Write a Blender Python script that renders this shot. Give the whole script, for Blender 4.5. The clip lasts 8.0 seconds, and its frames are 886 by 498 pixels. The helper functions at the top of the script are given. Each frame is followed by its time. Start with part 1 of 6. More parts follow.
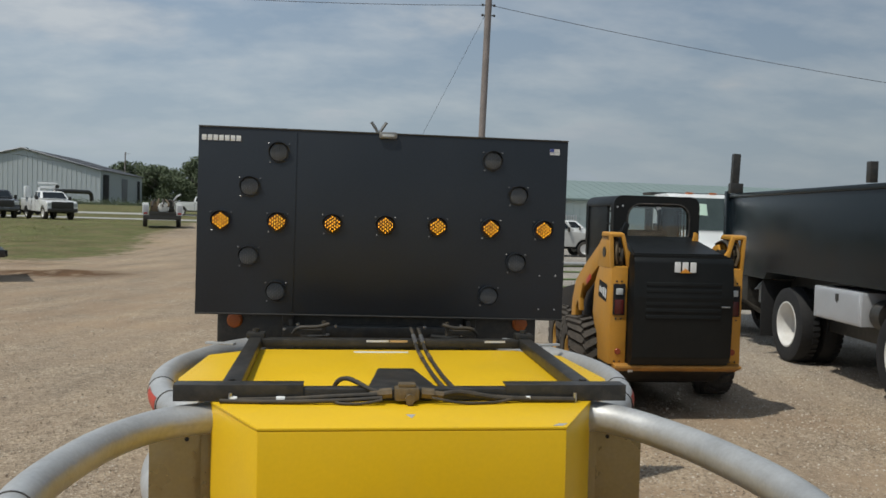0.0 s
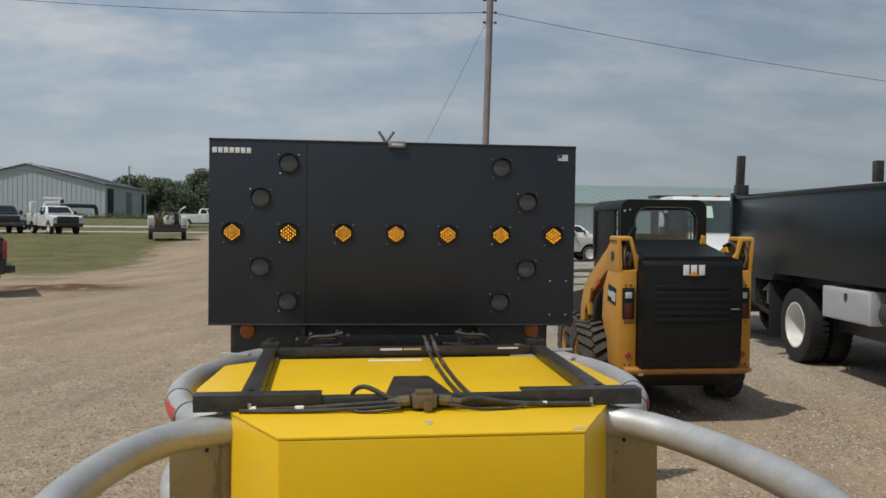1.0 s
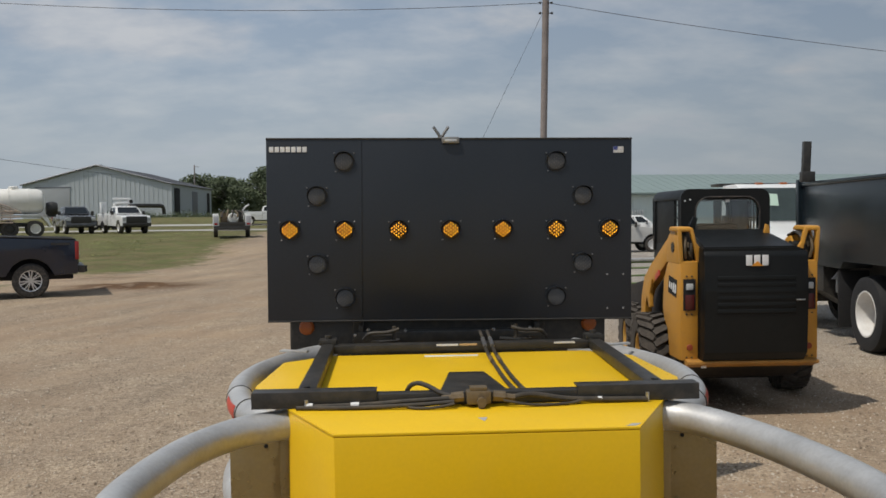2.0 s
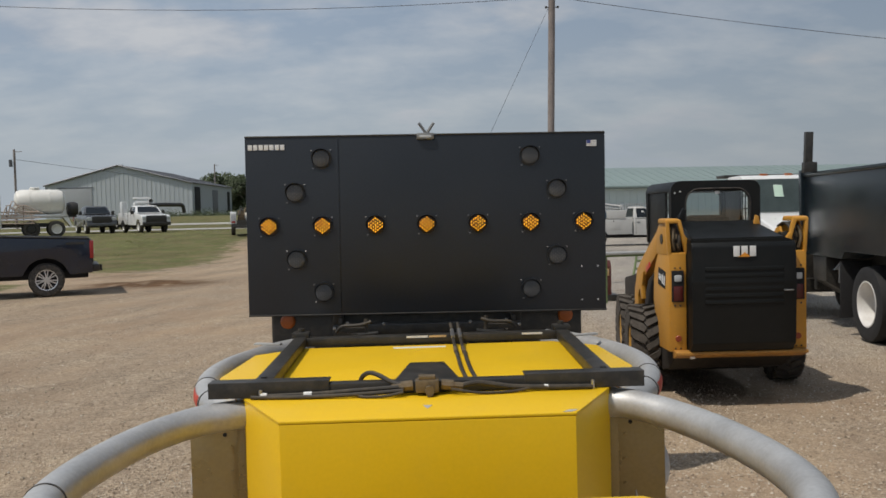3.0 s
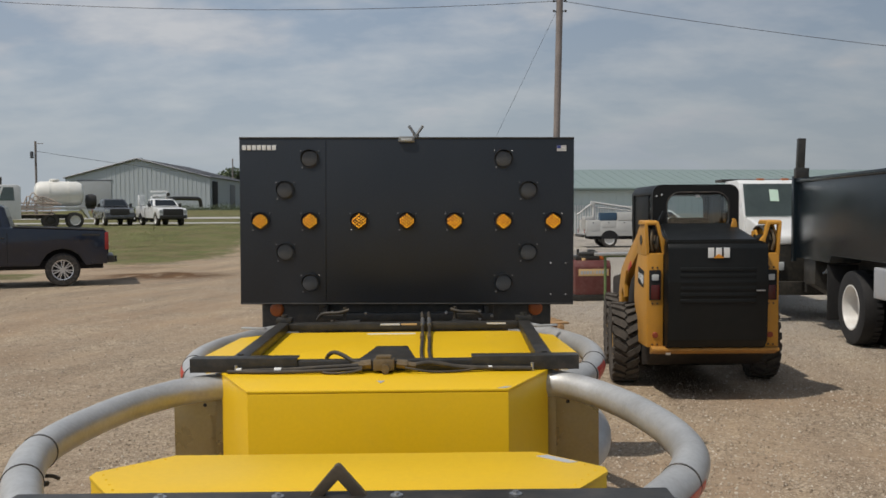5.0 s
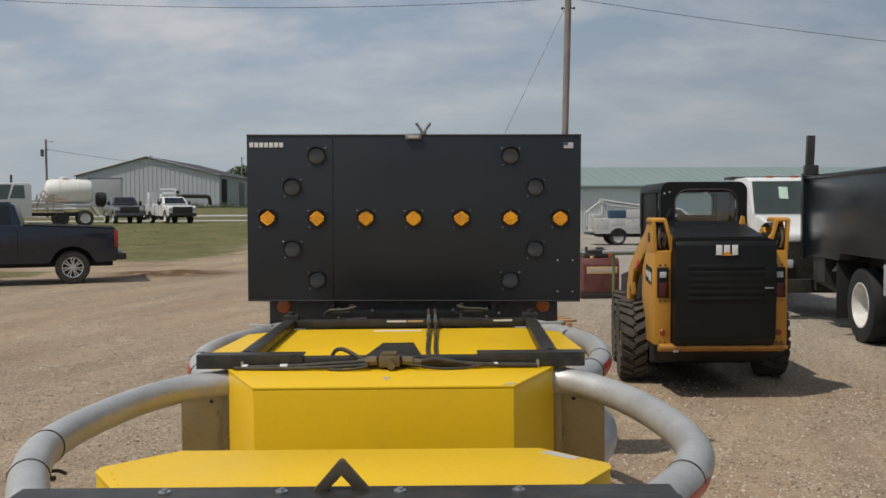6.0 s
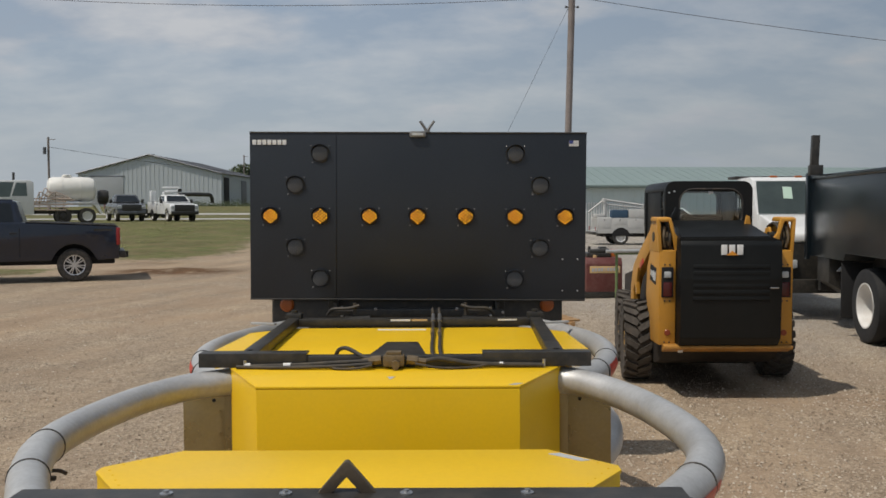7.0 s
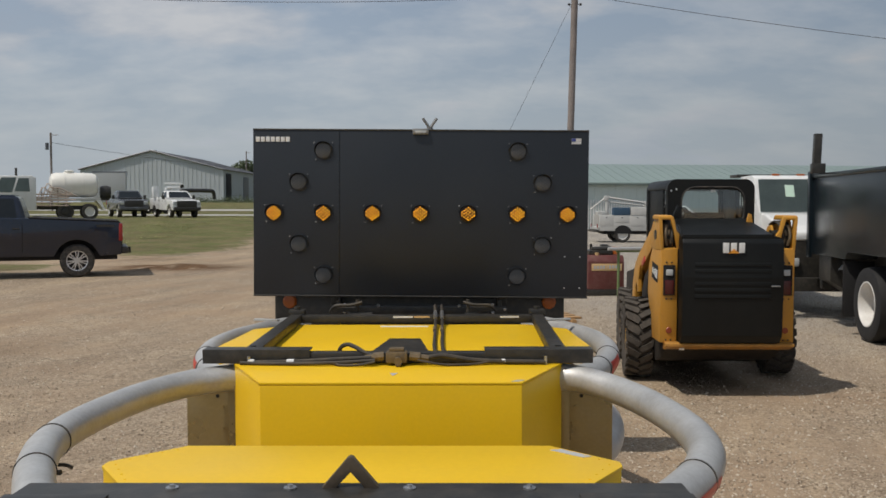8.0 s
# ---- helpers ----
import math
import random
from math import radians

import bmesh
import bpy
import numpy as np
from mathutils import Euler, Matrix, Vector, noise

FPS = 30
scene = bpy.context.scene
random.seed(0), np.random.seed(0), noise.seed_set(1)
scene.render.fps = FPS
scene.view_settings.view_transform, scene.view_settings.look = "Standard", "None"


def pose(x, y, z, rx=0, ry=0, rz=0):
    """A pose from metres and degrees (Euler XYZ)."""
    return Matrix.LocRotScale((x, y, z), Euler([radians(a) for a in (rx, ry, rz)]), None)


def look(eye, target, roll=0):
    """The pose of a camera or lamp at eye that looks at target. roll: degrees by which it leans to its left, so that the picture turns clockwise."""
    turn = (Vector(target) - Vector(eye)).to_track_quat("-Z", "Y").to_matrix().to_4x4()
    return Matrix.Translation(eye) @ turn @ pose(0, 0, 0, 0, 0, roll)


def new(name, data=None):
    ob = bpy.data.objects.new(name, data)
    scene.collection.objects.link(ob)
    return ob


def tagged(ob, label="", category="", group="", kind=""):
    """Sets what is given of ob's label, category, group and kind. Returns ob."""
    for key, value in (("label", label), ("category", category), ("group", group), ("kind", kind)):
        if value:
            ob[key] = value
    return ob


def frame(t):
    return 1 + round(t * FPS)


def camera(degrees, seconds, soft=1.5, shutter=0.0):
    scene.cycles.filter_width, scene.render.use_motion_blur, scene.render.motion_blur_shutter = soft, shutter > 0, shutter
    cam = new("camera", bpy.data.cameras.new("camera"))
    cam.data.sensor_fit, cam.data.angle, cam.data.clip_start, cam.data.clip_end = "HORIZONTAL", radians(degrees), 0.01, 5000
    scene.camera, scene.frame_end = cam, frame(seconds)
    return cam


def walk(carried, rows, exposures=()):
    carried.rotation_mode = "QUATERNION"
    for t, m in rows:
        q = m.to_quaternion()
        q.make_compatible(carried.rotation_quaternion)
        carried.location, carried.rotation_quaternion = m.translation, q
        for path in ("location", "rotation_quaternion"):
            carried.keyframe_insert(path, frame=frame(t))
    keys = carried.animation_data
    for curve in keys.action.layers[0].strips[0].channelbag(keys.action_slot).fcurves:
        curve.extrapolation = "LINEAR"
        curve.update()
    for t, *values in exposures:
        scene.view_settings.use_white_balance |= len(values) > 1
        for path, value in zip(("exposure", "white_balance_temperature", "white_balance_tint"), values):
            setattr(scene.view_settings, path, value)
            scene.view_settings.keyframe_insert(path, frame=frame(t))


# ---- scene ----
cam = camera(53.1, 8.0, soft=1.6)
PATH = [
    (0, (-0.316, 0.043, 1.92), (-0.081, 2.027, 1.848), 1.6),
    (0.5, (-0.346, 0.03, 1.922), (-0.113, 2.016, 1.878), 0.8),
    (1, (-0.36, 0.018, 1.922), (-0.135, 2.005, 1.866), 0.5),
    (1.5, (-0.336, 0.03, 1.918), (-0.169, 2.022, 1.854), -0.2),
    (1.7, (-0.332, 0.021, 1.925), (-0.203, 2.016, 1.858), -0.2),
    (2.8, (-0.131, -0.03, 1.945), (-0.093, 1.968, 1.865), -1.5),
    (3, (-0.021, -0.106, 1.925), (0.019, 1.892, 1.844), -1.3),
    (3.5, (0.167, -0.313, 1.94), (0.2, 1.685, 1.858), -0.7),
    (4, (0.147, -0.487, 1.949), (0.167, 1.511, 1.862), -0.8),
    (4.5, (0.213, -0.554, 1.927), (0.227, 1.444, 1.843), -0.4),
    (6, (0.264, -0.564, 1.916), (0.247, 1.434, 1.827), -0.3),
    (6.5, (0.262, -0.529, 1.91), (0.241, 1.468, 1.817), -0.1),
    (7, (0.247, -0.518, 1.91), (0.226, 1.48, 1.819), -0.1),
    (7.5, (0.242, -0.53, 1.912), (0.222, 1.467, 1.816), 0.1),
    (8, (0.242, -0.539, 1.913), (0.217, 1.459, 1.815), 0.1),
]
walk(cam, [(t, look(e, g, r)) for t, e, g, r in PATH], [(0, 0, 6360, 7), (1.5, 0, 6500, 10), (3.0, 0, 6580, 11), (8.0, 0, 6650, 11)])

# ---- light ----
SUN_DIR = Vector((-0.50, -0.31, 1.0)).normalized()
world = bpy.data.worlds.new("sky")
scene.world = world
world.use_nodes = True
wn, wl = world.node_tree.nodes, world.node_tree.links
wn.clear()
w_out = wn.new("ShaderNodeOutputWorld")
w_bg = wn.new("ShaderNodeBackground")
w_sky = wn.new("ShaderNodeTexSky")
w_sky.sky_type = "NISHITA"
w_sky.sun_disc = False
w_sky.sun_elevation = math.asin(SUN_DIR.z)
w_sky.sun_rotation = math.atan2(SUN_DIR.x, SUN_DIR.y)
w_sky.air_density, w_sky.dust_density, w_sky.ozone_density = 1.2, 1.2, 1.5


def wnode(kind, **kw):
    n = wn.new(kind)
    for k, v in kw.items():
        n.inputs[k].default_value = v
    return n


w_co = wn.new("ShaderNodeTexCoord")
w_sep = wn.new("ShaderNodeSeparateXYZ")
wl.new(w_co.outputs["Generated"], w_sep.inputs[0])
w_h = wn.new("ShaderNodeMath")
w_h.operation = "MAXIMUM"
w_h.inputs[1].default_value = 0.0
wl.new(w_sep.outputs["Z"], w_h.inputs[0])
w_ha = wn.new("ShaderNodeMath")
w_ha.operation = "ADD"
w_ha.inputs[1].default_value = 0.30
wl.new(w_h.outputs[0], w_ha.inputs[0])
w_flat = wn.new("ShaderNodeVectorMath")
w_flat.operation = "DIVIDE"
w_comb = wn.new("ShaderNodeCombineXYZ")
for a in "XYZ":
    wl.new(w_ha.outputs[0], w_comb.inputs[a])
wl.new(w_co.outputs["Generated"], w_flat.inputs[0])
wl.new(w_comb.outputs[0], w_flat.inputs[1])
w_map = wn.new("ShaderNodeMapping")
w_map.inputs["Scale"].default_value = (0.72, 1.0, 0.0)
w_map.inputs["Location"].default_value = (3.6, 2.3, 0.0)
wl.new(w_flat.outputs[0], w_map.inputs[0])
w_noise = wnode("ShaderNodeTexNoise", Scale=2.3, Detail=7.0, Roughness=0.50, Distortion=0.0)
wl.new(w_map.outputs[0], w_noise.inputs["Vector"])
w_cov = wn.new("ShaderNodeValToRGB")
w_cov.color_ramp.elements[0].position = 0.32
w_cov.color_ramp.elements[1].position = 0.62
wl.new(w_noise.outputs["Fac"], w_cov.inputs[0])
w_noise2 = wnode("ShaderNodeTexNoise", Scale=4.6, Detail=8.0, Roughness=0.55)
wl.new(w_map.outputs[0], w_noise2.inputs["Vector"])
w_ccol = wn.new("ShaderNodeValToRGB")
w_ccol.color_ramp.elements[0].position, w_ccol.color_ramp.elements[0].color = 0.40, (2.85, 3.48, 4.35, 1)
w_ccol.color_ramp.elements[1].position, w_ccol.color_ramp.elements[1].color = 0.68, (5.05, 5.30, 5.62, 1)
wl.new(w_noise2.outputs["Fac"], w_ccol.inputs[0])
w_mix = wn.new("ShaderNodeMix")
w_mix.data_type = "RGBA"
# haze thickens the cover towards the horizon
w_haze = wn.new("ShaderNodeMapRange")
w_haze.inputs["From Min"].default_value, w_haze.inputs["From Max"].default_value = 0.02, 0.22
w_haze.inputs["To Min"].default_value, w_haze.inputs["To Max"].default_value = 0.95, 0.74
wl.new(w_sep.outputs["Z"], w_haze.inputs["Value"])
w_most = wn.new("ShaderNodeMath")
w_most.operation = "MAXIMUM"
wl.new(w_cov.outputs[0], w_most.inputs[0])
wl.new(w_haze.outputs[0], w_most.inputs[1])
wl.new(w_most.outputs[0], w_mix.inputs["Factor"])
wl.new(w_sky.outputs[0], w_mix.inputs["A"])
w_low = wn.new("ShaderNodeMapRange")
w_low.inputs["From Min"].default_value, w_low.inputs["From Max"].default_value = 0.02, 0.22
w_low.inputs["To Min"].default_value, w_low.inputs["To Max"].default_value = 0.92, 0.0
wl.new(w_sep.outputs["Z"], w_low.inputs["Value"])
w_even = wn.new("ShaderNodeMix")
w_even.data_type = "RGBA"
w_even.inputs["B"].default_value = (3.62, 4.14, 4.62, 1)
wl.new(w_low.outputs[0], w_even.inputs["Factor"])
wl.new(w_ccol.outputs[0], w_even.inputs["A"])
wl.new(w_even.outputs["Result"], w_mix.inputs["B"])
# a little brighter on the sun's side than away from it
w_side = wn.new("ShaderNodeMapRange")
w_side.inputs["From Min"].default_value, w_side.inputs["From Max"].default_value = -0.15, 0.50
w_side.inputs["To Min"].default_value, w_side.inputs["To Max"].default_value = 0.96, 0.74
wl.new(w_sep.outputs["X"], w_side.inputs["Value"])
w_dim = wn.new("ShaderNodeVectorMath")
w_dim.operation = "SCALE"
wl.new(w_mix.outputs["Result"], w_dim.inputs[0])
wl.new(w_side.outputs[0], w_dim.inputs["Scale"])
wl.new(w_dim.outputs[0], w_bg.inputs["Color"])
w_bg.inputs["Strength"].default_value = 0.108
wl.new(w_bg.outputs[0], w_out.inputs[0])

sun_data = bpy.data.lights.new("sun", "SUN")
sun_data.energy = 2.75
sun_data.angle = radians(0.6)
sun_data.color = (1.0, 0.945, 0.855)
sun = new("sun", sun_data)
sun.matrix_world = look((-20, -14, 35), (-20 - SUN_DIR.x, -14 - SUN_DIR.y, 35 - SUN_DIR.z))
scene.view_settings.exposure = 0.0


# ---- materials ----
def paint(name, col, rough=0.5, metal=0.0, var=0.12, scale=3.0, grain=60.0, bump=0.05, dirt=0.0, dirt_col=(0.28, 0.22, 0.17), coat=0.0, spec=0.5):
    """A surface with variation at two scales, optional dust and a fine relief."""
    m = bpy.data.materials.new(name)
    m.use_nodes = True
    n, l = m.node_tree.nodes, m.node_tree.links
    p = n["Principled BSDF"]
    p.inputs["Metallic"].default_value = metal
    p.inputs["Coat Weight"].default_value = coat
    p.inputs["Specular IOR Level"].default_value = spec
    co = n.new("ShaderNodeTexCoord")
    big, fine = n.new("ShaderNodeTexNoise"), n.new("ShaderNodeTexNoise")
    for t, sc, d in ((big, scale, 5.0), (fine, grain, 3.0)):
        t.inputs["Scale"].default_value, t.inputs["Detail"].default_value = sc, d
        l.new(co.outputs["Object"], t.inputs["Vector"])
    mixn = n.new("ShaderNodeMix")
    mixn.inputs["Factor"].default_value = 0.4
    l.new(big.outputs["Fac"], mixn.inputs["A"])
    l.new(fine.outputs["Fac"], mixn.inputs["B"])
    ramp = n.new("ShaderNodeValToRGB")
    ramp.color_ramp.elements[0].position, ramp.color_ramp.elements[1].position = 0.3, 0.7
    ramp.color_ramp.elements[0].color = (*[c * (1 - var) for c in col], 1)
    ramp.color_ramp.elements[1].color = (*[min(1, c * (1 + var)) for c in col], 1)
    l.new(mixn.outputs["Result"], ramp.inputs[0])
    out = ramp.outputs[0]
    if dirt:
        spots = n.new("ShaderNodeTexNoise")
        spots.inputs["Scale"].default_value, spots.inputs["Detail"].default_value, spots.inputs["Roughness"].default_value = scale * 2.3, 9.0, 0.7
        l.new(co.outputs["Object"], spots.inputs["Vector"])
        r2 = n.new("ShaderNodeValToRGB")
        r2.color_ramp.elements[0].position, r2.color_ramp.elements[1].position = 0.45, 0.8
        r2.color_ramp.elements[0].color, r2.color_ramp.elements[1].color = (0, 0, 0, 1), (dirt, dirt, dirt, 1)
        l.new(spots.outputs["Fac"], r2.inputs[0])
        mx = n.new("ShaderNodeMix")
        mx.data_type = "RGBA"
        l.new(r2.outputs[0], mx.inputs["Factor"])
        l.new(out, mx.inputs["A"])
        mx.inputs["B"].default_value = (*dirt_col, 1)
        out = mx.outputs["Result"]
    l.new(out, p.inputs["Base Color"])
    rr = n.new("ShaderNodeMapRange")
    rr.inputs["To Min"].default_value, rr.inputs["To Max"].default_value = max(0.02, rough - 0.12), min(1, rough + 0.12)
    l.new(big.outputs["Fac"], rr.inputs["Value"])
    l.new(rr.outputs[0], p.inputs["Roughness"])
    if bump:
        b = n.new("ShaderNodeBump")
        b.inputs["Strength"].default_value, b.inputs["Distance"].default_value = bump, 0.01
        l.new(fine.outputs["Fac"], b.inputs["Height"])
        l.new(b.outputs[0], p.inputs["Normal"])
    return m


def glass_mat(name, col=(0.8, 0.85, 0.85), rough=0.02, alpha=0.35):
    m = bpy.data.materials.new(name)
    m.use_nodes = True
    n, l = m.node_tree.nodes, m.node_tree.links
    p = n["Principled BSDF"]
    p.inputs["Base Color"].default_value = (*col, 1)
    p.inputs["Roughness"].default_value = rough
    p.inputs["Transmission Weight"].default_value = 1.0
    p.inputs["IOR"].default_value = 1.05
    g = n.new("ShaderNodeBsdfGlossy")
    g.inputs["Roughness"].default_value = rough
    mx = n.new("ShaderNodeMixShader")
    mx.inputs[0].default_value = alpha * 0.3
    l.new(p.outputs[0], mx.inputs[1])
    l.new(g.outputs[0], mx.inputs[2])
    l.new(mx.outputs[0], n["Material Output"].inputs["Surface"])
    return m


YELLOW = paint("yellow_powder_coat", (0.80, 0.50, 0.012), 0.42, var=0.05, scale=2.0, dirt=0.12, dirt_col=(0.60, 0.42, 0.09), bump=0.02, spec=0.28)
ALU = paint("dull_aluminium", (0.52, 0.52, 0.51), 0.48, 0.5, var=0.16, scale=5.0, dirt=0.4, dirt_col=(0.33, 0.31, 0.28), bump=0.06)
# yellow-brown base paints in the cushions' reflection on the grey metal
PLATE = paint("galvanised_plate_yellow_sheen", (0.31, 0.24, 0.11), 0.30, 0.7, var=0.15, scale=5.0, dirt=0.3, dirt_col=(0.32, 0.28, 0.22), bump=0.04)
BLACK_STEEL = paint("black_painted_steel", (0.026, 0.025, 0.022), 0.42, var=0.25, scale=6.0, dirt=0.35, dirt_col=(0.16, 0.13, 0.10))
# dusty steel; the yellowish lens flare over it is mixed into the tint
DUST_FLARE_STEEL = paint("dusty_steel_with_flare_tint", (0.075, 0.058, 0.040), 0.6, var=0.25, scale=9.0, dirt=0.4, dirt_col=(0.17, 0.13, 0.085))
# black lifted and tinted blue: lens veil and sky sheen put into the base
BOARD_BLACK = paint("satin_black_panel", (0.0135, 0.0175, 0.0235), 0.36, var=0.25, scale=1.5, dirt=0.03, dirt_col=(0.05, 0.05, 0.05), bump=0.015, spec=0.55)
CLEAN_RUBBER = paint("black_tyre_rubber", (0.013, 0.013, 0.014), 0.75, var=0.25, scale=8.0, dirt=0.12, dirt_col=(0.10, 0.085, 0.07), bump=0.2)
RUBBER = paint("rubber", (0.028, 0.027, 0.026), 0.8, var=0.25, scale=8.0, dirt=0.8, dirt_col=(0.20, 0.165, 0.13), bump=0.3)
HOSE = paint("rubber_hose", (0.035, 0.03, 0.024), 0.6, var=0.2, dirt=0.5, dirt_col=(0.22, 0.17, 0.10))
BRASS = paint("dusty_valve_metal", (0.16, 0.12, 0.07), 0.55, 0.4, var=0.3, scale=20.0, dirt=0.4)
DULL_STEEL = paint("dull_zinc_steel", (0.26, 0.26, 0.25), 0.5, 0.6, var=0.15, scale=12.0, dirt=0.3)
STEEL = paint("bare_steel", (0.50, 0.50, 0.50), 0.35, 0.9, var=0.1)
WHITE = paint("white_vehicle_paint", (0.76, 0.77, 0.76), 0.3, var=0.05, scale=2.0, dirt=0.18, dirt_col=(0.45, 0.40, 0.34), coat=0.4, bump=0.0)
BLACK_CAR = paint("black_vehicle_paint", (0.005, 0.011, 0.028), 0.2, var=0.2, scale=2.0, dirt=0.12, dirt_col=(0.12, 0.11, 0.10), coat=0.5, bump=0.0)
OFFWHITE = paint("dulled_white_paint", (0.50, 0.50, 0.48), 0.45, var=0.06, scale=2.0, dirt=0.25, dirt_col=(0.38, 0.34, 0.29), bump=0.0)
PIPE = paint("pale_pink_pipe", (0.55, 0.44, 0.37), 0.6, var=0.2, scale=8.0, dirt=0.3)
GREY_CAR = paint("dark_grey_vehicle_paint", (0.075, 0.082, 0.092), 0.25, var=0.1, dirt=0.15, coat=0.4, bump=0.0)
BED_BLACK = paint("black_dump_body_paint", (0.010, 0.016, 0.021), 0.22, var=0.35, scale=1.3, dirt=0.08, dirt_col=(0.045, 0.05, 0.055), coat=0.0, bump=0.01, spec=0.3)
WORN_SILL = paint("worn_yellow_sill", (0.46, 0.22, 0.04), 0.55, var=0.3, scale=6.0, dirt=0.5, dirt_col=(0.16, 0.10, 0.06), bump=0.05)
LOADER = paint("loader_yellow_paint", (0.57, 0.270, 0.032), 0.42, var=0.08, scale=4.0, dirt=0.25, dirt_col=(0.30, 0.21, 0.12), bump=0.03)
LOADER_BLACK = paint("loader_black_paint", (0.006, 0.007, 0.007), 0.48, var=0.25, scale=3.0, dirt=0.08, dirt_col=(0.06, 0.05, 0.04), bump=0.03, spec=0.3)
TYRE_DUSTY = paint("dusty_tyre_rubber", (0.070, 0.060, 0.050), 0.9, var=0.4, scale=7.0, dirt=0.6, dirt_col=(0.15, 0.125, 0.10), bump=0.4)
# brown dust, its base darkened to carry the shade under the machine
LOADER_BELLY = paint("dusty_shaded_loader_belly", (0.016, 0.012, 0.009), 0.8, var=0.35, scale=5.0, dirt=0.4, dirt_col=(0.09, 0.062, 0.036), bump=0.1)
MAROON = paint("maroon_lens", (0.09, 0.012, 0.01), 0.25, var=0.1, bump=0.0)
REFLECTOR = paint("faded_red_reflector", (0.30, 0.055, 0.02), 0.35, var=0.1, bump=0.0)
RED_LENS = paint("red_lens", (0.32, 0.025, 0.022), 0.25, var=0.1, bump=0.0)
AMBER_LENS = paint("amber_lens", (0.42, 0.11, 0.02), 0.3, var=0.1, bump=0.0)
CLEAR_LENS = paint("clear_lens", (0.52, 0.54, 0.54), 0.15, var=0.1, bump=0.0)
RED_TAPE = paint("red_reflective_tape", (0.50, 0.05, 0.03), 0.35, var=0.1)
PALE_PAPER = paint("pale_green_paper", (0.52, 0.68, 0.56), 0.6, var=0.05)
WHITE_DECAL = paint("white_decal", (0.75, 0.75, 0.73), 0.5, var=0.08)
GREY_DECAL = paint("grey_decal", (0.42, 0.43, 0.45), 0.5, var=0.1)
BLUE_DECAL = paint("blue_decal", (0.05, 0.07, 0.25), 0.5, var=0.1)
TAN_DECAL = paint("tan_decal", (0.62, 0.42, 0.20), 0.5, var=0.1)
ORANGE_DECAL = paint("orange_decal", (0.75, 0.30, 0.03), 0.5, var=0.1)
LENS_OFF = paint("smoked_lamp_lens", (0.072, 0.076, 0.082), 0.35, var=0.15, scale=30.0, bump=0.1)
# smoked lens of the lit lamps, the diodes' orange glow put into its colour
LENS_GLOW_TINT = paint("smoked_lens_with_glow_tint", (0.050, 0.022, 0.010), 0.35, var=0.15, scale=30.0, bump=0.1)
LED_LIT = bpy.data.materials.new("lit_amber_led")
LED_LIT.use_nodes = True
LED_LIT.node_tree.nodes["Principled BSDF"].inputs["Base Color"].default_value = (0.6, 0.20, 0.01, 1)
LED_LIT.node_tree.nodes["Principled BSDF"].inputs["Emission Color"].default_value = (1.0, 0.43, 0.012, 1)
LED_LIT.node_tree.nodes["Principled BSDF"].inputs["Emission Strength"].default_value = 2.6
LED_OFF = paint("unlit_led", (0.115, 0.115, 0.115), 0.3, var=0.1)
# black trim and seams; on openings and recesses it paints their shade
DARK = paint("black_trim_and_recess_shade", (0.008, 0.008, 0.009), 0.8, var=0.2)
GLASS = glass_mat("tinted_glass", (0.62, 0.70, 0.70))
DARK_GLASS = paint("dark_window_glass", (0.010, 0.013, 0.015), 0.06, var=0.1, bump=0.0)
WIN_GLASS = paint("windshield_glass", (0.11, 0.145, 0.145), 0.06, var=0.2, bump=0.0)
TOOLBOX = paint("diamond_plate_aluminium", (0.62, 0.63, 0.65), 0.38, 0.45, var=0.06, scale=6.0, grain=220.0, bump=0.25)
RIM_WHITE = paint("white_painted_rim", (0.70, 0.69, 0.66), 0.4, var=0.08, dirt=0.35, dirt_col=(0.38, 0.31, 0.24))
# brown stands in for the dish's depth shading and its ground reflection
HUB_SHADED = paint("brown_shaded_hub", (0.30, 0.235, 0.175), 0.7, var=0.3, scale=9.0, dirt=0.5, dirt_col=(0.20, 0.14, 0.10))
RIM_ALLOY = paint("alloy_rim", (0.62, 0.62, 0.63), 0.3, 0.8, var=0.1)
RIM_YELLOW = paint("yellow_rim", (0.55, 0.31, 0.05), 0.6, var=0.15, dirt=0.7)
WOOD_POLE = paint("weathered_pole_wood", (0.235, 0.205, 0.19), 0.85, var=0.3, scale=2.0, grain=30.0, bump=0.4)
WIRE = paint("cable", (0.06, 0.06, 0.065), 0.6)
SIDING = paint("pale_metal_siding", (0.47, 0.51, 0.53), 0.45, 0.1, var=0.04, scale=0.3, dirt=0.12, dirt_col=(0.42, 0.40, 0.37))
DOOR_GREY = paint("dull_grey_door_sheet", (0.36, 0.38, 0.39), 0.5, 0.1, var=0.05, scale=0.4, dirt=0.15)
ROOF_GREY = paint("grey_metal_roof", (0.17, 0.18, 0.20), 0.5, 0.1, var=0.1, scale=0.3, dirt=0.2)
SIDING_GREEN = paint("pale_green_siding", (0.52, 0.60, 0.58), 0.45, 0.1, var=0.05, scale=0.3)
ROOF_GREEN = paint("green_metal_roof", (0.225, 0.29, 0.275), 0.5, 0.1, var=0.06, scale=0.3)
TANK = paint("white_polyethylene", (0.78, 0.77, 0.72), 0.45, var=0.05, scale=1.0, dirt=0.2, dirt_col=(0.5, 0.42, 0.3))
RED_PAINT = paint("faded_red_paint", (0.125, 0.032, 0.028), 0.5, var=0.2, dirt=0.3)
PALE_ROAD = paint("pale_concrete", (0.40, 0.39, 0.36), 0.85, var=0.1, scale=0.5)
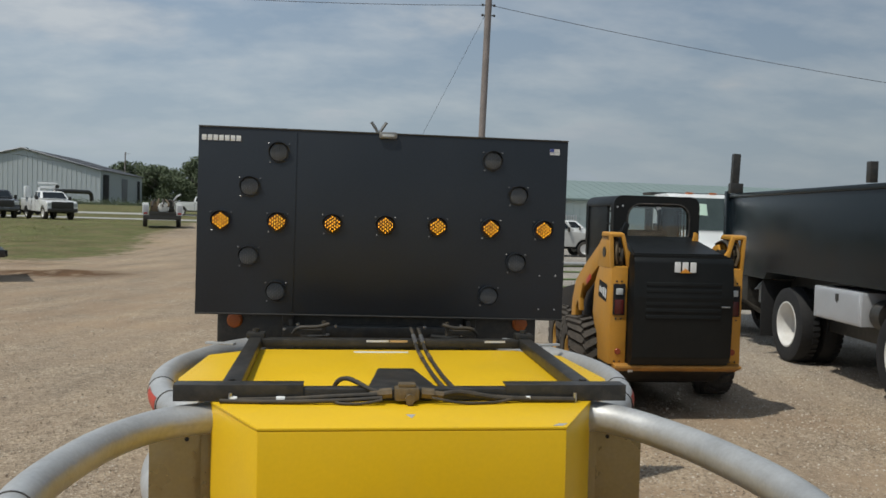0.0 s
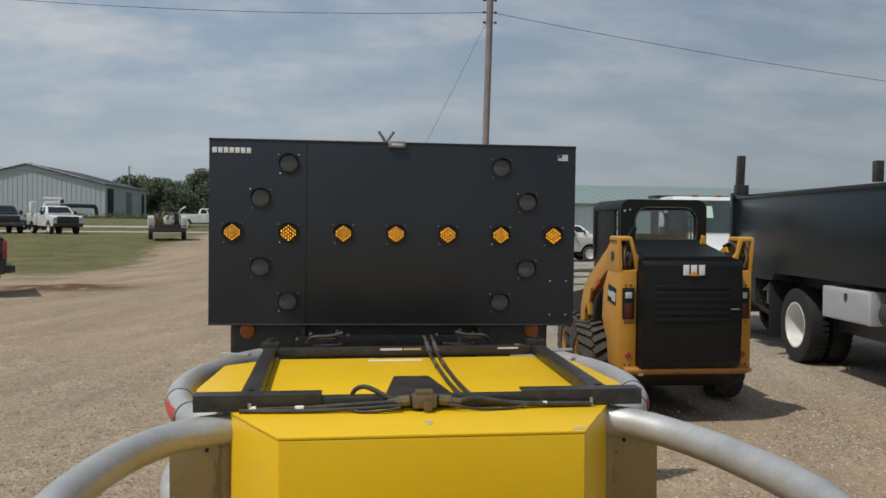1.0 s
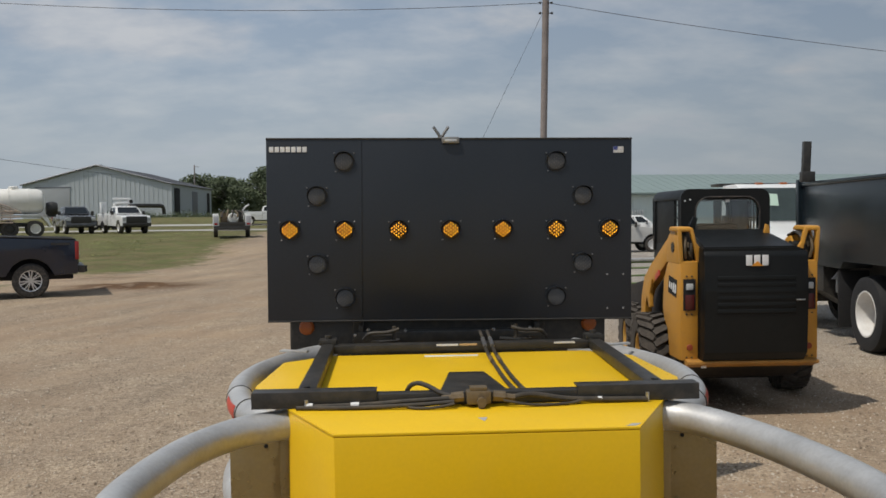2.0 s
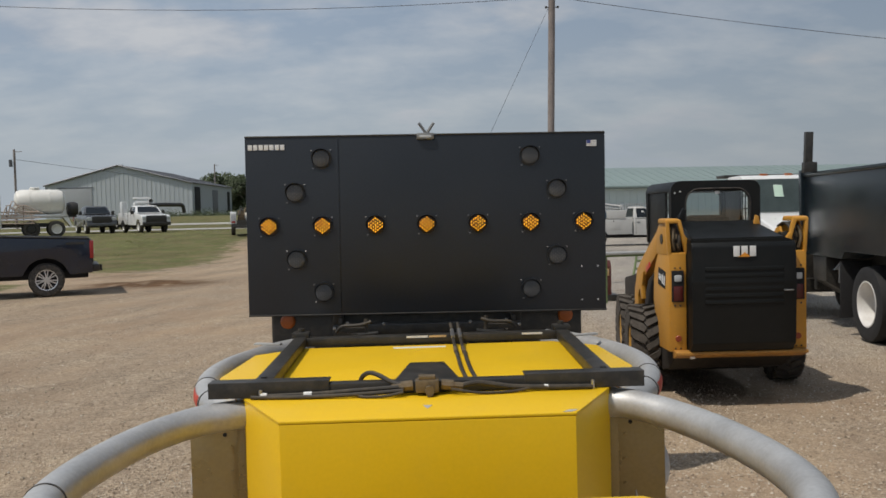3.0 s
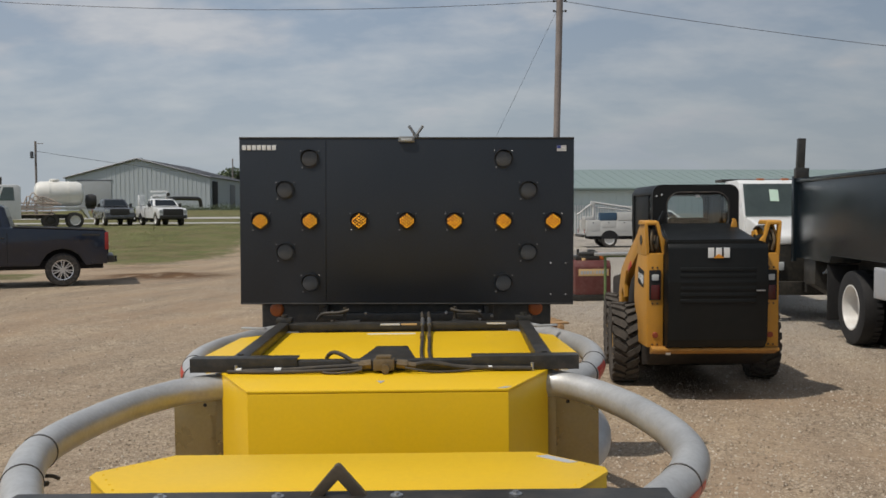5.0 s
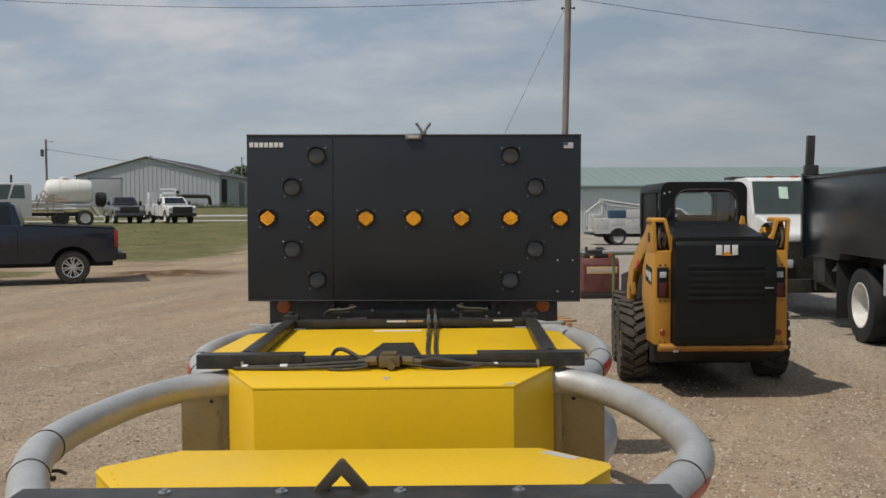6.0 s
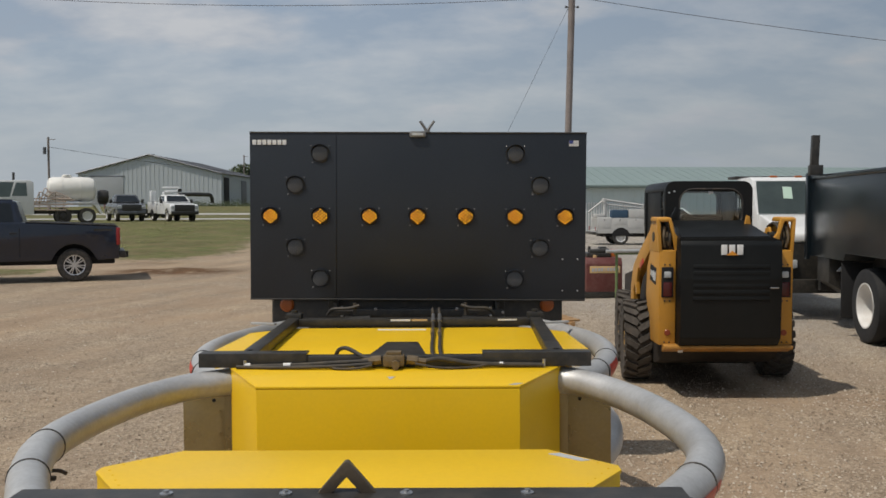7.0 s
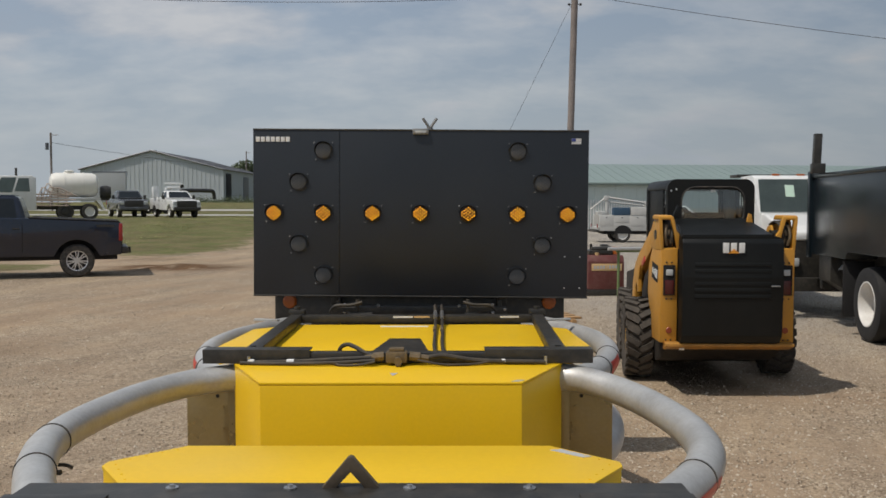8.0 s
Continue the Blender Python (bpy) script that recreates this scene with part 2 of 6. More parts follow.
RACK_GREEN = paint("weathered_green_paint", (0.13, 0.19, 0.07), 0.6, var=0.2, dirt=0.3)
BLUE_BOX = paint("blue_plastic", (0.03, 0.07, 0.12), 0.5)
TAN_WOOD = paint("pallet_wood", (0.40, 0.24, 0.11), 0.8, var=0.25, bump=0.3)


# ---- mesh tools ----
def box(bm, c, s, bevel=0.0, rot=(0, 0, 0), seg=2):
    m = pose(*c, *rot) @ Matrix.Diagonal((*s, 1))
    r = bmesh.ops.create_cube(bm, size=1.0, matrix=m)
    if bevel:
        vs = set(r["verts"])
        es = [e for e in bm.edges if e.verts[0] in vs and e.verts[1] in vs]
        bmesh.ops.bevel(bm, geom=es, offset=bevel, segments=seg, affect="EDGES", profile=0.6, clamp_overlap=True)
    return bm


def prism(bm, pts, axis, a, b, bevel=0.0, seg=2):
    """A polygon of two coordinates, drawn out along an axis from a to b."""
    def at(p, h):
        return {"x": (h, p[0], p[1]), "y": (p[0], h, p[1]), "z": (p[0], p[1], h)}[axis]
    lo = [bm.verts.new(at(p, a)) for p in pts]
    hi = [bm.verts.new(at(p, b)) for p in pts]
    n = len(pts)
    fs = [bm.faces.new(lo), bm.faces.new(hi[::-1])]
    for i in range(n):
        fs.append(bm.faces.new((lo[i], hi[i], hi[(i + 1) % n], lo[(i + 1) % n])))
    bmesh.ops.recalc_face_normals(bm, faces=fs)
    if bevel:
        es = list({e for f in fs for e in f.edges})
        bmesh.ops.bevel(bm, geom=es, offset=bevel, segments=seg, affect="EDGES", profile=0.6, clamp_overlap=True)
    return bm


def cyl(bm, p0, p1, r, r2=None, seg=16):
    p0, p1 = Vector(p0), Vector(p1)
    d = p1 - p0
    m = Matrix.Translation((p0 + p1) / 2) @ d.to_track_quat("Z", "Y").to_matrix().to_4x4()
    bmesh.ops.create_cone(bm, cap_ends=True, segments=seg, radius1=r, radius2=r if r2 is None else r2, depth=d.length, matrix=m)
    return bm


def curve_points(pts, n=8):
    """Points along a smooth curve through pts."""
    p = [Vector(q) for q in pts]
    p = [2 * p[0] - p[1]] + p + [2 * p[-1] - p[-2]]
    out = []
    for i in range(1, len(p) - 2):
        for k in range(n):
            t = k / n
            a, b, c, d = p[i - 1], p[i], p[i + 1], p[i + 2]
            out.append(0.5 * (2 * b + (c - a) * t + (2 * a - 5 * b + 4 * c - d) * t * t + (3 * b - a - 3 * c + d) * t ** 3))
    out.append(p[-2])
    return out


def tube(bm, pts, r, seg=12, n=8, smooth=True):
    ps = curve_points(pts, n) if smooth else [Vector(q) for q in pts]
    rings, side = [], None
    for i, q in enumerate(ps):
        d = (ps[min(i + 1, len(ps) - 1)] - ps[max(i - 1, 0)]).normalized()
        if side is None:
            side = d.cross(Vector((0, 0, 1)) if abs(d.z) < 0.9 else Vector((1, 0, 0))).normalized()
        side = (side - d * side.dot(d)).normalized()
        up = side.cross(d)
        rings.append([bm.verts.new(q + r * (math.cos(2 * math.pi * k / seg) * side + math.sin(2 * math.pi * k / seg) * up)) for k in range(seg)])
    for a, b in zip(rings, rings[1:]):
        for k in range(seg):
            bm.faces.new((a[k], a[(k + 1) % seg], b[(k + 1) % seg], b[k]))
    bm.faces.new(rings[0][::-1])
    bm.faces.new(rings[-1])
    return bm


def lathe(bm, prof, c, axis="x", seg=24, sign=1, ring=False):
    """A profile of (radius, height) turned round an axis through c."""
    rings = []
    for r, h in prof:
        loop = []
        for k in range(seg):
            a = 2 * math.pi * k / seg
            u, v, w = r * math.cos(a), r * math.sin(a), sign * h
            q = {"x": (w, u, v), "y": (u, w, v), "z": (u, v, w)}[axis]
            loop.append(bm.verts.new(Vector(c) + Vector(q)))
        rings.append(loop)
    for a, b in zip(rings, rings[1:]):
        for k in range(seg):
            bm.faces.new((a[k], a[(k + 1) % seg], b[(k + 1) % seg], b[k]))
    wide = [prof[0][0] > 0.06, prof[-1][0] > 0.06]
    if ring or all(wide):
        for k in range(seg):
            bm.faces.new((rings[-1][k], rings[-1][(k + 1) % seg], rings[0][(k + 1) % seg], rings[0][k]))
    else:
        if not wide[0]:
            bm.faces.new(rings[0])
        if not wide[1]:
            bm.faces.new(rings[-1][::-1])
    return bm


def mesh_of(name, bm, material):
    bmesh.ops.recalc_face_normals(bm, faces=bm.faces[:])
    me = bpy.data.meshes.new(name)
    bm.to_mesh(me)
    bm.free()
    for p in me.polygons:
        p.use_smooth = True
    me.set_sharp_from_angle(angle=radians(32))
    me.materials.append(material)
    return me


def part(name, bm, material, parent, label=""):
    ob = new(name, mesh_of(name, bm, material))
    ob.parent = parent
    return tagged(ob, label)


def thing(name, x, y, z, label, category, rz=0.0, rx=0.0, group=""):
    ob = new(name)
    ob.empty_display_size = 0.2
    ob.matrix_world = pose(x, y, z, rx, 0, rz)
    return tagged(ob, label, category, group)


def B():
    return bmesh.new()


# ---- ground ----
def ramp01(v, a, b):
    t = min(1.0, max(0.0, (v - a) / (b - a)))
    return t * t * (3 - 2 * t)


def ground_z(x, y):
    """Flat yard; the field beyond it climbs gently on the side of the barn."""
    rise = 0.95 * ramp01(y, 30, 60) + 1.35 * ramp01(y, 72, 128) + 0.3 * ramp01(y, 128, 300)
    return rise * ramp01(-x, -2, 9)


def steps(a, b, near, size, grow):
    out, v = [], near
    d = size
    while v < b:
        out.append(v)
        v += d
        d = min(d * grow, 120)
    out.append(b)
    v, d = near - size, size
    low = []
    while v > a:
        low.append(v)
        v -= d
        d = min(d * grow, 120)
    low.append(a)
    return low[::-1] + out


def ground():
    xs, ys = steps(-1500, 1500, 0.0, 0.22, 1.035), steps(-600, 2600, 6.0, 0.25, 1.022)
    verts, grass, dirt, mud, pale = [], [], [], [], []
    for y in ys:
        for x in xs:
            z = ground_z(x, y)
            if abs(x) < 60 and -10 < y < 90:
                z += 0.022 * noise.noise((x * 0.7, y * 0.7, 0)) + 0.008 * noise.noise((x * 3.1, y * 3.1, 4)) - 0.012
                z += 0.13 * math.exp(-((x + 8.4) / 1.8) ** 2 - ((y - 26.6) / 1.1) ** 2) * (0.6 + noise.noise((x * 1.3, y * 1.3, 1)))
            verts.append((x, y, z))
            wob = 1.6 * noise.noise((x * 0.25, y * 0.25, 7)) + 0.7 * noise.noise((x * 0.9, y * 0.9, 2))
            edge = -9.0 - 0.05 * (y - 33) + 0.9 * wob
            g = ramp01(edge - x, -2.6, 2.6) * ramp01(y + wob, 28.5, 36.5)
            strip = ramp01(-11.5 - x + wob, -0.5, 1.5) * ramp01(y + 0.5 * wob, 24.2, 25.4) * (1 - ramp01(y + wob, 27, 29)) * 0.8
            far = ramp01(y, 75, 100) * (1 - ramp01(x, 2, 8))
            back = ramp01(y, 88, 120)
            side = ramp01(-x, 45, 60)
            grass.append(max(g, strip, far, back, side))
            d = 0.68 + 0.8 * noise.noise((x * 0.16, y * 0.11, 11)) + 0.35 * noise.noise((x * 0.6, y * 0.35, 5))
            d += 0.55 * math.exp(-((x - 4.3) / 1.0) ** 2 - ((y - 8.6) / 1.0) ** 2) + 0.4 * math.exp(-((x + 6.5) / 3) ** 2 - ((y - 15) / 9) ** 2)
            d += 0.5 * math.exp(-((x - 1.9) / 0.8) ** 2 - ((y - 5.5) / 0.9) ** 2)
            mud.append(min(1.0, 1.9 * math.exp(-((x + 8.3) / 1.7) ** 2 - ((y - 26.4) / 1.2) ** 2) + 0.5 * math.exp(-((x + 10.5) / 1.2) ** 2 - ((y - 30.5) / 0.7) ** 2)))
            dirt.append(min(1, max(0, d)))
            pale.append(ramp01(x + 0.5 * wob, 1.2, 4.5) * ramp01(y + wob, 8.5, 16))
    nx = len(xs)
    faces = [(j * nx + i, j * nx + i + 1, (j + 1) * nx + i + 1, (j + 1) * nx + i) for j in range(len(ys) - 1) for i in range(nx - 1)]
    me = bpy.data.meshes.new("ground")
    me.from_pydata(verts, [], faces)
    for key, vals in (("grass", grass), ("dirt", dirt), ("mud", mud), ("pale", pale)):
        at = me.attributes.new(key, "FLOAT", "POINT")
        at.data.foreach_set("value", vals)
    for p in me.polygons:
        p.use_smooth = True
    m = bpy.data.materials.new("gravel_dirt_and_grass")
    m.use_nodes = True
    n, l = m.node_tree.nodes, m.node_tree.links
    p = n["Principled BSDF"]
    p.inputs["Roughness"].default_value = 0.95
    p.inputs["Specular IOR Level"].default_value = 0.2
    co = n.new("ShaderNodeTexCoord")

    def tex(scale, detail=4.0, rough=0.6, kind="ShaderNodeTexNoise"):
        t = n.new(kind)
        t.inputs["Scale"].default_value = scale
        if kind == "ShaderNodeTexNoise":
            t.inputs["Detail"].default_value, t.inputs["Roughness"].default_value = detail, rough
        l.new(co.outputs["Object"], t.inputs["Vector"])
        return t

    def ramp(src, *stops):
        r = n.new("ShaderNodeValToRGB")
        while len(r.color_ramp.elements) < len(stops):
            r.color_ramp.elements.new(0.5)
        for e, (pos, c) in zip(r.color_ramp.elements, stops):
            e.position, e.color = pos, (*c, 1)
        l.new(src, r.inputs[0])
        return r.outputs[0]

    def mix(fac, a, b, mode="MIX"):
        x = n.new("ShaderNodeMix")
        x.data_type, x.blend_type = "RGBA", mode
        if isinstance(fac, float):
            x.inputs["Factor"].default_value = fac
        else:
            l.new(fac, x.inputs["Factor"])
        l.new(a, x.inputs["A"])
        l.new(b, x.inputs["B"])
        return x.outputs["Result"]

    def attr(name):
        a = n.new("ShaderNodeAttribute")
        a.attribute_name = name
        return a.outputs["Fac"]

    stones = tex(34.0, kind="ShaderNodeTexVoronoi")
    small = tex(75.0, kind="ShaderNodeTexVoronoi")
    speck = tex(42.0, 6.0, 0.75)
    patch = tex(0.75, 7.0, 0.62)
    gravel = ramp(speck.outputs["Fac"], (0.36, (0.15, 0.118, 0.088)), (0.45, (0.32, 0.262, 0.198)), (0.56, (0.43, 0.36, 0.278)), (0.66, (0.70, 0.635, 0.55)))
    gravel = mix(0.5, gravel, ramp(stones.outputs["Color"], (0.22, (0.15, 0.12, 0.09)), (0.5, (0.36, 0.30, 0.228)), (0.78, (0.72, 0.63, 0.51))))
    gravel = mix(0.35, gravel, ramp(small.outputs["Color"], (0.22, (0.14, 0.112, 0.083)), (0.5, (0.36, 0.30, 0.228)), (0.78, (0.70, 0.61, 0.49))))
    dirt_c = ramp(tex(9.0, 8.0, 0.75).outputs["Fac"], (0.3, (0.315, 0.238, 0.168)), (0.7, (0.475, 0.375, 0.278)))
    mid = tex(3.2, 9.0, 0.72)
    gravel = mix(0.75, gravel, ramp(mid.outputs["Fac"], (0.32, (0.70, 0.68, 0.66)), (0.5, (0.98, 0.97, 0.96)), (0.68, (1.22, 1.20, 1.17))), "MULTIPLY")
    dm = n.new("ShaderNodeMath")
    dm.operation = "MULTIPLY"
    l.new(attr("dirt"), dm.inputs[0])
    pr = n.new("ShaderNodeMapRange")
    pr.inputs["From Min"].default_value, pr.inputs["From Max"].default_value = 0.38, 0.58
    pr.inputs["To Min"].default_value, pr.inputs["To Max"].default_value = 0.10, 1.0
    l.new(patch.outputs["Fac"], pr.inputs["Value"])
    l.new(pr.outputs[0], dm.inputs[1])
    soil = mix(dm.outputs[0], gravel, dirt_c)
    chips = ramp(speck.outputs["Fac"], (0.36, (0.17, 0.16, 0.145)), (0.48, (0.33, 0.312, 0.285)), (0.64, (0.58, 0.555, 0.515)))
    soil = mix(attr("pale"), soil, chips)
    mm = n.new("ShaderNodeMath")
    mm.operation = "MULTIPLY"
    l.new(attr("mud"), mm.inputs[0])
    l.new(ramp(tex(1.6, 8.0, 0.75).outputs["Fac"], (0.34, (0, 0, 0)), (0.5, (1, 1, 1))), mm.inputs[1])
    soil = mix(mm.outputs[0], soil, ramp(tex(12.0, 6.0, 0.7).outputs["Fac"], (0.3, (0.085, 0.05, 0.027)), (0.7, (0.21, 0.125, 0.068))))
    wide = tex(0.09, 4.0, 0.5)
    soil = mix(0.5, soil, ramp(wide.outputs["Fac"], (0.35, (0.88, 0.855, 0.79)), (0.65, (1.03, 0.99, 0.89))), "MULTIPLY")
    mp = n.new("ShaderNodeMapping")
    mp.vector_type = "TEXTURE"
    mp.inputs["Rotation"].default_value = (0, 0, 1.33)
    mp.inputs["Scale"].default_value = (5.5, 1.1, 1.0)
    l.new(co.outputs["Object"], mp.inputs[0])
    tracks = n.new("ShaderNodeTexNoise")
    tracks.inputs["Scale"].default_value, tracks.inputs["Detail"].default_value, tracks.inputs["Roughness"].default_value = 1.0, 7.0, 0.62
    l.new(mp.outputs[0], tracks.inputs["Vector"])
    soil = mix(0.68, soil, ramp(tracks.outputs["Fac"], (0.32, (0.61, 0.585, 0.575)), (0.5, (0.885, 0.845, 0.825)), (0.66, (1.11, 1.05, 0.97))), "MULTIPLY")
    blades = tex(14.0, 8.0, 0.75)
    tufts = tex(0.8, 6.0, 0.65)
    green = ramp(blades.outputs["Fac"], (0.32, (0.058, 0.068, 0.022)), (0.68, (0.20, 0.212, 0.082)))
    dry = ramp(blades.outputs["Fac"], (0.32, (0.11, 0.088, 0.042)), (0.68, (0.27, 0.22, 0.122)))
    sward = mix(ramp(tufts.outputs["Fac"], (0.42, (0, 0, 0)), (0.66, (1, 1, 1))), green, dry)
    sward = mix(0.85, sward, ramp(tex(0.45, 7.0, 0.68).outputs["Fac"], (0.34, (0.66, 0.62, 0.58)), (0.5, (0.92, 0.91, 0.90)), (0.66, (1.12, 1.12, 1.08))), "MULTIPLY")
    ga = n.new("ShaderNodeMath")
    ga.operation = "ADD"
    l.new(attr("grass"), ga.inputs[0])
    gn = n.new("ShaderNodeMapRange")
    gn.inputs["To Min"].default_value, gn.inputs["To Max"].default_value = -0.75, 0.75
    l.new(tex(1.7, 8.0, 0.7).outputs["Fac"], gn.inputs["Value"])
    l.new(gn.outputs[0], ga.inputs[1])
    gm = ramp(ga.outputs[0], (0.34, (0, 0, 0)), (0.70, (1, 1, 1)))
    l.new(mix(gm, soil, sward), p.inputs["Base Color"])
    bmp = n.new("ShaderNodeBump")
    bmp.inputs["Strength"].default_value, bmp.inputs["Distance"].default_value = 0.65, 0.014
    hm = n.new("ShaderNodeMath")
    hm.operation = "ADD"
    l.new(stones.outputs["Distance"], hm.inputs[0])
    l.new(small.outputs["Distance"], hm.inputs[1])
    l.new(hm.outputs[0], bmp.inputs["Height"])
    l.new(bmp.outputs[0], p.inputs["Normal"])
    me.materials.append(m)
    return tagged(new("ground", me), "gravel and dirt yard with rough grass beyond", "ground", kind="structure")


ground()


# ---- crash attenuator ----
XC = -0.02
att = thing("crash_attenuator", XC, 3.6, 0, "yellow truck-mounted crash attenuator with bent aluminium tubes", "crash attenuator")
att.matrix_world = pose(XC, 3.6, 0, 0, -0.3, 0)


def ap(name, bm, material, label="", parent=None):
    """A part of the attenuator, given in x from its middle line and the yard's y and z."""
    bmesh.ops.translate(bm, vec=(0, -3.6, 0), verts=bm.verts[:])
    return part(name, bm, material, parent or att, label)


def mirror(pts):
    return pts + [(-x, y) for x, y in pts[::-1]]


def cushion(name, half, z0, z1, label):
    """A sheet-metal case with a folded lid; half: its right outline from the far to the near end."""
    body = ap(name, prism(B(), mirror(half), "z", z0, z1 - 0.012, 0.006), YELLOW, label)
    ap("lid", prism(B(), [(x * 1.004, y) for x, y in mirror(half)], "z", z1 - 0.011, z1, 0.003), YELLOW, "", body)
    return body


def rivets(parent, a, b, n, z):
    bm = B()
    for i in range(n):
        t = (i + 0.5) / n
        x, y = a[0] + (b[0] - a[0]) * t, a[1] + (b[1] - a[1]) * t
        lathe(bm, [(0.004, 0), (0.004, 0.001), (0.002, 0.002)], (x, y, z), "z", 8)
    tagged(ap("rivet_row", bm, YELLOW, "", parent), kind="stuff")


front_half = [(0.72, 5.02), (0.95, 4.82), (0.99, 4.14), (0.90, 3.82)]
mid_half = [(0.78, 3.735), (0.78, 3.65), (0.557, 3.185)]
rear_half = [(0.568, 2.22), (0.755, 2.045), (0.755, 2.0), (0.64, 1.83), (0.60, 1.50)]
c_front = cushion("front_cushion", front_half, 0.42, 1.163, "wide yellow sheet-metal cushion case")
c_mid = cushion("middle_cushion", mid_half, 0.42, 1.163, "yellow sheet-metal cushion case with chamfered corners")
c_rear = cushion("rear_cushion", rear_half, 0.42, 1.157, "yellow sheet-metal cushion case with chamfered corners")
for s in (1, -1):
    rivets(c_mid, (s * 0.75, 3.60), (s * 0.545, 3.165), 6, 1.163)
    rivets(c_rear, (s * 0.735, 2.035), (s * 0.63, 1.85), 4, 1.157)
    rivets(c_rear, (s * 0.57, 2.19), (s * 0.72, 2.05), 4, 1.157)
    rivets(c_front, (s * 0.965, 4.16), (s * 0.93, 4.78), 8, 1.163)
ap("lid_badge", prism(B(), [(0.565, 2.165), (0.655, 2.085), (0.685, 2.095), (0.60, 2.175)], "z", 1.157, 1.1585), GREY_DECAL, "small grey maker's label", c_rear)
ap("lid_badge", prism(B(), [(0.51, 3.20), (0.54, 3.235), (0.575, 3.235), (0.545, 3.20)], "z", 1.163, 1.1645), GREY_DECAL, "small grey maker's label", c_mid)
ap("lid_decal", box(B(), (-0.04, 4.93, 1.1637), (0.30, 0.045, 0.0014)), WHITE_DECAL, "white warning label", c_front)
ap("lid_notch", prism(B(), [(-0.018, 3.39), (0.018, 3.39), (0.0, 3.33)], "z", 1.163, 1.1645), GREY_DECAL, "small grey arrow plate", c_mid)

# bent tubes, upper at every bay, lower at the truck's bay
TUBE_R = 0.063
rear_start = [(0.76, 3.70, 1.088), (0.85, 3.66, 1.086)]
rear_right = rear_start + [(0.935, 3.57, 1.08), (1.024, 3.43, 1.07), (1.094, 3.18, 1.07), (1.139, 2.88, 1.07), (1.147, 2.65, 1.07), (1.125, 2.45, 1.07), (1.072, 2.28, 1.07), (0.99, 2.11, 1.07), (0.82, 1.84, 1.07)]
rear_left = rear_start + [(0.958, 3.605, 1.08), (1.055, 3.50, 1.07), (1.122, 3.31, 1.07), (1.165, 3.08, 1.07), (1.186, 2.86, 1.07), (1.184, 2.67, 1.07), (1.156, 2.49, 1.07), (1.104, 2.33, 1.07), (1.043, 2.18, 1.07), (0.88, 1.84, 1.07)]
front_path = [(0.78, 5.62, 1.09), (0.93, 5.45, 1.085), (1.05, 5.20, 1.08), (1.13, 4.90, 1.08), (1.145, 4.53, 1.08), (1.075, 4.15, 1.075), (0.97, 3.92, 1.07), (0.85, 3.81, 1.07)]


def band_ring(bm, path, where, r, w):
    ps = curve_points(path, 12)
    i = int(where * (len(ps) - 1))
    d = (ps[i + 1] - ps[i - 1]).normalized()
    cyl(bm, ps[i] - d * w / 2, ps[i] + d * w / 2, r, seg=24)


def sleeve(bm, path, a, b, r, half):
    """A strip of tape round part of the tube's outer side."""
    ps = curve_points(path, 12)
    i0, i1 = int(a * (len(ps) - 1)), int(b * (len(ps) - 1))
    last = None
    for i in range(i0, i1 + 1):
        d = (ps[i + 1] - ps[i - 1]).normalized()
        side = d.cross(Vector((0, 0, 1))).normalized()
        if side.x * ps[i].x < 0:
            side = -side
        up = Vector((0, 0, 1))
        ring = [bm.verts.new(ps[i] + (r + 0.0025) * (math.cos(t) * side + math.sin(t) * up)) for t in [half[0] + (half[1] - half[0]) * k / 8 for k in range(9)]]
        if last:
            for k in range(8):
                bm.faces.new((last[k], last[k + 1], ring[k + 1], ring[k]))
        last = ring


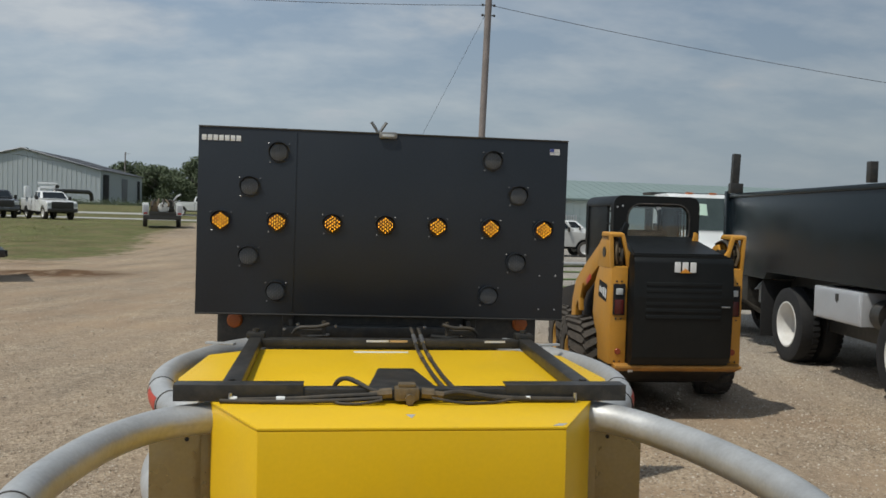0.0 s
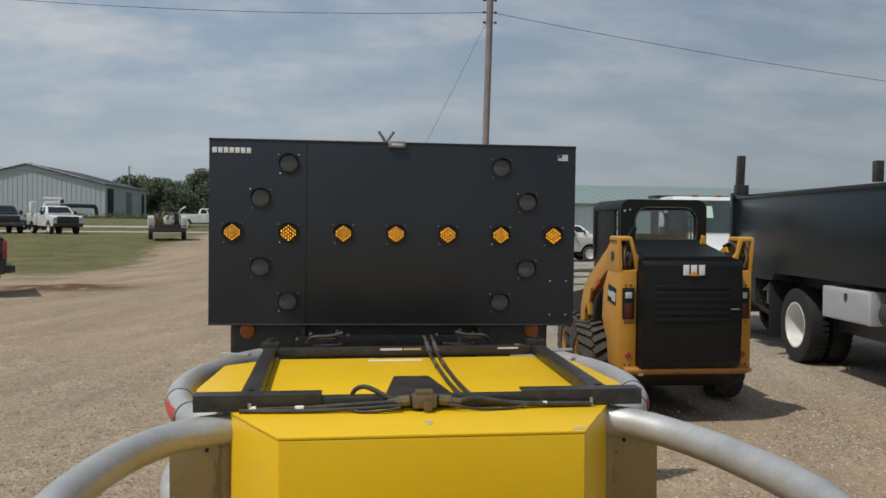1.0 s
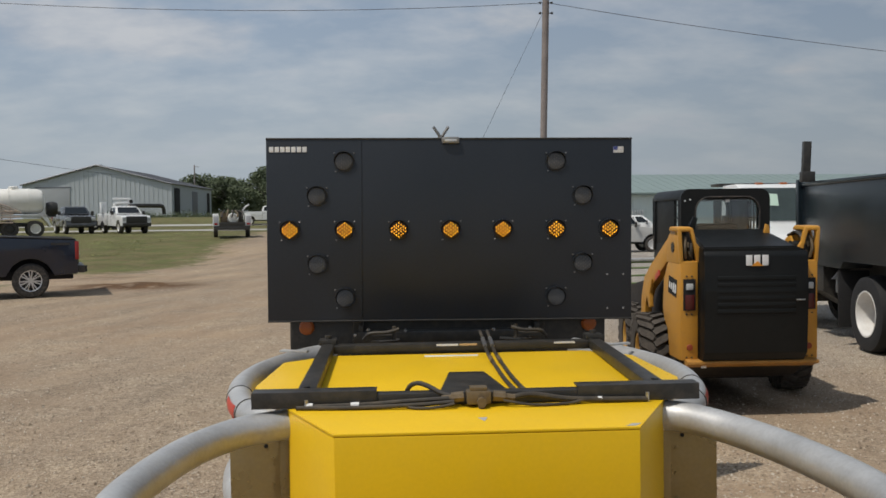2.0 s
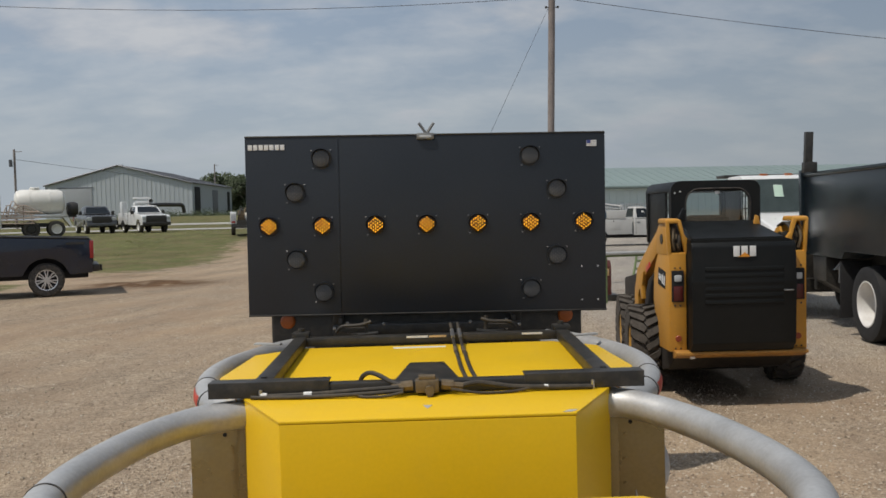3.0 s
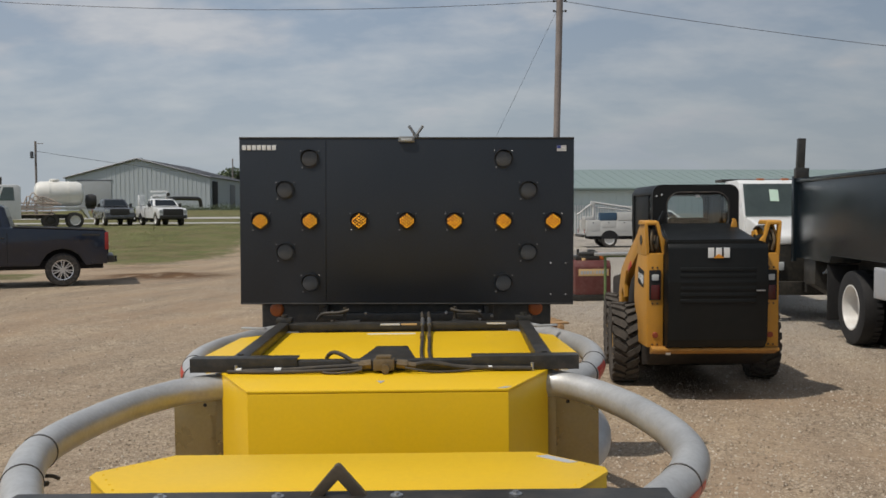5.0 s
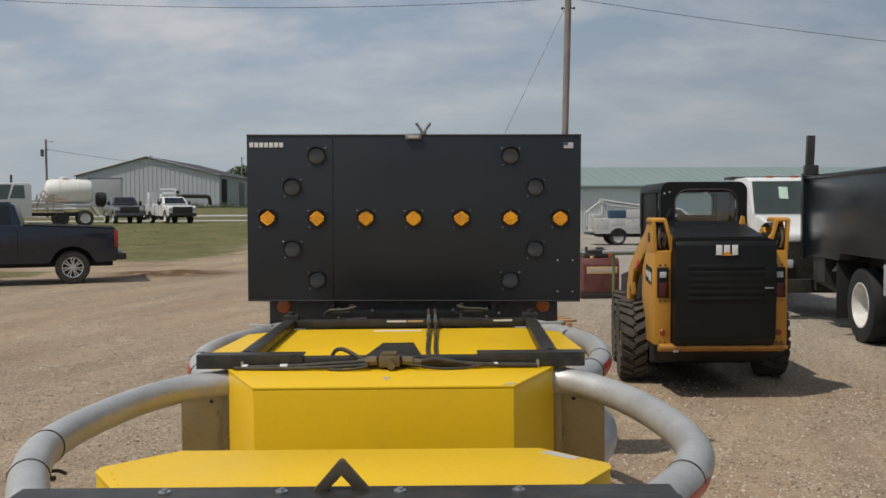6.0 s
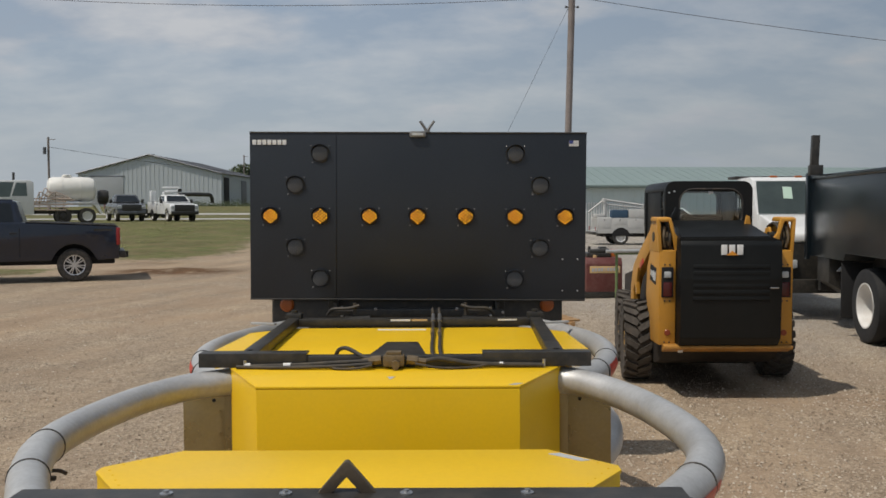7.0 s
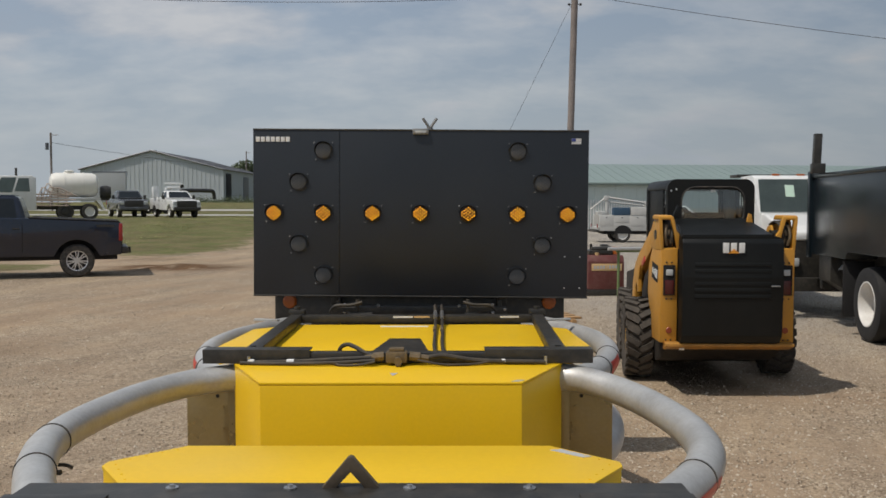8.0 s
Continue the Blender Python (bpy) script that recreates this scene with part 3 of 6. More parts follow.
for s in (1, -1):
    rp, fp = [(s * x, y, z) for x, y, z in (rear_right if s > 0 else rear_left)], [(s * x * (1.0 if s > 0 else 0.985), y, z) for x, y, z in front_path]
    up = ap("bent_tube", tube(B(), rp, TUBE_R, 28, 10), ALU, "thick bent aluminium tube")
    for w in ((0.675, 0.90) if s < 0 else (0.885,)):
        bm = B()
        band_ring(bm, rp, w, TUBE_R + 0.003, 0.008)
        ap("strap", bm, RUBBER, "thin black strap", up)
    if s > 0:
        bm = B()
        sleeve(bm, rp, 0.85, 0.95, TUBE_R, (-1.3, 0.1))
        ap("tape", bm, RED_TAPE, "red reflective tape", up)
    bm = B()
    ps = curve_points(rp, 12)
    q = ps[int((0.76 if s > 0 else 0.735) * len(ps))]
    if s > 0:
        tube(bm, [q + Vector((-0.05, 0, -0.035)), q + Vector((-0.085, 0.01, -0.03)), q + Vector((-0.095, -0.02, -0.06)), q + Vector((-0.075, -0.04, -0.085))], 0.0045, 8, 5)
    else:
        tube(bm, [q + Vector((0.03, 0.03, -0.060)), q + Vector((0.06, 0.035, -0.062)), q + Vector((0.085, 0.03, -0.070))], 0.007, 8, 4)
        box(bm, q + Vector((0.045, -0.01, -0.075)), (0.04, 0.022, 0.016), 0.005)
    ap("hook", bm, RUBBER, "small black hook", up)
    fr = ap("bent_tube", tube(B(), fp, TUBE_R, 28, 10), ALU, "thick bent aluminium tube")
    for w in (0.66, 0.80):
        bm = B()
        band_ring(bm, fp, w, TUBE_R + 0.003, 0.008)
        ap("strap", bm, RUBBER, "thin black strap", fr)
    bm = B()
    sleeve(bm, fp, 0.68, 0.79, TUBE_R, (-1.7, 0.55))
    ap("tape", bm, RED_TAPE, "red reflective tape", fr)
    ap("bent_tube", tube(B(), [(x, y, z - 0.42) for x, y, z in fp], TUBE_R + 0.03, 24, 8), ALU, "lower bent aluminium tube")
    # diaphragm cheek behind the rear tube
    pl = ap("cheek_plate", prism(B(), [(s * 0.79, 3.745), (s * 1.04, 3.745), (s * 1.04, 3.775), (s * 0.79, 3.775)], "z", 0.40, 1.05, 0.004), PLATE, "galvanised end plate")
    ap("channel", prism(B(), [(s * 0.785, 3.70), (s * 0.825, 3.70), (s * 0.825, 3.708), (s * 0.80, 3.708), (s * 0.80, 3.742), (s * 0.785, 3.742)], "z", 0.40, 1.02, 0.002), PLATE, "", pl)
    # flat dark disc: the hole's shade as colour
    ap("hole", cyl(B(), (s * 0.888, 3.746, 0.985), (s * 0.888, 3.742, 0.985), 0.009, seg=12), DARK, "dark disc painted as a bolt hole", pl)
    for k in range(3):
        ap("bolt", cyl(B(), (s * 0.862, 3.746, 0.93 - 0.11 * k), (s * 0.862, 3.738, 0.93 - 0.11 * k), 0.009, seg=6), PLATE, "", pl)
    ap("tube_collar", cyl(B(), (s * 0.775, 3.695, 1.088), (s * 0.812, 3.680, 1.088), TUBE_R + 0.002, seg=28), ALU, "pale weld collar", up)
    if s > 0:
        ap("tube_clip", box(B(), (0.90, 3.68, 1.131), (0.10, 0.03, 0.010), 0.003, (0, 0, -50)), ALU, "", up)

# latch gear behind the frame
for s in (1, -1):
    bm = B()
    tube(bm, [(s * 0.54, 5.22, 1.225), (s * 0.50, 5.20, 1.262), (s * 0.40, 5.19, 1.268), (s * 0.33, 5.20, 1.285)], 0.011, 8, 5)
    box(bm, (s * 0.45, 5.23, 1.235), (0.16, 0.05, 0.03), 0.006)
    cyl(bm, (s * 0.36, 5.21, 1.22), (s * 0.36, 5.21, 1.30), 0.012, seg=8)
    ap("latch_gear", bm, HOSE, "dusty dark latch gear")

# black lifting frame over the front cushion
frame_bar = ap("cross_bar", box(B(), (0, 3.668, 1.190), (1.848, 0.068, 0.050), 0.005), BLACK_STEEL, "black steel cross bar")
for s in (1, -1):
    ap("angle_plate", prism(B(), [(3.628, 1.165), (3.628, 1.232), (3.715, 1.232), (3.715, 1.224), (3.637, 1.224), (3.637, 1.165)], "x", s * 0.415, s * 0.926, 0.002), BLACK_STEEL, "", frame_bar)
    rx = 0.0 if s > 0 else -0.062
    rail = ap("side_rail", prism(B(), [(s * (0.735 + rx), 3.70), (s * (0.815 + rx), 3.70), (s * (0.835 + rx), 5.12), (s * (0.765 + rx), 5.12)], "z", 1.166, 1.220, 0.006), BLACK_STEEL, "black steel side rail")
    bm = B()
    box(bm, (s * (0.80 + rx), 5.13, 1.228), (0.10, 0.09, 0.035), 0.006)
    ap("bracket", bm, BLACK_STEEL, "", rail)
    ap("pin", cyl(B(), (s * (0.80 + rx), 5.13, 1.24), (s * (0.80 + rx), 5.13, 1.265), 0.02, seg=8), BLACK_STEEL, "", rail)
    ap("bolt", cyl(B(), (s * (0.775 + rx), 3.76, 1.220), (s * (0.775 + rx), 3.76, 1.232), 0.015, seg=6), BLACK_STEEL, "", rail)
    ap("stay", box(B(), (s * 0.93, 5.09, 1.185), (0.17, 0.035, 0.012), 0.003, (0, 0, s * 18)), ALU, "", rail)
back_bar = ap("cross_bar", box(B(), (0.03, 5.10, 1.190), (1.56, 0.085, 0.048), 0.005), BLACK_STEEL, "black steel cross bar")
ap("decal", box(B(), (-0.055, 5.0565, 1.206), (0.125, 0.002, 0.012)), WHITE_DECAL, "", back_bar)
ap("decal", box(B(), (0.065, 5.0565, 1.206), (0.10, 0.002, 0.012)), TAN_DECAL, "", back_bar)
ap("decal", box(B(), (0.62, 5.0565, 1.206), (0.12, 0.002, 0.011)), WHITE_DECAL, "", back_bar)
ap("centre_plate", prism(B(), [(-0.15, 3.71), (-0.15, 3.82), (-0.085, 4.30), (0.085, 4.30), (0.15, 3.82), (0.15, 3.71)], "z", 1.166, 1.184, 0.003), BLACK_STEEL, "black trapezoid latch plate")

# hydraulic valve and hoses
valve = ap("valve_block", box(B(), (0.0, 3.60, 1.203), (0.10, 0.07, 0.055), 0.010), BRASS, "dusty hydraulic valve block")
bm = B()
for s in (1, -1):
    cyl(bm, (s * 0.06, 3.60, 1.205), (s * 0.11, 3.60, 1.2), 0.022, seg=8)
    cyl(bm, (s * 0.11, 3.60, 1.2), (s * 0.15, 3.60, 1.195), 0.015, seg=8)
box(bm, (0.0, 3.60, 1.238), (0.07, 0.05, 0.016), 0.005)
cyl(bm, (0.01, 3.56, 1.19), (0.01, 3.535, 1.19), 0.02, seg=8)
cyl(bm, (0.01, 3.55, 1.18), (0.01, 3.55, 1.166), 0.014, seg=8)
ap("fitting", bm, BRASS, "", valve)


def hose(pts, r, label=""):
    h = ap("hose", tube(B(), pts, r, 10, 8), HOSE, label)
    return h


hose([(-0.09, 3.60, 1.2), (-0.15, 3.63, 1.215), (-0.205, 3.67, 1.238), (-0.245, 3.70, 1.245), (-0.28, 3.73, 1.225), (-0.30, 3.76, 1.175)], 0.010, "stiff hydraulic hose loop")
hose([(-0.12, 3.59, 1.2), (-0.30, 3.60, 1.19), (-0.46, 3.605, 1.18), (-0.70, 3.605, 1.175)], 0.010)
hose([(-0.10, 3.57, 1.19), (-0.25, 3.575, 1.18), (-0.50, 3.58, 1.173), (-0.74, 3.60, 1.173)], 0.009)
hose([(0.14, 3.60, 1.197), (0.22, 3.61, 1.205), (0.36, 3.605, 1.185), (0.52, 3.605, 1.178), (0.70, 3.605, 1.175)], 0.012)
hose([(0.10, 3.57, 1.19), (0.22, 3.56, 1.172), (0.36, 3.575, 1.171), (0.44, 3.60, 1.18)], 0.006)
hose([(-0.10, 3.555, 1.185), (-0.18, 3.55, 1.172), (-0.27, 3.56, 1.171), (-0.30, 3.60, 1.18)], 0.006)
for dx in (0.0, 0.042):
    h = hose([(0.150 + dx, 5.26, 1.245), (0.145 + dx, 5.19, 1.262), (0.15 + dx, 5.08, 1.236), (0.155 + dx, 4.85, 1.190), (0.16 + dx, 4.5, 1.18), (0.165 + dx, 4.1, 1.18), (0.18 + dx, 3.75, 1.185)], 0.0095, "hydraulic hose over the cushion")
    ap("ferrule", tube(B(), [(0.15 + dx, 5.08, 1.236), (0.153 + dx, 4.95, 1.210)], 0.012, 10, 1, False), STEEL, "", h)
    ap("ferrule", tube(B(), [(0.155 + dx, 4.70, 1.188), (0.157 + dx, 4.58, 1.184)], 0.0115, 10, 1, False), BRASS, "", h)
for x, w in ((-0.52, 0.034), (0.48, 0.03), (-0.70, 0.026)):
    ap("hose_tag", tube(B(), [(x, 3.605, 1.179), (x + w, 3.605, 1.179)], 0.0118, 10, 1, False), WHITE_DECAL, "white hose label")
for x in (0.70, -0.70):
    ap("hose_clip", cyl(B(), (x, 3.605, 1.165), (x, 3.605, 1.203), 0.008, seg=8), STEEL)

# rear bar with its bolts and the triangular eye
rear_bar = ap("rear_bar", prism(B(), [(1.60, 1.05), (1.60, 1.158), (1.66, 1.164), (1.825, 1.164), (1.825, 1.05)], "x", -0.885, 0.885, 0.006), BLACK_STEEL, "black steel rear cross bar")
ap("step_plate", box(B(), (-0.75, 1.66, 1.17), (0.27, 0.06, 0.012), 0.003), BLACK_STEEL, "", rear_bar)
ap("step_plate", box(B(), (0.735, 1.67, 1.17), (0.29, 0.06, 0.012), 0.003), BLACK_STEEL, "", rear_bar)
for x in (-0.479, -0.165, 0.152, 0.469):
    bm = B()
    cyl(bm, (x, 1.772, 1.164), (x, 1.772, 1.168), 0.017, seg=20)
    cyl(bm, (x, 1.772, 1.168), (x, 1.772, 1.175), 0.008, seg=6)
    ap("bolt", bm, STEEL, "washer and bolt", rear_bar)
bm = B()
tri_o = [(-0.085, 1.16), (-0.012, 1.245), (-0.005, 1.248), (0.002, 1.245), (0.075, 1.16), (0.036, 1.16), (-0.005, 1.206), (-0.048, 1.16)]
prism(bm, tri_o, "y", 1.775, 1.80, 0.002)
ap("lifting_eye", bm, DUST_FLARE_STEEL, "dusty dark triangular steel eye with flare in its tint", rear_bar)

# ---- arrow board ----
board = thing("arrow_board", 0, 5.960, 1.244, "black flashing arrow board with its middle row of amber lamps lit", "arrow board")
board.matrix_world = pose(-0.009, 5.960, 1.244, 0, 0.28, 0)
BW, BH = 2.454, 1.218
part("panel", box(B(), (0, 0.035, BH / 2), (BW, 0.07, BH), 0.006), BOARD_BLACK, board, "flat black aluminium panel")
bm = B()
box(bm, (-0.60, -0.002, BH / 2), (0.012, 0.004, BH - 0.03), 0.001)
part("panel_seam", bm, BOARD_BLACK, board)
bm = B()
tube(bm, [(-BW / 2, 0.0, BH), (BW / 2, 0.0, BH)], 0.006, 8, 1, False)
tube(bm, [(-BW / 2, 0.0, 0.0), (BW / 2, 0.0, 0.0)], 0.006, 8, 1, False)
part("edge_trim", bm, BLACK_STEEL, board)


DARK_SCREW = paint("dull_screw", (0.22, 0.22, 0.22), 0.35, 0.9, var=0.1)


def lamp_meshes():
    hood, lens, leds, screws = B(), B(), B(), B()
    # hood: a ring that juts out over the upper half
    n = 28
    rows = []
    for k in range(n + 1):
        a = math.pi * (-0.20 + 1.40 * k / n)
        depth = 0.012 + 0.026 * max(0.0, math.sin(a))
        ca, sa = math.cos(a), math.sin(a)
        rows.append([hood.verts.new(v) for v in ((0.061 * ca, 0.0, 0.061 * sa), (0.061 * ca, -depth, 0.061 * sa), (0.057 * ca, -depth, 0.057 * sa), (0.057 * ca, 0.0, 0.057 * sa))])
    for a, b in zip(rows, rows[1:]):
        for i in range(4):
            hood.faces.new((a[i], a[(i + 1) % 4], b[(i + 1) % 4], b[i]))
    hood.faces.new(rows[0])
    hood.faces.new(rows[-1])
    lathe(hood, [(0.062, 0.0), (0.062, -0.007), (0.054, -0.009), (0.0525, -0.004)], (0, 0, 0), "y", 28)
    lathe(lens, [(0.052, -0.004), (0.050, -0.012), (0.036, -0.016), (0.002, -0.018)], (0, 0, 0), "y", 28)
    # upright diodes in staggered columns
    for i in range(-4, 5):
        for j in range(-3, 4):
            x, z = i * 0.0132, j * 0.0205 + (0.01025 if i % 2 else 0)
            if x * x + z * z < 0.0475 ** 2:
                d = B()
                lathe(d, [(0.0024, 0.004), (0.0024, -0.0024), (0.0012, -0.0044)], (0, 0, 0), "y", 6)
                bmesh.ops.scale(d, vec=(1, 1, 2.3), verts=d.verts[:])
                bmesh.ops.translate(d, vec=(x, -0.0165 + 0.9 * (x * x + z * z), z), verts=d.verts[:])
                ids = {v: leds.verts.new(v.co) for v in d.verts}
                for f in d.faces:
                    leds.faces.new([ids[v] for v in f.verts])
                d.free()
    lathe(screws, [(0.005, 0), (0.005, -0.004), (0.0025, -0.006)], (0, 0, 0), "y", 8)
    lit, amber = leds.copy(), lens.copy()
    return [mesh_of(k, b, m) for k, b, m in (("lamp", hood, BOARD_BLACK), ("lens", lens, LENS_OFF), ("led_grid", leds, LED_OFF), ("screw", screws, DARK_SCREW), ("led_grid", lit, LED_LIT), ("lens", amber, LENS_GLOW_TINT))]


lm = lamp_meshes()
CZ = BH / 2
spots = [(x, 0.0) for x in (-1.075, -0.711, -0.35, 0.0, 0.35, 0.711, 1.075)]
spots += [(sx * x, z) for sx in (-1, 1) for x, z in ((0.893, 0.2275), (0.711, 0.457), (0.893, -0.2275), (0.711, -0.455))]
for k, (x, z) in enumerate(spots):
    lit = k < 7
    lamp = new("lamp", lm[0])
    lamp.parent = board
    lamp.location, lamp.scale = (x, 0, CZ + z), (1.13, 1.0, 1.13)
    tagged(lamp, "round hooded lamp with lit amber diodes" if lit else "round hooded lamp, unlit")
    for key, me in (("lens", lm[5] if lit else lm[1]), ("led_grid", lm[4] if lit else lm[2])):
        o = new(key, me)
        o.parent = lamp
        if key == "led_grid":
            tagged(o, kind="stuff")
    for a in (40, 140, 230):
        o = new("screw", lm[3])
        o.parent = lamp
        o.location = (0.076 * math.cos(radians(a)), 0, 0.076 * math.sin(radians(a)))
# maker's mark as plain bars, little flag
bm = B()
for i in range(7):
    x = -1.205 + i * 0.0365
    box(bm, (x + 0.014, -0.002, BH - 0.072), (0.029, 0.003, 0.036), 0.001)
part("maker_mark", bm, WHITE_DECAL, board, "row of plain white blocks")
bm = B()
for k in range(4):
    box(bm, (1.135, -0.002, BH - 0.06 - 0.0105 * k), (0.068, 0.003, 0.006))
part("flag_stripes", bm, WHITE_DECAL, board, "small striped flag sticker")
part("flag_ground", box(B(), (1.135, -0.0012, BH - 0.0755), (0.07, 0.002, 0.042)), GREY_DECAL, board)
part("flag_corner", box(B(), (1.115, -0.0035, BH - 0.066), (0.028, 0.003, 0.022)), BLUE_DECAL, board)
for x, z in ((1.17, 0.30), (1.06, 0.30), (1.17, 0.07), (1.06, 0.07)):
    part("screw", lathe(B(), [(0.006, 0), (0.006, -0.004), (0.003, -0.006)], (x, 0, z), "y", 8), STEEL, board)
sensor = part("light_sensor", box(B(), (0.0, 0.0, BH - 0.012), (0.12, 0.05, 0.045), 0.012), DULL_STEEL, board, "small grey light sensor on the top edge")
part("sensor_window", box(B(), (0.0, -0.026, BH - 0.014), (0.08, 0.004, 0.016), 0.002), CLEAR_LENS, sensor)

# ---- truck that carries them ----
truck = thing("work_truck", XC, 8.5, 0, "dark flatbed work truck behind the arrow board", "truck")


def tp(name, bm, material, label="", parent=None):
    bmesh.ops.translate(bm, vec=(0, -8.5, 0), verts=bm.verts[:])
    return part(name, bm, material, parent or truck, label)


tail = tp("tail_plate", box(B(), (0, 6.13, 1.02), (2.18, 0.03, 0.44), 0.006), BLACK_STEEL, "dark steel tail plate")
tp("bed", box(B(), (0, 8.4, 1.18), (2.14, 4.4, 0.12), 0.01), BLACK_STEEL, "dark steel flat bed")
for s in (1, -1):
    tp("marker_light", lathe(B(), [(0.052, 0.0), (0.052, -0.012), (0.04, -0.024), (0.01, -0.028)], (s * 0.975, 6.112, 1.19), "y", 20), AMBER_LENS, "round amber marker light", tail)
    tp("frame_rail", box(B(), (s * 0.43, 8.9, 0.92), (0.09, 5.4, 0.24), 0.01), BLACK_STEEL)
    tp("board_post", box(B(), (s * 0.62, 6.075, 1.22), (0.07, 0.07, 0.60), 0.006), BLACK_STEEL)
    tp("coupling_arm", box(B(), (s * 0.50, 5.60, 0.75), (0.10, 1.08, 0.18), 0.01), BLACK_STEEL)
    w = tp("wheel", lathe(B(), [(0.30, -0.25), (0.49, -0.25), (0.52, -0.21), (0.52, 0.21), (0.49, 0.25), (0.30, 0.25)], (s * 0.80, 9.6, 0.52), "x", 32, 1, True), RUBBER, "dual rear tyres")
    tp("rim", lathe(B(), [(0.05, 0.10), (0.20, 0.08), (0.26, 0.26), (0.30, 0.26), (0.30, 0.0)], (s * 0.80, 9.6, 0.52), "x", 24, s), RIM_WHITE, "", w)
    bm = B()
    box(bm, (s * 0.60, 6.04, 1.15), (0.03, 0.05, 0.12), 0.004)
    box(bm, (s * 0.42, 6.02, 1.09), (0.22, 0.06, 0.03), 0.006, (0, -s * 8, 0))
    cyl(bm, (s * 0.34, 5.99, 1.11), (s * 0.48, 5.99, 1.10), 0.014, seg=8)
    tp("latch", bm, BLACK_STEEL, "toggle latch under the board", tail)
    for x, z in ((0.64, 1.145), (0.55, 1.18), (0.55, 1.12), (0.30, 1.17)):
        tp("bolt", lathe(B(), [(0.011, 0.0), (0.011, -0.01), (0.006, -0.014)], (s * x, 6.012, z), "y", 8), STEEL, "", tail)
bm = B()
cyl(bm, (0.013 + 0.02, 7.8, 1.22), (0.013 + 0.02, 7.8, 2.642), 0.030, seg=12)
for s in (-1, 1):
    tube(bm, [(0.013 + 0.02, 7.8, 2.627), (0.013 + 0.02 + s * 0.028, 7.8, 2.672), (0.013 + 0.02 + s * 0.066, 7.8, 2.727)], 0.013, 8, 4)
tp("fork_post", bm, DULL_STEEL, "forked steel rest on a post behind the board")
tp("hinge_beam", box(B(), (0, 6.06, 1.12), (1.30, 0.10, 0.09), 0.008), BLACK_STEEL, "", tail)


# ---- skid steer loader ----
skid = thing("skid_steer_loader", 2.985, 9.12, 0, "yellow and black skid steer loader with chunky dusty tyres", "skid steer")
skid.scale = (1.012, 1.012, 1.012)


def sp(name, bm, material, label="", parent=None):
    bmesh.ops.translate(bm, vec=(0, -9.0, 0), verts=bm.verts[:])
    return part(name, bm, material, parent or skid, label)


def lugged_tyre(bm, lugs, c, r, w, n=22):
    x, y, z = c
    h = w / 2
    lathe(bm, [(r * 0.55, -h * 0.86), (r * 0.80, -h), (r * 0.93, -h * 0.90), (r * 0.94, 0), (r * 0.93, h * 0.90), (r * 0.80, h), (r * 0.55, h * 0.86)], c, "x", 40, 1, True)
    for k in range(n):
        for side in (-1, 1):
            a = 360.0 * (k + (0.5 if side > 0 else 0)) / n
            m = Matrix.Translation(c) @ pose(0, 0, 0, a, 0, 0) @ pose(side * h * 0.50, 0, r * 0.955, 0, 0, side * 28)
            res = bmesh.ops.create_cube(lugs, size=1.0, matrix=m @ Matrix.Diagonal((h * 1.08, r * 0.13, r * 0.10, 1)))
            for v in res["verts"]:
                q = v.co - Vector(c)
                if abs(q.x) > h:
                    v.co.x = c[0] + math.copysign(h, q.x)
            # shoulder of the lug
            m2 = Matrix.Translation(c) @ pose(0, 0, 0, a - side * 7, 0, 0) @ pose(side * h * 0.95, 0, r * 0.885, 0, 0, 0)
            bmesh.ops.create_cube(lugs, size=1.0, matrix=m2 @ Matrix.Diagonal((h * 0.16, r * 0.14, r * 0.16, 1)))


tyre_bm, lug_bm = B(), B()
lugged_tyre(tyre_bm, lug_bm, (0, 0, 0), 0.44, 0.285)
tyre_me, lug_me = mesh_of("wheel", tyre_bm, TYRE_DUSTY), mesh_of("tread", lug_bm, TYRE_DUSTY)
for s in (1, -1):
    for y, x in (((9.56, 0.94), (10.62, 1.0)) if s > 0 else ((9.36, 0.66), (10.50, 0.51))):
        w = new("wheel", tyre_me)
        w.parent = skid
        w.matrix_local = pose(s * x, y - 9.0, 0.432, 20 * y, 0, -7)
        tagged(w, "chunky lugged tyre grey with dust")
        lug = new("tread", lug_me)
        lug.parent = w
        tagged(lug, kind="stuff")
        part("rim", lathe(B(), [(0.04, 0.02), (0.10, 0.03), (0.17, 0.0), (0.20, 0.105), (0.222, 0.11), (0.24, 0.05)], (0, 0, 0), "x", 28, s), RIM_YELLOW, w, "yellow dished rim")
# lower body and rear door
sp("lower_body", prism(B(), [(8.98, 0.22), (8.60, 0.38), (8.30, 0.51), (8.25, 1.45), (10.9, 1.05), (10.95, 0.22)], "x", -0.485, 0.485, 0.02), LOADER_BELLY, "dusty dark chassis tub")
bumper = sp("rear_bumper", prism(B(), [(8.16, 0.505), (8.16, 0.532), (8.30, 0.55), (8.30, 0.455)], "x", -0.62, 0.64, 0.008), WORN_SILL, "worn yellow rear sill")
# added dark block: fills the space below the sill that lies in shade
sp("belly_shade_block", prism(B(), [(8.32, 0.50), (8.40, 0.45), (8.66, 0.30), (8.92, 0.24), (8.92, 0.50)], "x", -0.56, 0.60, 0.015), LOADER_BELLY, "dark block added for the shade under the loader")
door_pts = [(8.16, 0.54), (8.09, 0.62), (8.065, 1.20), (8.085, 1.53), (8.11, 1.57), (8.22, 1.575), (8.30, 1.57), (8.30, 0.54)]
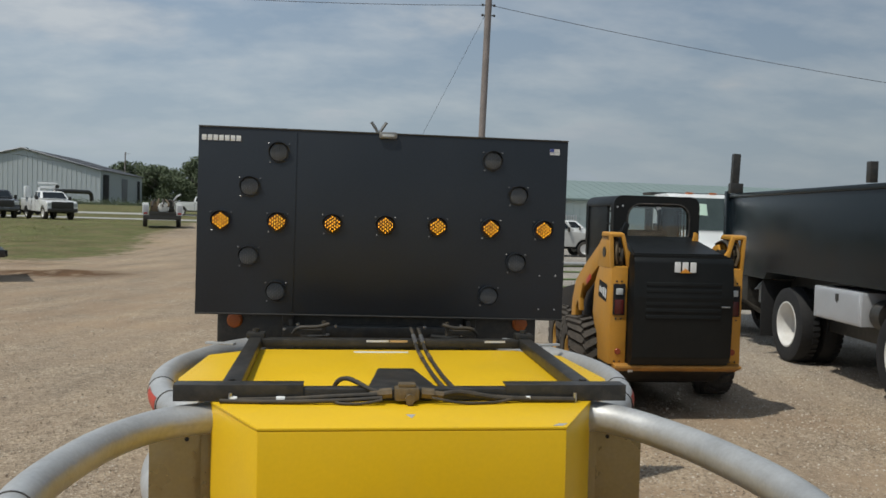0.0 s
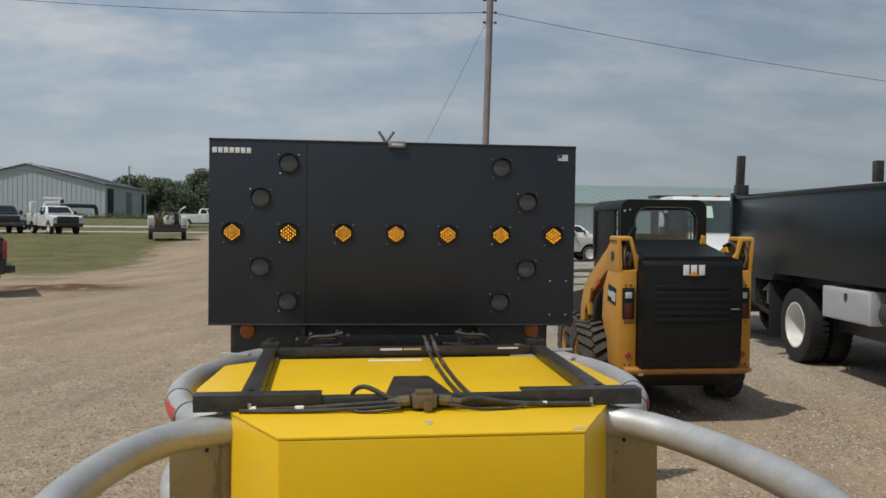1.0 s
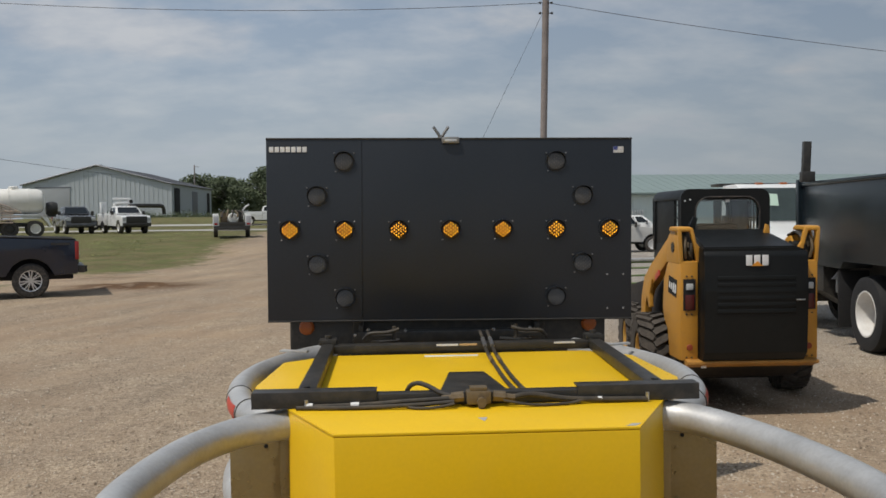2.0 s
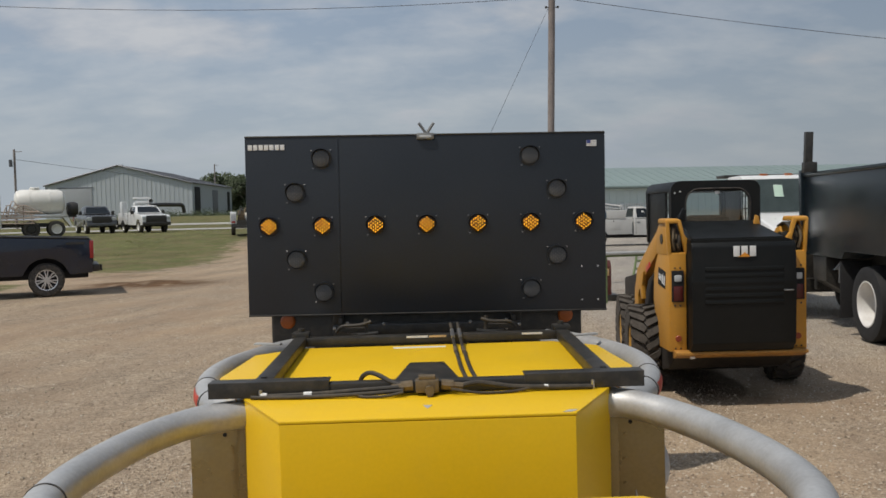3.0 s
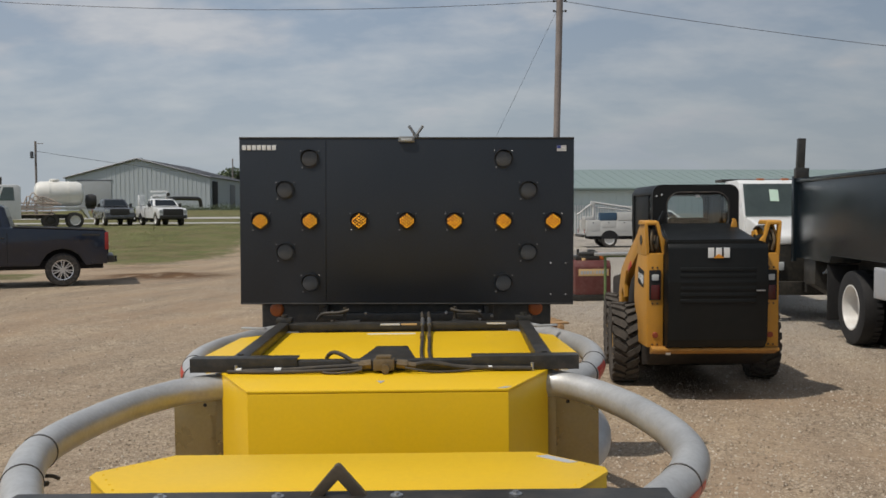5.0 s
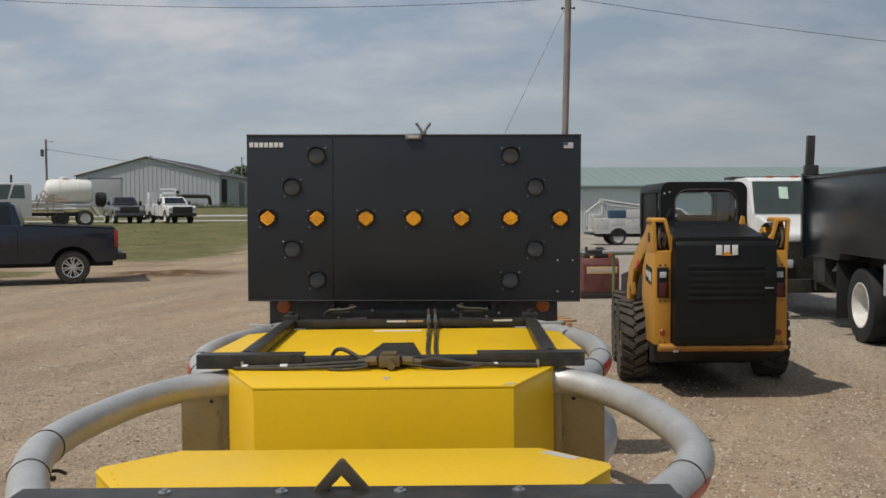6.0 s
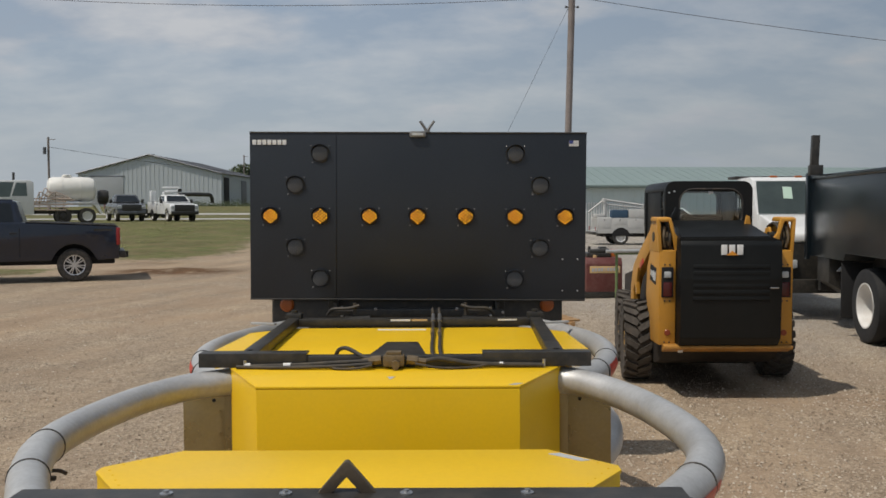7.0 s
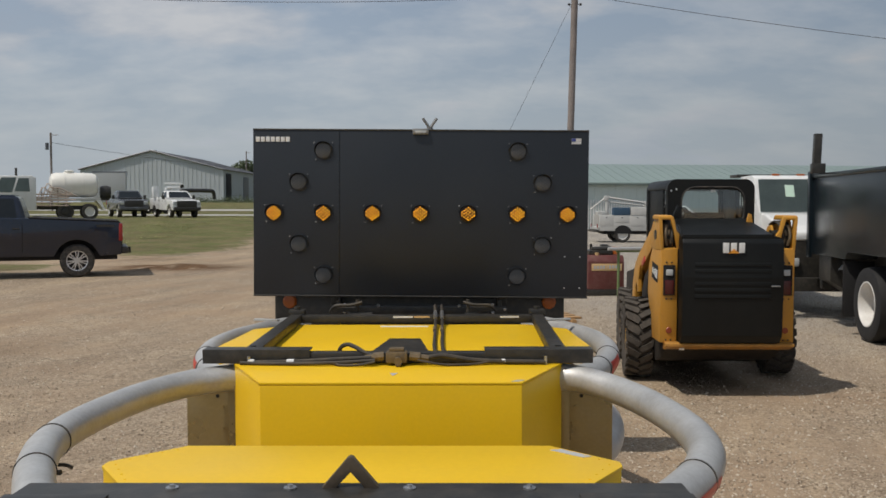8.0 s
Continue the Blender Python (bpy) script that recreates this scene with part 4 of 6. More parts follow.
door = sp("rear_door", prism(B(), door_pts, "x", -0.488, 0.492, 0.012), LOADER_BLACK, "black louvred engine door")
for i in range(6):
    z = 1.32 - 0.062 * i
    sp("louvre", prism(B(), [(8.085, z - 0.028), (8.0625, z - 0.014), (8.0640, z + 0.016), (8.085, z + 0.028)], "x", -0.37, 0.37, 0.005), LOADER_BLACK, "", door)
sp("door_handle", box(B(), (0.41, 8.058, 1.115), (0.085, 0.02, 0.012), 0.003), STEEL, "small bright door handle", door)
bm = B()
for x in (-0.075, 0.0, 0.078):
    box(bm, (x, 8.067, 1.485), (0.058, 0.006, 0.098), 0.002)
sp("maker_mark", bm, WHITE_DECAL, "plain white block mark", door)
sp("maker_triangle", prism(B(), [(-0.055, 1.432), (0.0, 1.475), (0.055, 1.432)], "y", 8.060, 8.066), ORANGE_DECAL, "yellow triangle", door)
# hood between door and cab
bm = B()
hv = [(-0.488, 8.12, 1.605), (0.385, 8.12, 1.612), (0.40, 8.92, 1.76), (-0.36, 8.92, 1.76), (-0.488, 8.12, 1.45), (0.492, 8.12, 1.45), (0.50, 8.92, 1.45), (-0.47, 8.92, 1.45), (0.50, 8.92, 1.60), (-0.47, 8.92, 1.60), (0.492, 8.12, 1.575)]
vs = [bm.verts.new(v) for v in hv]
for f in ((0, 1, 2, 3), (0, 4, 5, 10, 1), (10, 5, 6, 8), (1, 10, 8, 2), (0, 9, 7, 4), (0, 3, 9), (3, 2, 8, 9), (9, 8, 6, 7), (4, 7, 6, 5)):
    bm.faces.new([vs[i] for i in f])
bmesh.ops.bevel(bm, geom=bm.edges[:], offset=0.012, segments=2, affect="EDGES", clamp_overlap=True)
sp("hood", bm, LOADER_BLACK, "black sloping engine hood")
# side towers with their hoops
for s in (1, -1):
    tower = sp("lift_tower", prism(B(), [(8.25, 0.53), (8.25, 1.47), (8.62, 1.50), (8.80, 1.28), (8.84, 0.98), (8.78, 0.86), (8.68, 0.78), (8.62, 0.53)], "x", s * 0.494, s * 0.660, 0.012), LOADER, "yellow lift-arm tower")
    outer = [(8.30, 1.45), (8.30, 1.62), (8.42, 1.78), (8.52, 1.78), (8.66, 1.68), (8.70, 1.45)]
    sp("pivot_cheek", prism(B(), outer, "x", s * 0.64, s * 0.664, 0.006), LOADER, "", tower)
    sp("pivot_cheek", prism(B(), [(8.44, 1.45), (8.44, 1.62), (8.50, 1.70), (8.60, 1.68), (8.66, 1.45)], "x", s * 0.50, s * 0.522, 0.006), LOADER, "", tower)
    sp("pivot_rear", prism(B(), [(s * 0.662, 1.45), (s * 0.632, 1.45), (s * 0.650, 1.755), (s * 0.684, 1.785)], "y", 8.25, 8.31, 0.006), LOADER, "", tower)
    sp("pivot_cap", prism(B(), [(8.25, 1.752), (8.25, 1.790), (8.30, 1.80), (8.52, 1.80), (8.56, 1.752)], "x", s * 0.545, s * 0.685, 0.018, 3), LOADER, "", tower)
    sp("pivot_side", prism(B(), [(s * 0.545, 1.79), (s * 0.572, 1.765), (s * 0.53, 1.62), (s * 0.50, 1.46), (s * 0.452, 1.47), (s * 0.452, 1.535), (s * 0.475, 1.60), (s * 0.51, 1.65), (s * 0.525, 1.73)], "y", 8.25, 8.30, 0.006), LOADER, "yellow bent bracket", tower)
    bm = B()
    for k in range(5):
        x = s * (0.535 + 0.022 * k)
        tube(bm, [(x, 8.34, 1.44), (x + 0.006 * (k - 2), 8.285 + 0.012 * k, 1.57), (x, 8.33, 1.69), (x - s * 0.01, 8.45, 1.735), (x, 8.62, 1.70)], 0.013, 8, 5)
    sp("hose_bundle", bm, HOSE, "dusty hydraulic hoses", tower)
    bm = B()
    tube(bm, [(s * 0.60, 8.29, 1.50), (s * 0.615, 8.27, 1.60), (s * 0.60, 8.30, 1.70)], 0.016, 8, 4)
    cyl(bm, (s * 0.555, 8.30, 1.52), (s * 0.575, 8.30, 1.565), 0.016, seg=10)
    cyl(bm, (s * 0.585, 8.29, 1.60), (s * 0.575, 8.30, 1.65), 0.016, seg=10)
    sp("hose_fitting", bm, BRASS, "dusty hose fittings", tower)
    bm = B()
    cyl(bm, (s * 0.49, 8.48, 1.60), (s * 0.67, 8.48, 1.60), 0.05, seg=16)
    sp("pivot_pin", bm, BLACK_STEEL, "", tower)
    lamp_box = sp("tail_light", box(B(), (s * 0.578, 8.246, 1.155), (0.116, 0.02, 0.30), 0.006), DARK, "tail light in a black bezel", tower)
    sp("work_lamp", box(B(), (s * 0.578, 8.235, 1.232), (0.068, 0.02, 0.062), 0.012), CLEAR_LENS, "clear lamp", lamp_box)
    sp("red_lens", box(B(), (s * 0.578, 8.238, 1.085), (0.086, 0.018, 0.14), 0.006), MAROON, "red lens", lamp_box)
    sp("reflector", lathe(B(), [(0.03, 0.01), (0.03, -0.008), (0.026, -0.012), (0.002, -0.013)], (s * 0.575, 8.25, 0.655), "y", 20), REFLECTOR, "round red reflector", tower)
    bm = B()
    for z in (0.97, 1.33, 0.56):
        for x in (0.555, 0.605):
            lathe(bm, [(0.009, 0), (0.009, -0.006), (0.005, -0.008)], (s * x, 8.25, z), "y", 8)
    sp("bolt", bm, BLACK_STEEL, "", tower)
    # decal on the tower's outer side
    sp("side_decal", box(B(), (s * 0.662, 8.50, 1.22), (0.003, 0.26, 0.17), 0.0, (8, 0, 0)), DARK, "dark side decal", tower)
    bm = B()
    for k in range(4):
        box(bm, (s * 0.664, 8.405 + 0.06 * k, 1.20 + 0.01 * k), (0.003, 0.04, 0.09 if k < 2 else 0.06), 0.0, (8, 0, 0))
    sp("side_mark", bm, WHITE_DECAL, "plain white bars", tower)
    # lift arm
    arm_pts = [(8.46, 1.58), (8.48, 1.70), (8.60, 1.74), (8.95, 1.57), (9.32, 1.39), (9.58, 1.24), (9.70, 1.02), (9.76, 0.52), (9.60, 0.50), (9.54, 0.95), (9.40, 1.12), (9.18, 1.22), (8.90, 1.37), (8.62, 1.50)]
    arm = sp("lift_arm", prism(B(), arm_pts, "x", s * 0.565, s * 0.645, 0.012), LOADER, "yellow lift arm")
    sp("arm_link", prism(B(), [(9.22, 1.24), (9.46, 1.16), (9.52, 1.02), (9.46, 0.96), (9.40, 1.04), (9.34, 0.93), (9.28, 0.94), (9.30, 1.08)], "x", s * 0.625, s * 0.665, 0.006), LOADER, "", tower)
sp("red_tag", box(B(), (-0.69, 8.92, 1.30), (0.012, 0.16, 0.06), 0.004, (-25, 0, 0)), RED_TAPE, "red warning tag")
sp("small_tag", box(B(), (-0.45, 8.225, 0.474), (0.05, 0.008, 0.03), 0.002), WHITE_DECAL, "small white tag")
# cab
cab_c, ch, win_c = 0.018, 0.462, 0.042
cab_x0, cab_x1, cy0, cy1, cz0, cz1 = cab_c - ch, cab_c + ch, 8.94, 9.95, 1.55, 2.165
roof_pts = [(cab_c + sx * (ch - 0.10 + 0.10 * math.sin(radians(a))), cz1 - 0.10 + 0.11 * math.cos(radians(a))) for sx, turn in ((-1, (90, 70, 50, 30, 12, 0)), (1, (0, 12, 30, 50, 70, 90))) for a in turn]
sp("cab_roof", prism(B(), roof_pts, "y", cy0 - 0.004, cy1 + 0.02, 0.012, 2), LOADER_BLACK, "black cab roof with rounded shoulders")


def ring_frame(bm, ow, oh, iw, ih, rad, cx, cz, y0, y1, n=6):
    """A rounded rectangular opening in an upright panel."""
    def rounded(w, h, r, cx):
        pts = []
        for qx, qz, a0 in ((1, 1, 0), (-1, 1, 90), (-1, -1, 180), (1, -1, 270)):
            for k in range(n + 1):
                a = radians(a0 + 90 * k / n)
                pts.append((cx + qx * (w - r) + r * math.cos(a), cz + qz * (h - r) + r * math.sin(a)))
        return pts
    o, i = rounded(ow, oh, 0.10, cab_c), rounded(iw, ih, rad, cx)
    L = [[bm.verts.new((x, y, z)) for x, z in pp] for y in (y0, y1) for pp in (o, i)]
    k = len(o)
    for a in range(k):
        b = (a + 1) % k
        bm.faces.new((L[0][a], L[0][b], L[1][b], L[1][a]))
        bm.faces.new((L[2][a], L[3][a], L[3][b], L[2][b]))
        bm.faces.new((L[0][a], L[2][a], L[2][b], L[0][b]))
        bm.faces.new((L[1][a], L[1][b], L[3][b], L[3][a]))


bm = B()
ring_frame(bm, ch, 0.29, 0.332, 0.205, 0.145, win_c, 1.885, cy0 - 0.012, cy0 + 0.04)
sp("cab_back", bm, LOADER_BLACK, "black cab back with a rounded window")
bm = B()
loop = [(win_c + qx * (0.334 - 0.145) + 0.145 * math.cos(radians(a)), cy0 - 0.012, 1.885 + qz * (0.207 - 0.145) + 0.145 * math.sin(radians(a))) for qx, qz, a0 in ((1, 1, 0), (-1, 1, 90), (-1, -1, 180), (1, -1, 270)) for a in range(a0, a0 + 91, 15)]
tube(bm, loop + loop[:1], 0.009, 6, 1, False)
sp("window_seal", bm, RUBBER, "rubber window seal")
bm = B()
ring_frame(bm, ch, 0.29, 0.38, 0.235, 0.12, cab_c, 1.875, cy1 - 0.04, cy1)
sp("cab_front", bm, LOADER_BLACK, "black cab front frame")
sp("headliner", box(B(), (cab_c, 9.45, 2.105), (0.80, 0.95, 0.03), 0.01), DARK)
pane = sp("back_window", box(B(), (win_c, cy0 + 0.02, 1.885), (0.68, 0.008, 0.42)), GLASS, "rear cab window")
pane.visible_shadow = False
for x in (cab_x0 + 0.03, cab_x1 - 0.03):
    for y in (cy0 + 0.05, cy1 - 0.04):
        sp("cab_post", box(B(), (x, y, (cz0 + cz1) / 2 - 0.06), (0.06, 0.07, cz1 - cz0 - 0.06), 0.012), LOADER_BLACK)
    for k in range(9):
        y = cy0 + 0.16 + 0.085 * k
        sp("screen_bar", cyl(B(), (x, y, 1.50), (x, y, cz1 - 0.08), 0.008, seg=6), LOADER_BLACK)
    for k in range(4):
        sp("screen_bar", cyl(B(), (x, cy0 + 0.05, 1.62 + 0.13 * k), (x, cy1 - 0.05, 1.62 + 0.13 * k), 0.008, seg=6), LOADER_BLACK)
    sp("cab_side", box(B(), (x, 9.66 if x > cab_c else 9.56, 1.80), (0.024, 0.50 if x > cab_c else 0.70, 0.62), 0.008), LOADER_BLACK)
    sp("cab_side", box(B(), (x, (cy0 + cy1) / 2, 1.42), (0.03, cy1 - cy0, 0.36), 0.008), LOADER_BLACK)
sp("seat_back", box(B(), (cab_c + 0.02, 9.30, 1.62), (0.46, 0.12, 0.40), 0.05, (8, 0, 0)), LOADER_BLACK, "black seat")
sp("front_screen", box(B(), (cab_c, cy1 - 0.03, 1.62), (0.86, 0.02, 0.10), 0.006), LOADER_BLACK)
bm = B()
tube(bm, [(cab_x0 + 0.02, 8.80, 1.72), (cab_x0 + 0.02, 8.74, 1.80), (cab_x0 + 0.06, 8.72, 1.86)], 0.016, 8, 4)
box(bm, (cab_x0 + 0.045, 8.68, 1.83), (0.055, 0.03, 0.125), 0.012, (0, 22, 0))
sp("cab_mirror", bm, LOADER_BLACK, "small black mirror on a stalk")
sp("hood_catch", prism(B(), [(0.33, 1.70), (0.40, 1.70), (0.385, 1.80), (0.355, 1.815)], "y", 8.72, 8.76, 0.006), LOADER, "small yellow catch")
bm = B()
for x in (cab_x0 + 0.03, cab_x0 + 0.085):
    lathe(bm, [(0.010, 0), (0.010, -0.006), (0.004, -0.009)], (x + 0.01, cy0 - 0.012, 2.045 + 0.25 * (x - cab_x0)), "y", 10)
sp("cab_fixing", bm, CLEAR_LENS, "bright cab fixing")
sp("window_sticker", box(B(), (0.045, cy0 + 0.012, 2.055), (0.045, 0.004, 0.036), 0.0, (0, -15, 0)), WHITE_DECAL, "small pale window sticker")
# bucket at the front
bucket = sp("bucket", prism(B(), [(11.0, 0.05), (11.0, 0.55), (11.12, 0.62), (11.2, 0.60), (11.08, 0.50), (11.08, 0.10), (11.7, 0.08), (11.75, 0.02)], "x", -0.38, 0.98, 0.008), LOADER_BLACK, "worn black bucket")

# ---- dump truck ----
dump = thing("dump_truck", 7.16, 11.37, 0, "black dump truck with white-rimmed dual wheels and a silver toolbox", "dump truck", -5.0)
dump.scale = (1.02, 1.02, 1.02)


def dual_wheel(parent, x, y, r, sgn, rim_mat, label):
    bm = B()
    for dx in (0.0, 0.33):
        lathe(bm, [(r * 0.58, -0.12), (r * 0.86, -0.14), (r * 0.97, -0.12), (r, -0.05), (r, 0.05), (r * 0.97, 0.12), (r * 0.86, 0.14), (r * 0.58, 0.12)], (x + sgn * dx, y, r), "x", 40, 1, True)
        for k in range(40):
            a = 9.0 * k
            m = Matrix.Translation((x + sgn * dx, y, r)) @ pose(0, 0, 0, a, 0, 0) @ pose(0.075, 0, r, 0, 0, 0)
            bmesh.ops.create_cube(bm, size=1.0, matrix=m @ Matrix.Diagonal((0.09, 0.05, 0.02, 1)))
    w = part("wheel", bm, CLEAN_RUBBER, parent, label)
    bm = B()
    lathe(bm, [(0.255, 0.125), (0.27, 0.10), (0.285, -0.10), (0.30, -0.128), (0.318, -0.128), (0.318, 0.12), (0.255, 0.14)], (x, y, r), "x", 36, sgn)
    rim = part("rim", bm, rim_mat, w, "deep white dished rim")
    # hub disc gets the dish's shade and reflection as brown colour
    part("hub", lathe(B(), [(0.02, 0.03), (0.075, 0.035), (0.085, 0.10), (0.12, 0.13), (0.15, 0.115), (0.26, 0.13), (0.26, 0.145), (0.10, 0.16)], (x, y, r), "x", 32, sgn), HUB_SHADED, rim, "hub with brown depth shading put into its colour")
    bm = B()
    for k in range(8):
        a = radians(45 * k)
        cyl(bm, (x + sgn * 0.10, y + 0.17 * math.cos(a), r + 0.17 * math.sin(a)), (x + sgn * 0.07, y + 0.17 * math.cos(a), r + 0.17 * math.sin(a)), 0.018, seg=8)
    part("wheel_nut", bm, STEEL, rim)
    return w


bed = part("bed", prism(B(), [(-3.0, 1.21), (-3.0, 2.35), (2.86, 2.35), (2.90, 1.95), (2.84, 1.10), (1.2, 1.10), (1.1, 1.21)], "x", -1.20, 1.20, 0.02), BED_BLACK, dump, "glossy black dump bed")
part("top_rail", prism(B(), [(-1.225, 2.33), (-1.225, 2.395), (-1.12, 2.395), (-1.12, 2.33)], "y", -3.0, 2.87, 0.008), BED_BLACK, dump)
for y in (2.82,):
    part("side_post", box(B(), (-1.215, y, 1.74), (0.06, 0.12, 1.40), 0.01), BED_BLACK, dump)
bm = B()
box(bm, (-1.24, 2.38, 2.47), (0.20, 0.13, 0.16), 0.008)
box(bm, (-1.25, 2.40, 2.74), (0.115, 0.10, 0.56), 0.006, (0, 2, 0))
part("stake", bm, BLACK_STEEL, dump, "tall black corner stake")
part("stake", box(B(), (-1.17, -1.74, 2.53), (0.09, 0.10, 0.24), 0.006), BLACK_STEEL, dump, "short black stake")
for s in (-1, 1):
    part("chassis_rail", box(B(), (s * 0.42, -0.7, 0.93), (0.09, 6.7, 0.26), 0.01), BLACK_STEEL, dump)
    dual_wheel(dump, s * 1.00, 0.52, 0.52, -s, RIM_WHITE, "large dusty dual tyres")
    w = dual_wheel(dump, s * 1.02, -2.45, 0.52, -s, RIM_WHITE, "large dusty tyre")
    part("mud_flap", box(B(), (s * 0.86, 1.28, 0.66), (0.66, 0.02, 0.82), 0.004), CLEAN_RUBBER, dump, "black rubber mud flap")
part("rear_apron", prism(B(), [(-1.15, 0.72), (-1.15, 1.12), (1.15, 1.12), (1.15, 0.72), (0.7, 0.45), (-0.7, 0.45)], "y", 1.95, 2.50, 0.01), BLACK_STEEL, dump, "dark tail frame")
part("hoist_frame", box(B(), (0, -0.4, 0.86), (1.50, 5.0, 0.74), 0.02), BLACK_STEEL, dump, "dark underbody frame")
part("axle", cyl(B(), (-0.9, 0.52, 0.52), (0.9, 0.52, 0.52), 0.10), BLACK_STEEL, dump)
part("rear_bumper", box(B(), (0, 2.55, 0.62), (2.2, 0.12, 0.14), 0.01), BLACK_STEEL, dump)
for x in (-0.8, -0.42, 0.42, 0.8):
    part("bumper_leg", box(B(), (x, 2.50, 0.82), (0.09, 0.10, 0.50), 0.008), BLACK_STEEL, dump)
bm = B()
prism(bm, [(-1.06, 0.90), (-0.955, 1.02), (-0.955, 0.70), (-0.985, 0.70), (-0.985, 0.90)], "y", 1.86, 1.90, 0.006)
prism(bm, [(-0.945, 1.03), (-0.925, 1.03), (-0.835, 0.86), (-0.835, 0.70), (-0.945, 0.68)], "y", 1.88, 1.93, 0.006)
part("tow_plate", bm, CLEAR_LENS, dump, "pale bent steel tow plate")
tb = part("toolbox", box(B(), (-0.985, -1.12, 0.95), (0.46, 1.22, 0.395), 0.012), TOOLBOX, dump, "silver diamond-plate toolbox")
part("toolbox_door", box(B(), (-1.22, -1.12, 0.95), (0.02, 1.14, 0.36), 0.006), TOOLBOX, tb)
for k in range(13):
    part("rib", box(B(), (-1.231, -1.12, 0.80 + 0.025 * k), (0.006, 1.10, 0.007), 0.0), TOOLBOX, tb)
part("toolbox_latch", prism(B(), [(-1.20, 1.09), (-1.12, 1.09), (-1.12, 1.02), (-1.16, 0.98), (-1.20, 1.02)], "x", -1.238, -1.229, 0.002), BLACK_STEEL, tb, "dark shield-shaped latch")
# dark patch paints the shade of the latch's recess
part("recess_shade", box(B(), (-1.231, -1.16, 1.045), (0.004, 0.04, 0.05), 0.0), DARK, tb)
part("toolbox_badge", box(B(), (-1.232, -0.60, 0.80), (0.003, 0.06, 0.07), 0.0), GREY_DECAL, tb)
part("fuel_tank", cyl(B(), (-0.98, -1.80, 0.90), (-0.98, -2.0, 0.90), 0.18, seg=24), BLACK_STEEL, dump, "round black tank")
part("cab", prism(B(), [(-3.15, 0.75), (-3.15, 2.5), (-3.4, 2.62), (-4.6, 2.55), (-5.0, 1.75), (-6.1, 1.6), (-6.25, 0.75)], "x", -1.05, 1.05, 0.05), BED_BLACK, dump, "black truck cab")
for s in (-1, 1):
    part("cab_wheel", lathe(B(), [(0.30, -0.14), (0.50, -0.14), (0.52, -0.05), (0.52, 0.05), (0.50, 0.14), (0.30, 0.14)], (s * 0.98, -5.3, 0.52), "x", 32), RUBBER, dump)
    part("cab_window", box(B(), (s * 1.052, -3.95, 2.1), (0.006, 0.9, 0.55)), DARK_GLASS, dump)

# ---- utility pole, wires and guy ----
pole = thing("utility_pole", 3.12, 22.0, 0, "weathered wooden utility pole", "utility pole")
part("shaft", tube(B(), [(-0.05, 0, -0.3), (0.06, 0, 4.0), (0.14, 0, 7.6), (0.17, 0, 9.6)], 0.084, 16, 8), WOOD_POLE, pole, "weathered wooden shaft")
for z in (6.95, 7.2, 7.5):
    part("bracket", cyl(B(), (0.13 - 0.17, -0.02, z), (0.13 + 0.17, -0.02, z), 0.012, seg=8), BLACK_STEEL, pole)
    for s in (-1, 1):
        part("insulator", cyl(B(), (0.13 + s * 0.12, -0.02, z), (0.13 + s * 0.17, -0.02, z), 0.03, seg=10), BLACK_STEEL, pole, "dark insulator")


def sagging(a, b, sag, n=24):
    a, b = Vector(a), Vector(b)
    return [a + (b - a) * (i / n) - Vector((0, 0, sag * 4 * (i / n) * (1 - i / n))) for i in range(n + 1)]


def wire(name, a, b, sag, r, label):
    bm = tube(B(), sagging(a, b, sag), r, 6, 1, False)
    return tagged(new(name, mesh_of(name, bm, WIRE)), label, "wire")


wire("overhead_wire", (3.12, 22, 7.2), (-32, 22, 10.45), 1.30, 0.007, "thin dark overhead wire from the utility pole")
wire("overhead_wire", (3.34, 22, 7.2), (24, 22, 5.0), 0.30, 0.007, "thin dark overhead wire from the utility pole")
wire("guy_wire", (3.17, 22, 6.95), (-0.2, 23, 0.0), 0.0, 0.0042, "thin guy wire of the utility pole")


